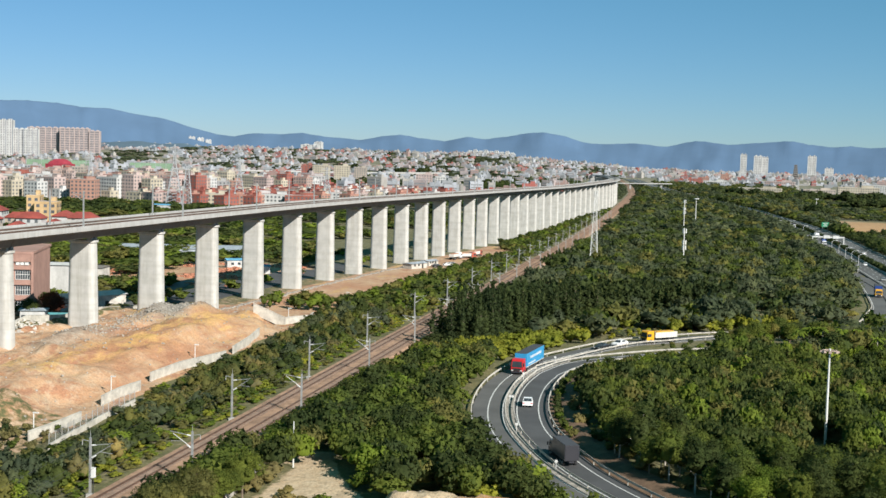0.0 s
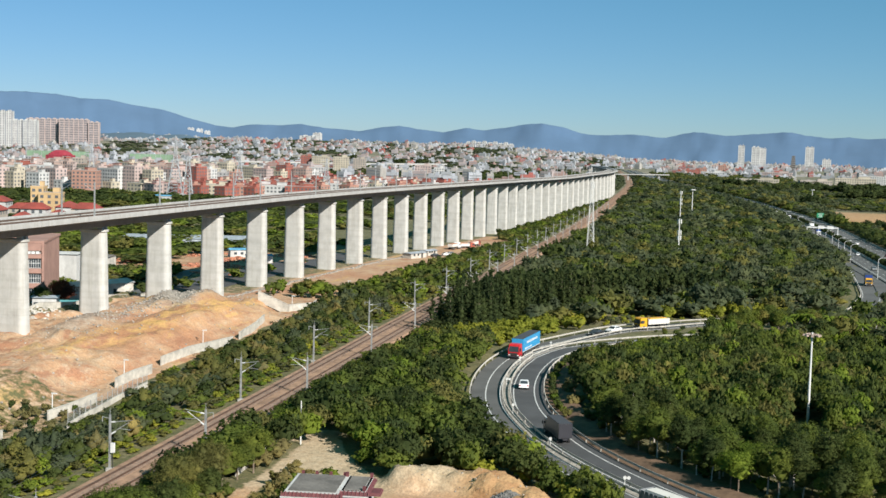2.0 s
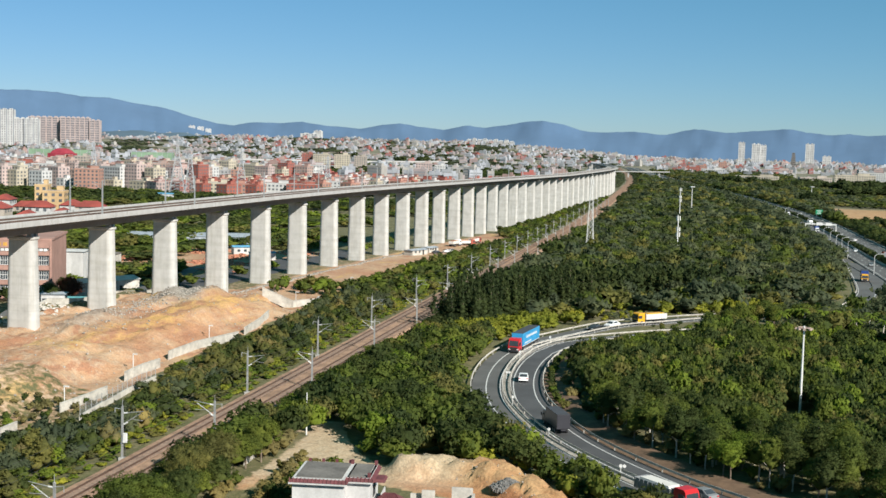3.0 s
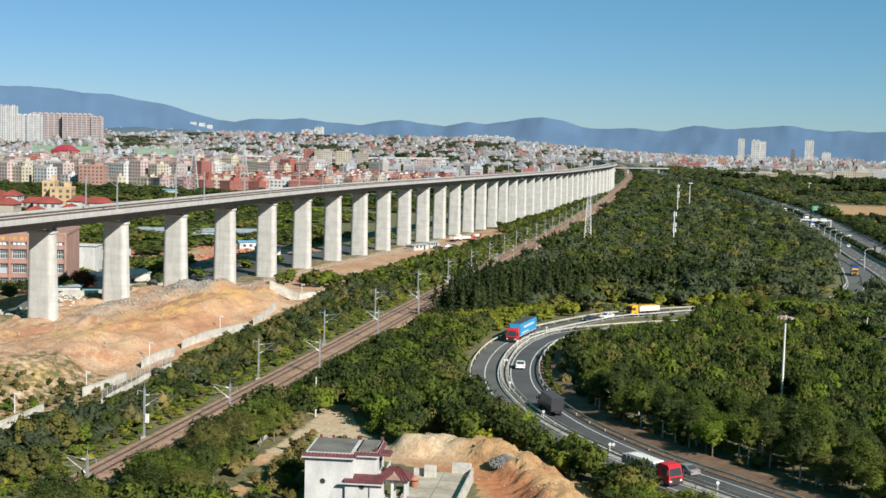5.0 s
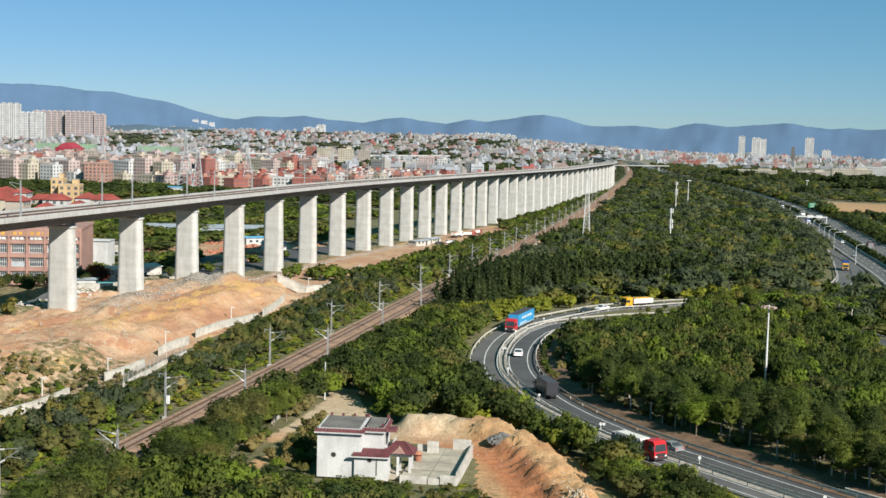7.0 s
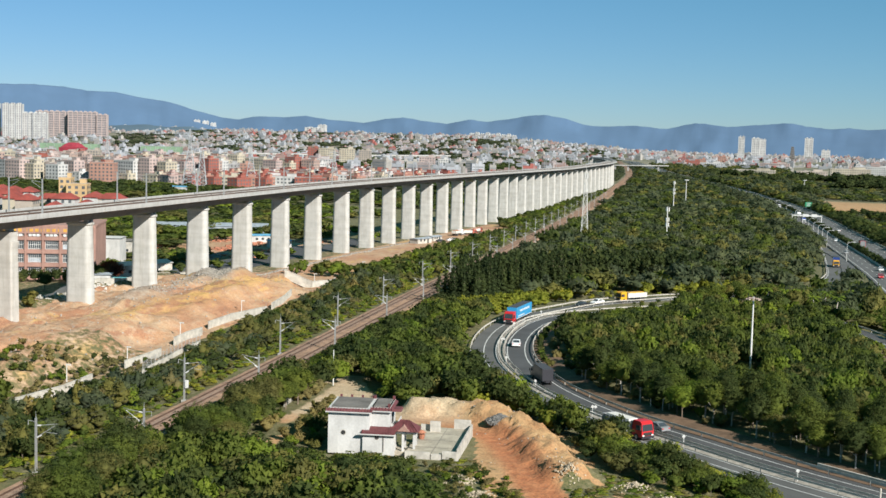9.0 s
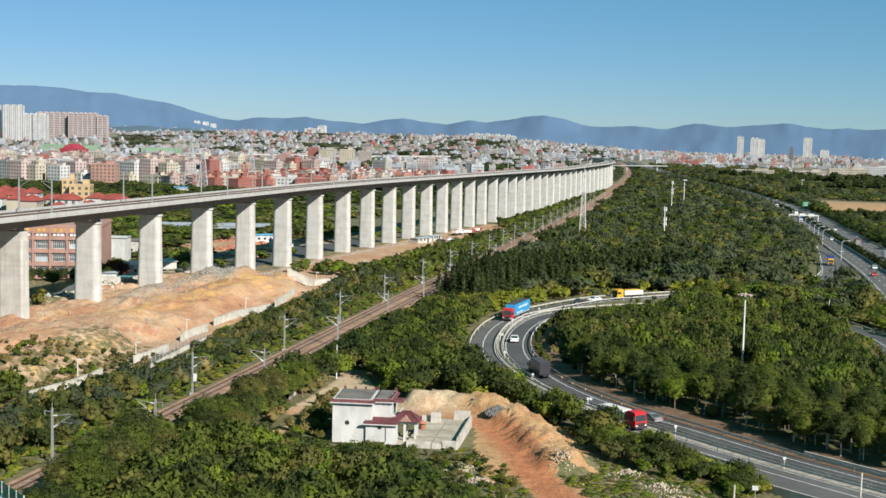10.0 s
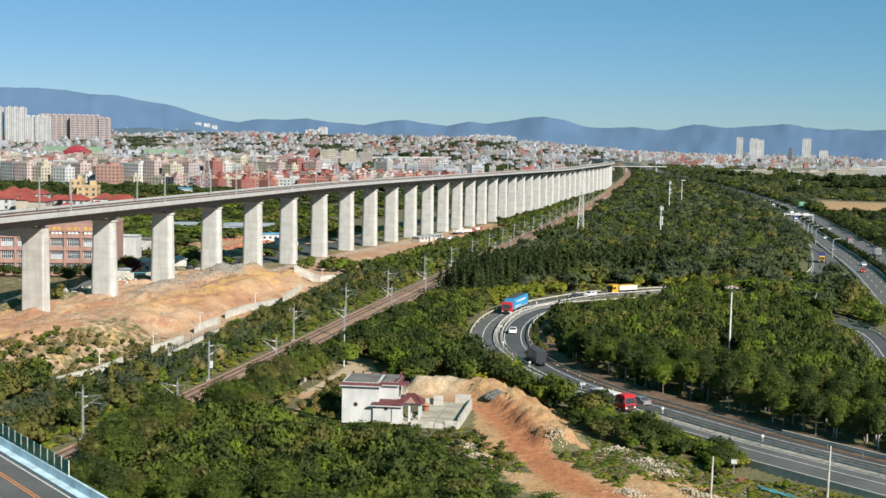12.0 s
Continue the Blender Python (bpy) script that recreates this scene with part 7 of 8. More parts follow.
# beyond the viaduct
meadow = scatter(-262, -176, 296, 560, 7, lambda x, y: noise.noise(Vector((x * 0.03, y * 0.03, 6.0))) > -0.05 and bare(x, y) < 0.5 and abs(x + 178) > 5)
woodland("meadow", "green fields and weeds beyond the piers", "leaf_olive", [(x, y, PY.uniform(0.5, 1.2), PY.uniform(7, 11)) for x, y in meadow], "bush", 60, 0.12)
under = scatter(-205, -160, 305, 560, 6.5, lambda x, y: noise.noise(Vector((x * 0.05, y * 0.04, 4.0))) > -0.12 and bare(x, y) < 0.6 and abs(x + 178) > 6)
woodland("scrub", "green scrub behind the piers", "leaf", [(x, y, PY.uniform(1.5, 4.0), PY.uniform(5, 8)) for x, y in under], "bush", 110, 0.1)
for x, y in ((-172, 281), (-175, 284), (-177.5, 288), (-180, 292), (-183, 295), (-168, 262), (-176, 262), (-182, 259), (-189, 256)):
    plant("red" if y > 275 else "broad", x, y, 0.85)
for x, y in ((-158, 214), (-160, 208), (-156.5, 200)):
    plant("bush", x, y, 1.3)
woodland("hedge", "dark trees before the factory", "leaf_deep", [(-184 - 0.93 * k, 280 - 0.37 * k, PY.uniform(4, 6), PY.uniform(4, 6)) for k in range(0, 50, 3)], "broad", 420, 0.05)
park = scatter(-300, -190, 310, 560, 11, lambda x, y: noise.noise(Vector((x * 0.02, y * 0.02, 8.0))) > -0.1 and not (-235 < x < -195 and 320 < y < 385) and not (-232 < x < -160 and 365 < y < 482) and not (-290 < x < -215 and 480 < y < 545))
woodland("woodland", "green trees and fields beyond the piers", "leaf", [(x, y, PY.uniform(4, 7), PY.uniform(8, 13)) for x, y in park], "broad", 160, 0.085)
town_green = scatter(-1700, -230, 1060, 3800, 34, lambda x, y: -34 < math.degrees(math.atan2(x - 2, y + 33)) < -6 and noise.noise(Vector((x * 0.006, y * 0.006, 5.0))) > -0.05)
woodland("woodland", "dark trees among the town buildings", "leaf_deep", [(x, y, PY.uniform(7, 13), PY.uniform(22, 40)) for x, y in town_green if y < 2100], "broad", 55, 0.14)
woodland("woodland", "low green groves in the far town", "leaf_far", [(x, y, PY.uniform(4.5, 8), PY.uniform(24, 44)) for x, y in town_green if y >= 2100], "broad", 40, 0.16)
belt = scatter(-760, -215, 850, 985, 15, lambda x, y: x > -0.72 * (y + 70))
woodland("woodland", "belt of trees before the town", "leaf_deep", [(x, y, PY.uniform(4, 7) if PY.random() < 0.85 else 10.0, PY.uniform(12, 19)) for x, y in belt], "broad", 110, 0.105)
west = scatter(-620, -200, 400, 1000, 15, lambda x, y: noise.noise(Vector((x * 0.012, y * 0.012, 2.0))) > -0.12 and x > -0.72 * (y + 70) - 20)
woodland("woodland", "green trees on the plain before the town", "leaf", [(x, y, PY.uniform(3.5, 6.5), PY.uniform(12, 19)) for x, y in west], "broad", 110, 0.105)

woodland("median_hedge", "dark clipped hedge in the motorway median", "leaf_dark", hedge, "bush", 36, 0.2)
HEDGE = [p for p in offset(INNER, 4.6) if 196 < p[1] < 262]
woodland("hedge", "low dark hedge along the inner bend", "leaf", [(x, y, 1.5, 1.9) for x, y in HEDGE[::1]], "bush", 120, 0.13)

BAG.sort(key=lambda b: math.hypot(b[1], b[2] + 30))
for name, x, y, k in BAG[:270]:
    plant_now(name, x, y, k, ground_z(x, y))
for name, leaf in (("lime", "leaf_lime"), ("bush", "leaf"), ("dry", "leaf_dry")):
    woodland("scrub", f"{LOOKS[name][4]}, growing in numbers", leaf, [(x, y, 2.8 * k, 3.9 * k) for n, x, y, k in BAG[270:] if n == name], "bush", 170, 0.08)

# ---- town ----
BR = np.random.default_rng(5)
WALLS = {
    "white": (0.60, 0.60, 0.59), "cream": (0.55, 0.49, 0.38), "pink": (0.48, 0.35, 0.30), "salmon": (0.46, 0.26, 0.20),
    "brick": (0.36, 0.12, 0.09), "beige": (0.46, 0.40, 0.34), "grey": (0.42, 0.42, 0.42), "rose": (0.52, 0.41, 0.38),
}
for k_, c_ in WALLS.items():
    M["town_" + k_] = plain("town_" + k_, tuple(0.82 * c for c in c_), 0.9, var=0.18, big=0.08, small=1.0)
M["roof_red"] = plain("roof_red", (0.27, 0.055, 0.042), 0.8, var=0.3, big=0.1, small=1.0)
M["roof_pale"] = plain("roof_pale", (0.36, 0.33, 0.31), 0.9, var=0.3, big=0.08, small=1.0)
M["far_window"] = plain("far_window", (0.10, 0.11, 0.12), 0.3, var=0.3, big=0.1, small=1.0)


def block_shapes(w, d, storeys, fh=3.2):
    """Walls with projecting floor bands, recessed-looking windows set proud, and a roof with parapet and stair head."""
    h = storeys * fh
    wall, win, roof = Shape(), Shape(), Shape()
    wall.box((0, 0, h / 2 - 1), (w, d, h + 2))
    wall.box((0, 0, h + 0.45), (w + 0.3, d + 0.3, 0.9))
    roof.box((0, 0, h + 0.93), (w - 0.5, d - 0.5, 0.1))
    wall.box((w * 0.22, d * 0.1, h + 2.2), (w * 0.3, d * 0.34, 2.7))
    roof.box((w * 0.22, d * 0.1, h + 3.65), (w * 0.34, d * 0.38, 0.25))
    for s in range(storeys):
        z = s * fh + 1.8
        for face, span in ((0, w), (1, d), (2, d)):
            n = max(2, int(span / 3.4))
            for k in range(n):
                o = (k + 0.5) / n * span - span / 2
                if face == 0:
                    win.box((o, -d / 2, z), (1.7, 0.24, 1.6))
                elif face == 1:
                    win.box((w / 2, o, z), (0.24, 1.6, 1.6))
                else:
                    win.box((-w / 2, o, z), (0.24, 1.6, 1.6))
    return wall, win, roof


TOWN = {}


def town_block(x, y, w, d, storeys, colour, roof_mat="roof_pale", rz=0.0, label=""):
    key = (w, d, storeys, colour, roof_mat)
    if key not in TOWN:
        wall, win, roof = block_shapes(w, d, storeys)
        TOWN[key] = (put_in(wall.mesh("wall"), "town_" + colour), put_in(win.mesh("glazing"), "far_window"), put_in(roof.mesh("roof"), roof_mat))
    a, b, c = TOWN[key]
    root = thing("town_building", label or f"{colour} plastered town building of {storeys} storeys", "building", "town buildings", (x, y, vale(y)), rz)
    part("wall", a, None, root)
    tagged(part("glazing", b, None, root), kind="stuff")
    part("roof", c, None, root)
    return root


SIZES = [(13, 11, 5), (15, 12, 6), (18, 12, 6), (10, 11, 3), (14, 13, 7), (22, 13, 6), (12, 10, 4), (28, 13, 6), (16, 12, 5)]
names = list(WALLS)
weights = np.array([0.16, 0.18, 0.18, 0.09, 0.05, 0.15, 0.04, 0.15])


def view_ok(x, y, a0, a1):
    an = math.degrees(math.atan2(x - 2, y + 33))
    return a0 < an < a1


cells = []
for y in np.arange(1010, 1480, 27):
    for x in np.arange(-1150, -215, 22):
        if view_ok(x, y, -34, -7) and x < -420 + (y - 985) * 0.28 and noise.noise(Vector((x * 0.009, y * 0.009, 3.0))) > -0.28:
            cells.append((x + BR.uniform(-6, 6), y + BR.uniform(-6, 6)))
cells.sort(key=lambda c: c[1] + BR.uniform(0, 60))
for x, y in cells[:285]:
    w, d, s = SIZES[int(BR.integers(len(SIZES)))]
    low_red = x > -560 + (y - 985) * 0.2
    town_block(float(x), float(y), w, d, min(s, 3) if low_red else s, str(BR.choice(["salmon", "brick", "white", "cream", "rose"], p=[0.2, 0.34, 0.2, 0.16, 0.1])) if low_red else names[int(BR.choice(8, p=weights))], "roof_red" if BR.random() < (0.75 if low_red else 0.18) else "roof_pale", float(BR.choice([-20, -15, 10, 70])))
rest = cells[285:]

far_town = {k: Shape() for k in ("white", "pink", "cream", "brick", "grey", "salmon")}
far_glass = Shape()


def far_block(x, y, w, d, h, rz, colour):
    z = vale(y) + rise(x, y)
    far_town[colour].box((x, y, z + h / 2 - 1), (w, d, h + 2), rz)
    far_town[colour].box((x + w * 0.2, y, z + h + 1.4), (w * 0.3, d * 0.4, 2.8), rz)
    for s in range(int(h / 3.3)):
        far_glass.box((x, y, z + 2 + s * 3.3), (w * 0.86, d + 0.3, 1.3), rz)


for x, y in rest:
    far_block(float(x), float(y), BR.uniform(9, 20), BR.uniform(9, 13), float(BR.choice([9, 13, 16, 19, 22])), BR.uniform(-0.4, 0.4), str(BR.choice(["white", "pink", "cream", "brick", "grey", "salmon"], p=[0.33, 0.2, 0.2, 0.06, 0.1, 0.11])))
for y in np.arange(1480, 3900, 32):
    for x in np.arange(-2750, 560, 26):
        if not view_ok(x, y, -35, 8.5) or BR.random() < (0.34 if y < 2100 else 0.46 if y < 2900 else 0.4) or near_line(x, y, HW) < 60:
            continue
        if noise.noise(Vector((x * 0.004, y * 0.004, 1.0))) < -0.22:
            continue
        if x > rail_x(y) - 40 and y < 2150:
            continue
        if -660 < x < -560 and 1735 < y < 1900 or -720 < x < -380 and 1640 < y < 1735:
            continue
        if -740 < x < -330 and 1440 < y < 1760:
            if BR.random() < 0.75:
                far_block(x + BR.uniform(-14, 14), y + BR.uniform(-14, 14), BR.uniform(9, 18), BR.uniform(8, 12), float(BR.choice([4, 6, 8])), BR.uniform(-0.4, 0.4), str(BR.choice(["brick", "salmon", "white"], p=[0.5, 0.35, 0.15])))
            continue
        if abs(x - via_x(y)) < 30 and y < 2300:
            continue
        far_block(x + BR.uniform(-14, 14), y + BR.uniform(-14, 14), BR.uniform(7, 19), BR.uniform(7, 12), float(BR.choice([6, 9, 12, 15, 19], p=[0.25, 0.3, 0.22, 0.15, 0.08])) * (0.85 if y < 2100 else 0.6), BR.uniform(-0.4, 0.4), str(BR.choice(["white", "pink", "cream", "brick", "grey", "salmon"], p=[0.32, 0.2, 0.18, 0.06, 0.14, 0.1])))
# far walls greyed and blued, glass paled: distance haze put into colour
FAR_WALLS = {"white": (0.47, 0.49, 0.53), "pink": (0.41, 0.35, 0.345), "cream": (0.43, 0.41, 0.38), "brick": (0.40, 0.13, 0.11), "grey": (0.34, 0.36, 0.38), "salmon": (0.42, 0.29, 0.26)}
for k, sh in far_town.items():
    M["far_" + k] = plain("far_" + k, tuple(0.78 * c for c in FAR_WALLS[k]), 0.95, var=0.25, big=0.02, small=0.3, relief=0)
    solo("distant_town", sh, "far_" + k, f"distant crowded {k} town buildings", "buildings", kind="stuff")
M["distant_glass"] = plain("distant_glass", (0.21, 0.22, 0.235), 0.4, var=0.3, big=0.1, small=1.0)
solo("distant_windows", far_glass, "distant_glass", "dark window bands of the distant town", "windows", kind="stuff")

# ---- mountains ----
# distance haze is put into the base colours of mountains and hills
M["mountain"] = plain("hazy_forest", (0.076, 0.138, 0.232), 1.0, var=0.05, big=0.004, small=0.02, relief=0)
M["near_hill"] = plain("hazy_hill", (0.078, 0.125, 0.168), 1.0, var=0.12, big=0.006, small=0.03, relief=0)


def ridge(name, label, mat, far, knots, rough, seed):
    """A range of hills on an arc: bearing in degrees from +y to the right, and the height of the crest."""
    b = np.linspace(-46, 20, 331)
    base = np.interp(b, [k[0] for k in knots], [k[1] for k in knots])
    rows = []
    for j, (dr, kz) in enumerate(((-420, -0.15), (-300, 0.22), (-180, 0.5), (-80, 0.8), (-5, 0.985), (0, 1.0), (160, 0.2))):
        row = []
        for i, a in enumerate(b):
            f = noise.fractal(Vector((a * 0.5, min(j, 4) * 0.7, seed)), 0.9, 2.0, 6)
            f2 = noise.fractal(Vector((a * 3.1, min(j, 4) * 1.7, seed + 5)), 0.8, 2.0, 4)
            h = base[i] * kz * (1 + (rough if j > 3 else rough * 1.5) * f) + (1.6 if j > 3 else 2.4) * f2
            r = far + dr + 60 * f
            row.append((r * math.sin(radians(a)), r * math.cos(radians(a)), h))
        rows.append(row)
    n = len(b)
    me = Shape().add([p for r in rows for p in r], [(j * n + i, j * n + i + 1, (j + 1) * n + i + 1, (j + 1) * n + i) for j in range(6) for i in range(n - 1)]).mesh(name, True)
    solo(name, put_in(me, mat), None, label, "mountains", kind="structure")


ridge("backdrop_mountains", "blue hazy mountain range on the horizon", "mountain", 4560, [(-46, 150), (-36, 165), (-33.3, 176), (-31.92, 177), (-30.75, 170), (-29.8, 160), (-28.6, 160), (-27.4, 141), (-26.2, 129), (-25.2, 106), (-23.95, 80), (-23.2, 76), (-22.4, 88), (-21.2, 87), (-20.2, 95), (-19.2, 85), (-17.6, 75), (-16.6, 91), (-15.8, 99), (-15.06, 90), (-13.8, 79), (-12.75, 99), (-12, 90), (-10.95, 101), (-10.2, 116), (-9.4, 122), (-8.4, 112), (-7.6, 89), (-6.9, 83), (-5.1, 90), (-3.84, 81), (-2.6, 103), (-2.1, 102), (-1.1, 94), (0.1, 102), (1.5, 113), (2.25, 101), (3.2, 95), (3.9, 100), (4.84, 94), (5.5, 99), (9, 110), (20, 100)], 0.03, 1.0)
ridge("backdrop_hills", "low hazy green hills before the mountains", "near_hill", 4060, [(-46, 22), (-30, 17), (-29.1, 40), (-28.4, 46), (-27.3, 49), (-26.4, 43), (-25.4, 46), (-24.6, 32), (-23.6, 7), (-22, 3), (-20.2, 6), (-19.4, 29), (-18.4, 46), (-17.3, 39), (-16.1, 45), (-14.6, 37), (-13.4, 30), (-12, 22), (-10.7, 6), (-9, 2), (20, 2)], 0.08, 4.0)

# ---- landmarks of the town ----
def villa(x, y, w, d, storeys, rz, colour):
    """A house with a hipped red roof."""
    h = storeys * 3.2
    root = thing("villa", f"{colour} villa with a red hipped roof", "house", "red-roofed villas", (x, y, vale(y) - 0.3), rz)
    part("wall", Shape().box((0, 0, h / 2), (w, d, h)), "town_" + colour, root)
    e = 0.8
    part("roof", Shape().add([(-w / 2 - e, -d / 2 - e, h), (w / 2 + e, -d / 2 - e, h), (w / 2 + e, d / 2 + e, h), (-w / 2 - e, d / 2 + e, h), (-w / 4, 0, h + 3.2), (w / 4, 0, h + 3.2)], [(3, 2, 1, 0), (0, 1, 5, 4), (1, 2, 5), (2, 3, 4, 5), (3, 0, 4)]), "roof_red", root)
    for s in range(storeys):
        for k in range(3):
            part("window", Shape().box(((k - 1) * w * 0.3, -d / 2 - 0.05, s * 3.2 + 1.8), (1.5, 0.2, 1.5)), "far_window", root)


VR = random.Random(3)
for i in range(27):
    u = i % 9
    if u in (2, 3) and i > 8:
        continue
    villa(-352 - u * 17 - VR.uniform(-3, 3), 545 + u * 9 + (i // 9) * 36 + VR.uniform(-6, 6), VR.uniform(11, 15), VR.uniform(9, 11), VR.choice([2, 3]), VR.choice([15, 20, 105]), VR.choice(["cream", "white", "beige"]))
WALLS["amber"] = (0.52, 0.36, 0.19)
M["town_amber"] = plain("town_amber", WALLS["amber"], 0.9, var=0.18, big=0.08, small=1.0)
town_block(-384, 628, 12, 11, 5, "amber", "roof_pale", 18, "orange-cream apartment house with stepped terraces behind the viaduct")
town_block(-393, 630, 7, 10, 6, "amber", "roof_pale", 18, "orange-cream stair tower behind the viaduct")
shed(-450, 900, 12, 8, 6, 10, "wall_white", "blue_roof", "white building with a blue roof before the town", 0.8)


def tower_block(x, y, w, d, storeys, colour, label, rz, slots=3, trim="white", lift=0.0):
    """A tall housing block with shallow bays, balcony bands and window columns."""
    h = storeys * 3.0
    root = thing("tower_block", label, "tower block", "tower blocks", (x, y, vale(y) + rise(x, y) + lift), rz)
    part("wall", Shape().box((0, 0, h / 2 - 1), (w, d, h + 2)), "town_" + colour, root)
    for k in range(slots + 1):
        part("bay", Shape().box((-w / 2 + k * w / slots, -d / 2, h / 2 - 1), (w / slots * 0.14, 0.45, h + 2.6)), "town_" + trim, root)
    win = Shape()
    for s in range(0, storeys, 2):
        for k in range(slots):
            for q in (-0.27, 0.0, 0.27) if colour != "white" else (-0.2, 0.2):
                win.box((-w / 2 + (k + 0.5 + q) * w / slots, -d / 2, s * 3.0 + 2.6), (w / slots * (0.2 if colour != "white" else 0.15), 0.5, 3.8))
    tagged(part("glazing", win, "block_glass", root), kind="stuff")
    for k in range(slots):
        part("roof_house", Shape().box((-w / 2 + (k + 0.5) * w / slots, 0, h + 1.2), (w / slots * 0.4, d * 0.5, 2.4)), "town_" + colour, root)


M["crimson"] = plain("crimson_cladding", (0.30, 0.03, 0.05), 0.8, var=0.25, big=0.1, small=0.6)
M["block_glass"] = plain("block_glass", (0.15, 0.145, 0.16), 0.4, var=0.2, big=0.1, small=1.0)
M["town_slate"] = plain("town_slate", (0.20, 0.21, 0.235), 0.8, var=0.15, big=0.05, small=0.6)
M["town_mauve"] = plain("town_mauve", (0.40, 0.335, 0.32), 0.9, var=0.12, big=0.05, small=0.6)
for x, y, w, st, col, n, tr in ((-1842, 2745, 40, 31, "white", 3, "slate"), (-1785, 2750, 48, 31, "white", 3, "slate"), (-1752, 2765, 26, 24, "white", 2, "slate"), (-1722, 2770, 34, 24, "white", 3, "slate"), (-1790, 2950, 92, 26, "mauve", 6, "rose"), (-1708, 2952, 74, 26, "mauve", 6, "rose"), (-1656, 2960, 26, 24, "mauve", 2, "rose")):
    tower_block(x, y, w, 18, st, col, f"tall {'white' if col == 'white' else 'pinkish-brown'} housing tower at the edge of town", 14, n, tr, -rise(x, y))
for x, y, w, h in ((-1866, 3990, 20, 11), (-1838, 4000, 20, 10), (-1812, 4005, 18, 8)):
    tower_block(x, y, w, 14, h, "white", "distant white housing tower below the mountains", 20, 2)
for x, y, w, h, c in ((-30, 3320, 15, 19, "white"), (6, 3330, 20, 18, "white"), (24, 3340, 14, 17, "white"), (138, 3330, 20, 19, "white"), (182, 3360, 20, 9, "white"), (-1405, 3900, 60, 6, "white"), (-1380, 3905, 24, 9, "white"), *[(-870 + 17 * k, 3880, 12, 4 + k % 2, "white") for k in range(9)], *[(-470 + 62 * k, 3860, 50, 2, "white") for k in range(4)]):
    tower_block(x, y, w, 18, h, c, f"distant {c} tower block beyond the motorway", 0, 2)
root = thing("pagoda_tower", "distant dark tiered pagoda tower", "tower", "", (92, 3100, vale(3100)))
for k in range(7):
    part("tier", Shape().box((0, 0, 3 + k * 5), (13 - k * 1.1, 13 - k * 1.1, 3.4)), "roof_grey", root)
    part("tier_roof", Shape().box((0, 0, 5.2 + k * 5), (16 - k * 1.2, 16 - k * 1.2, 1.2), 0, 0.75), "roof_grey", root)
for x, y, w, d, st, c in ((5, 1915, 62, 18, 3, "cream"), (88, 1930, 46, 18, 3, "beige"), (150, 2010, 60, 20, 4, "cream"), (205, 2190, 70, 18, 4, "white"), (-70, 2280, 40, 16, 3, "white"), (40, 2250, 50, 16, 4, "rose")):
    town_block(x, y, w, d, st, c, "roof_pale", float(VR.choice([-6, 0, 8])), f"long low {c} factory building beyond the motorway")
red = thing("hall", "dark red domed hall in the town", "hall", "", (-981, 1650, vale(1650)))
part("wall", Shape().box((0, 0, 9), (34, 24, 20)), "crimson", red)
part("roof", Shape().ring([loop_section(16, 11, 4, 18.9), loop_section(12, 9, 4, 23), loop_section(6, 5, 3, 26)]), "crimson", red)
M["netting"] = plain("netting", (0.20, 0.30, 0.20), 0.9, var=0.2, big=0.05, small=0.5)
for x, y, w, h in ((-887, 1750, 62, 22), (-1053, 1765, 92, 22)):
    net = thing("netted_building", "building wrapped in green safety netting", "building", "", (x, y, vale(y)), 15)
    part("netting", Shape().box((0, 0, h / 2), (w, 16, h)), "netting", net)
    for k in range(9):
        part("scaffold_pole", Shape().box((-w / 2 + k * w / 8, -8.2, h / 2 + 1), (0.4, 0.3, h + 2)), "steel", net)
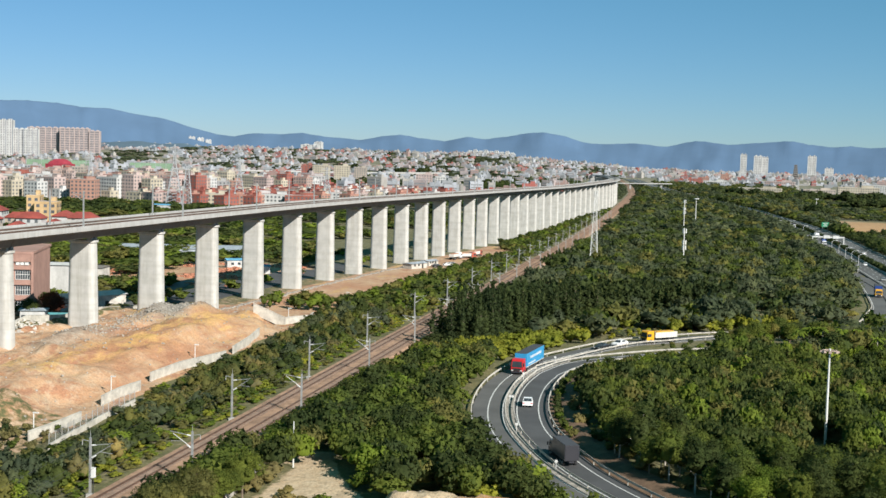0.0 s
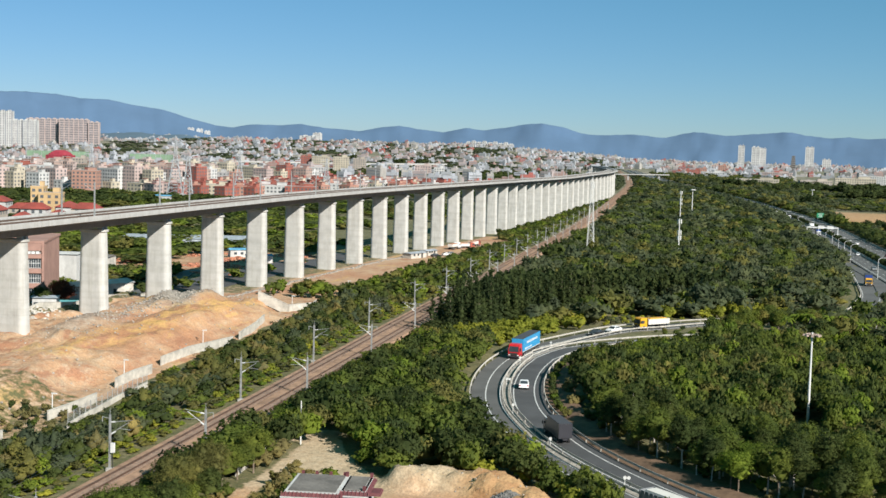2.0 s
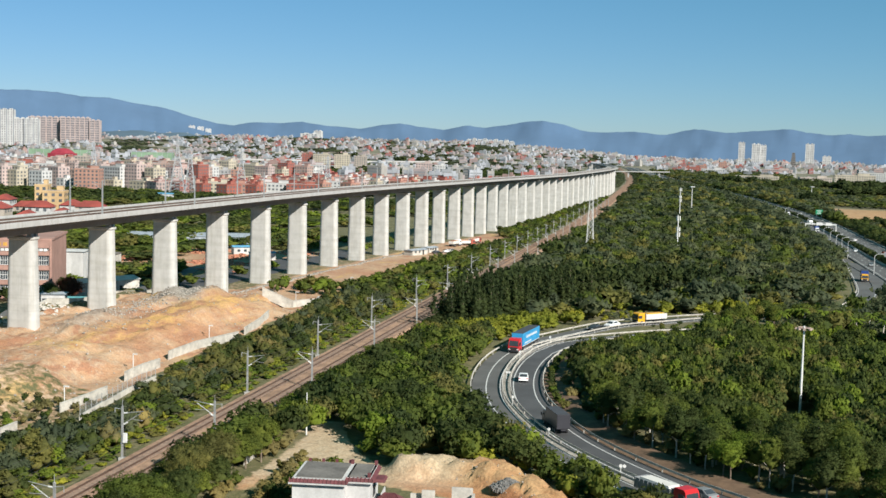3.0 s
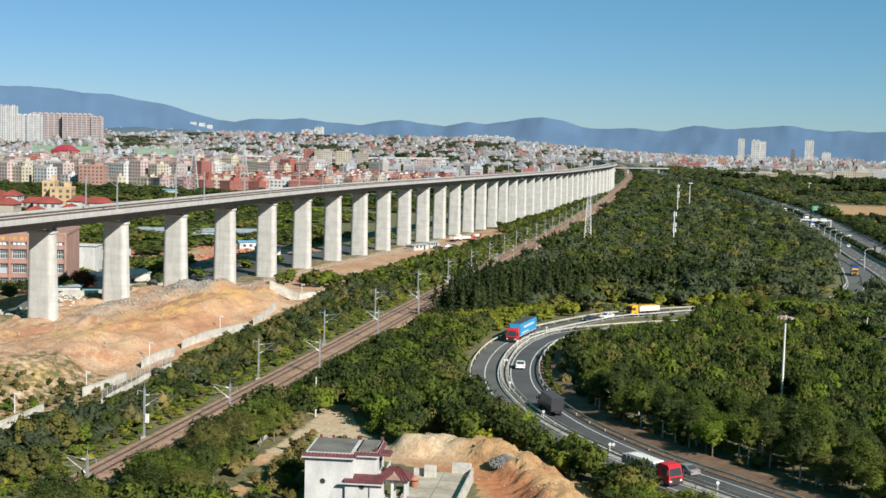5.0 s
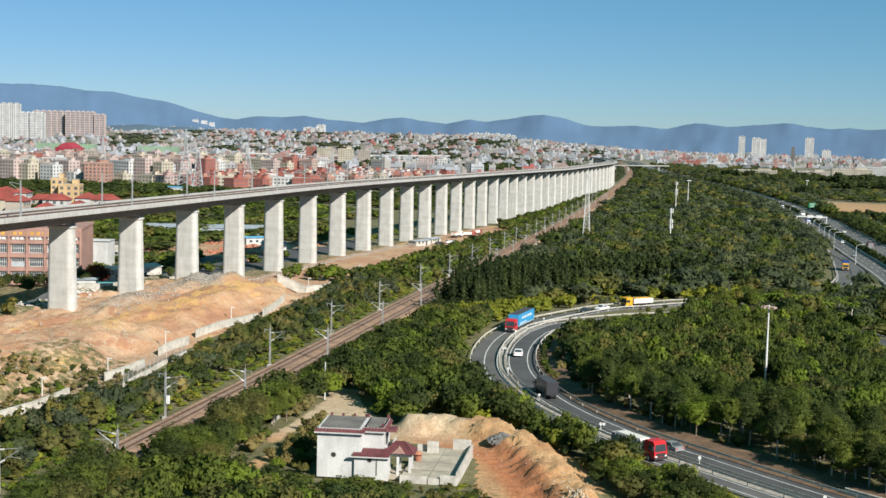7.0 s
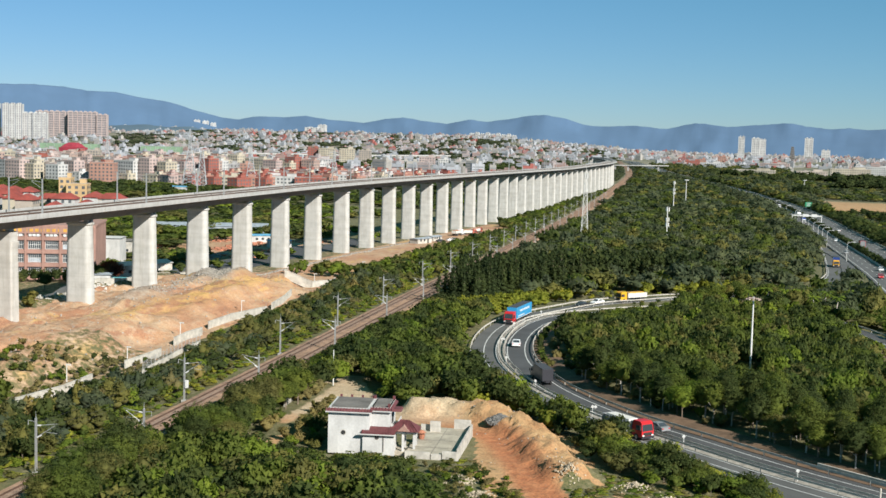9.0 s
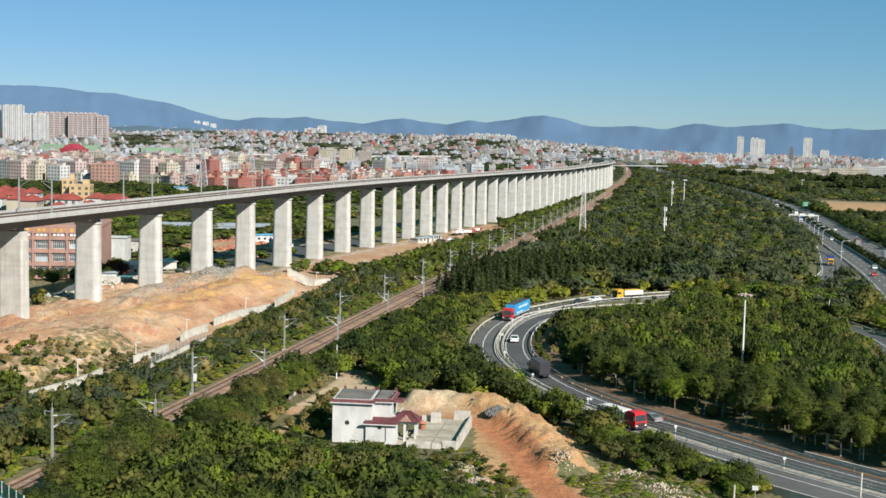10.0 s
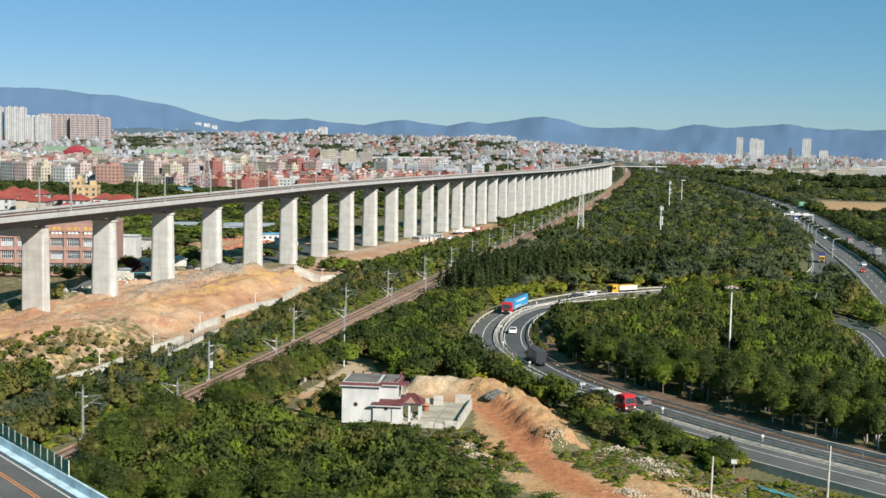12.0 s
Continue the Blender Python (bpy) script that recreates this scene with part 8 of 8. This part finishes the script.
# the flyover beyond the end of the viaduct
fly = thing("flyover", "distant pale concrete flyover with piers", "bridge", "", (-120, 1950, vale(1950)))
part("deck", Shape().sweep([(-100, 20, 8), (-50, 32, 8.6), (-10, 58, 9)], [(-4, 0.6), (4, 0.6), (4, 1.8), (-4, 1.8)]), "girder", fly)
for x, y in ((-90, 22), (-70, 27), (-48, 33), (-24, 49)):
    part("pier", Shape().box((x, y, 4), (2.4, 2.4, 9.6)), "girder", fly)
# a long pale elevated road across the middle of the town
run = [(-960, 1830, 9), (-777, 1975, 9), (-645, 2105, 9), (-560, 2290, 9)]
road_up = thing("elevated_road", "long pale elevated road across the town", "bridge", "", (0, 0, vale(2000)))
part("deck", Shape().sweep(run, [(-5, 0), (5, 0), (5, 2.4), (-5, 2.4)]), "girder", road_up)
for (x0, y0, _), (x1, y1, _) in zip(run[:-1], run[1:]):
    for k in range(5):
        part("pier", Shape().box((x0 + (x1 - x0) * (k + 0.5) / 5, y0 + (y1 - y0) * (k + 0.5) / 5, 4), (2.2, 2.2, 9.6)), "girder", road_up)
for x, y, w, st, c in ((-622, 1765, 24, 8, "cream"), (-599, 1792, 22, 8, "cream"), (-592, 1862, 18, 7, "beige"), (-646, 1772, 16, 8, "brick"), (-446, 1690, 22, 6, "rose"), (-430, 1720, 14, 5, "white")):
    town_block(x, y, w, 13, st, c, "roof_pale", 8.0, f"{c} slab of flats in the middle of the town")
for x, y, w, st in ((-122, 2385, 16, 3), (-106, 2400, 20, 3), (-92, 2415, 14, 4), (-60, 2600, 16, 5), (-140, 2420, 18, 2), (-30, 2660, 18, 3)):
    town_block(x, y, w, 12, st, "salmon" if st > 3 else "brick", "roof_red", 0.0, "red-walled low building beyond the railway")
dark_spots = [(x + VR.uniform(-k, k), y + VR.uniform(-14, 14), VR.uniform(h * 0.8, h * 1.15), VR.uniform(17, 25)) for x, y, k, n, h in ((-691, 2295, 12, 3, 17), (-668, 2335, 12, 3, 18), (-652, 2460, 16, 4, 17), (-888, 2455, 20, 4, 15), (-870, 2620, 26, 5, 15), (-45, 1810, 14, 3, 15), (-10, 1790, 16, 4, 17), (74, 1735, 15, 4, 16), (90, 1740, 10, 3, 17), (120, 1726, 12, 3, 18), (140, 1735, 14, 4, 17), (165, 1738, 16, 5, 18), (195, 1740, 16, 4, 17)) for _ in range(n)]
woodland("woodland", "tall dark clumps of trees about the town", "leaf_dark", dark_spots, "broad", 160, 0.095)
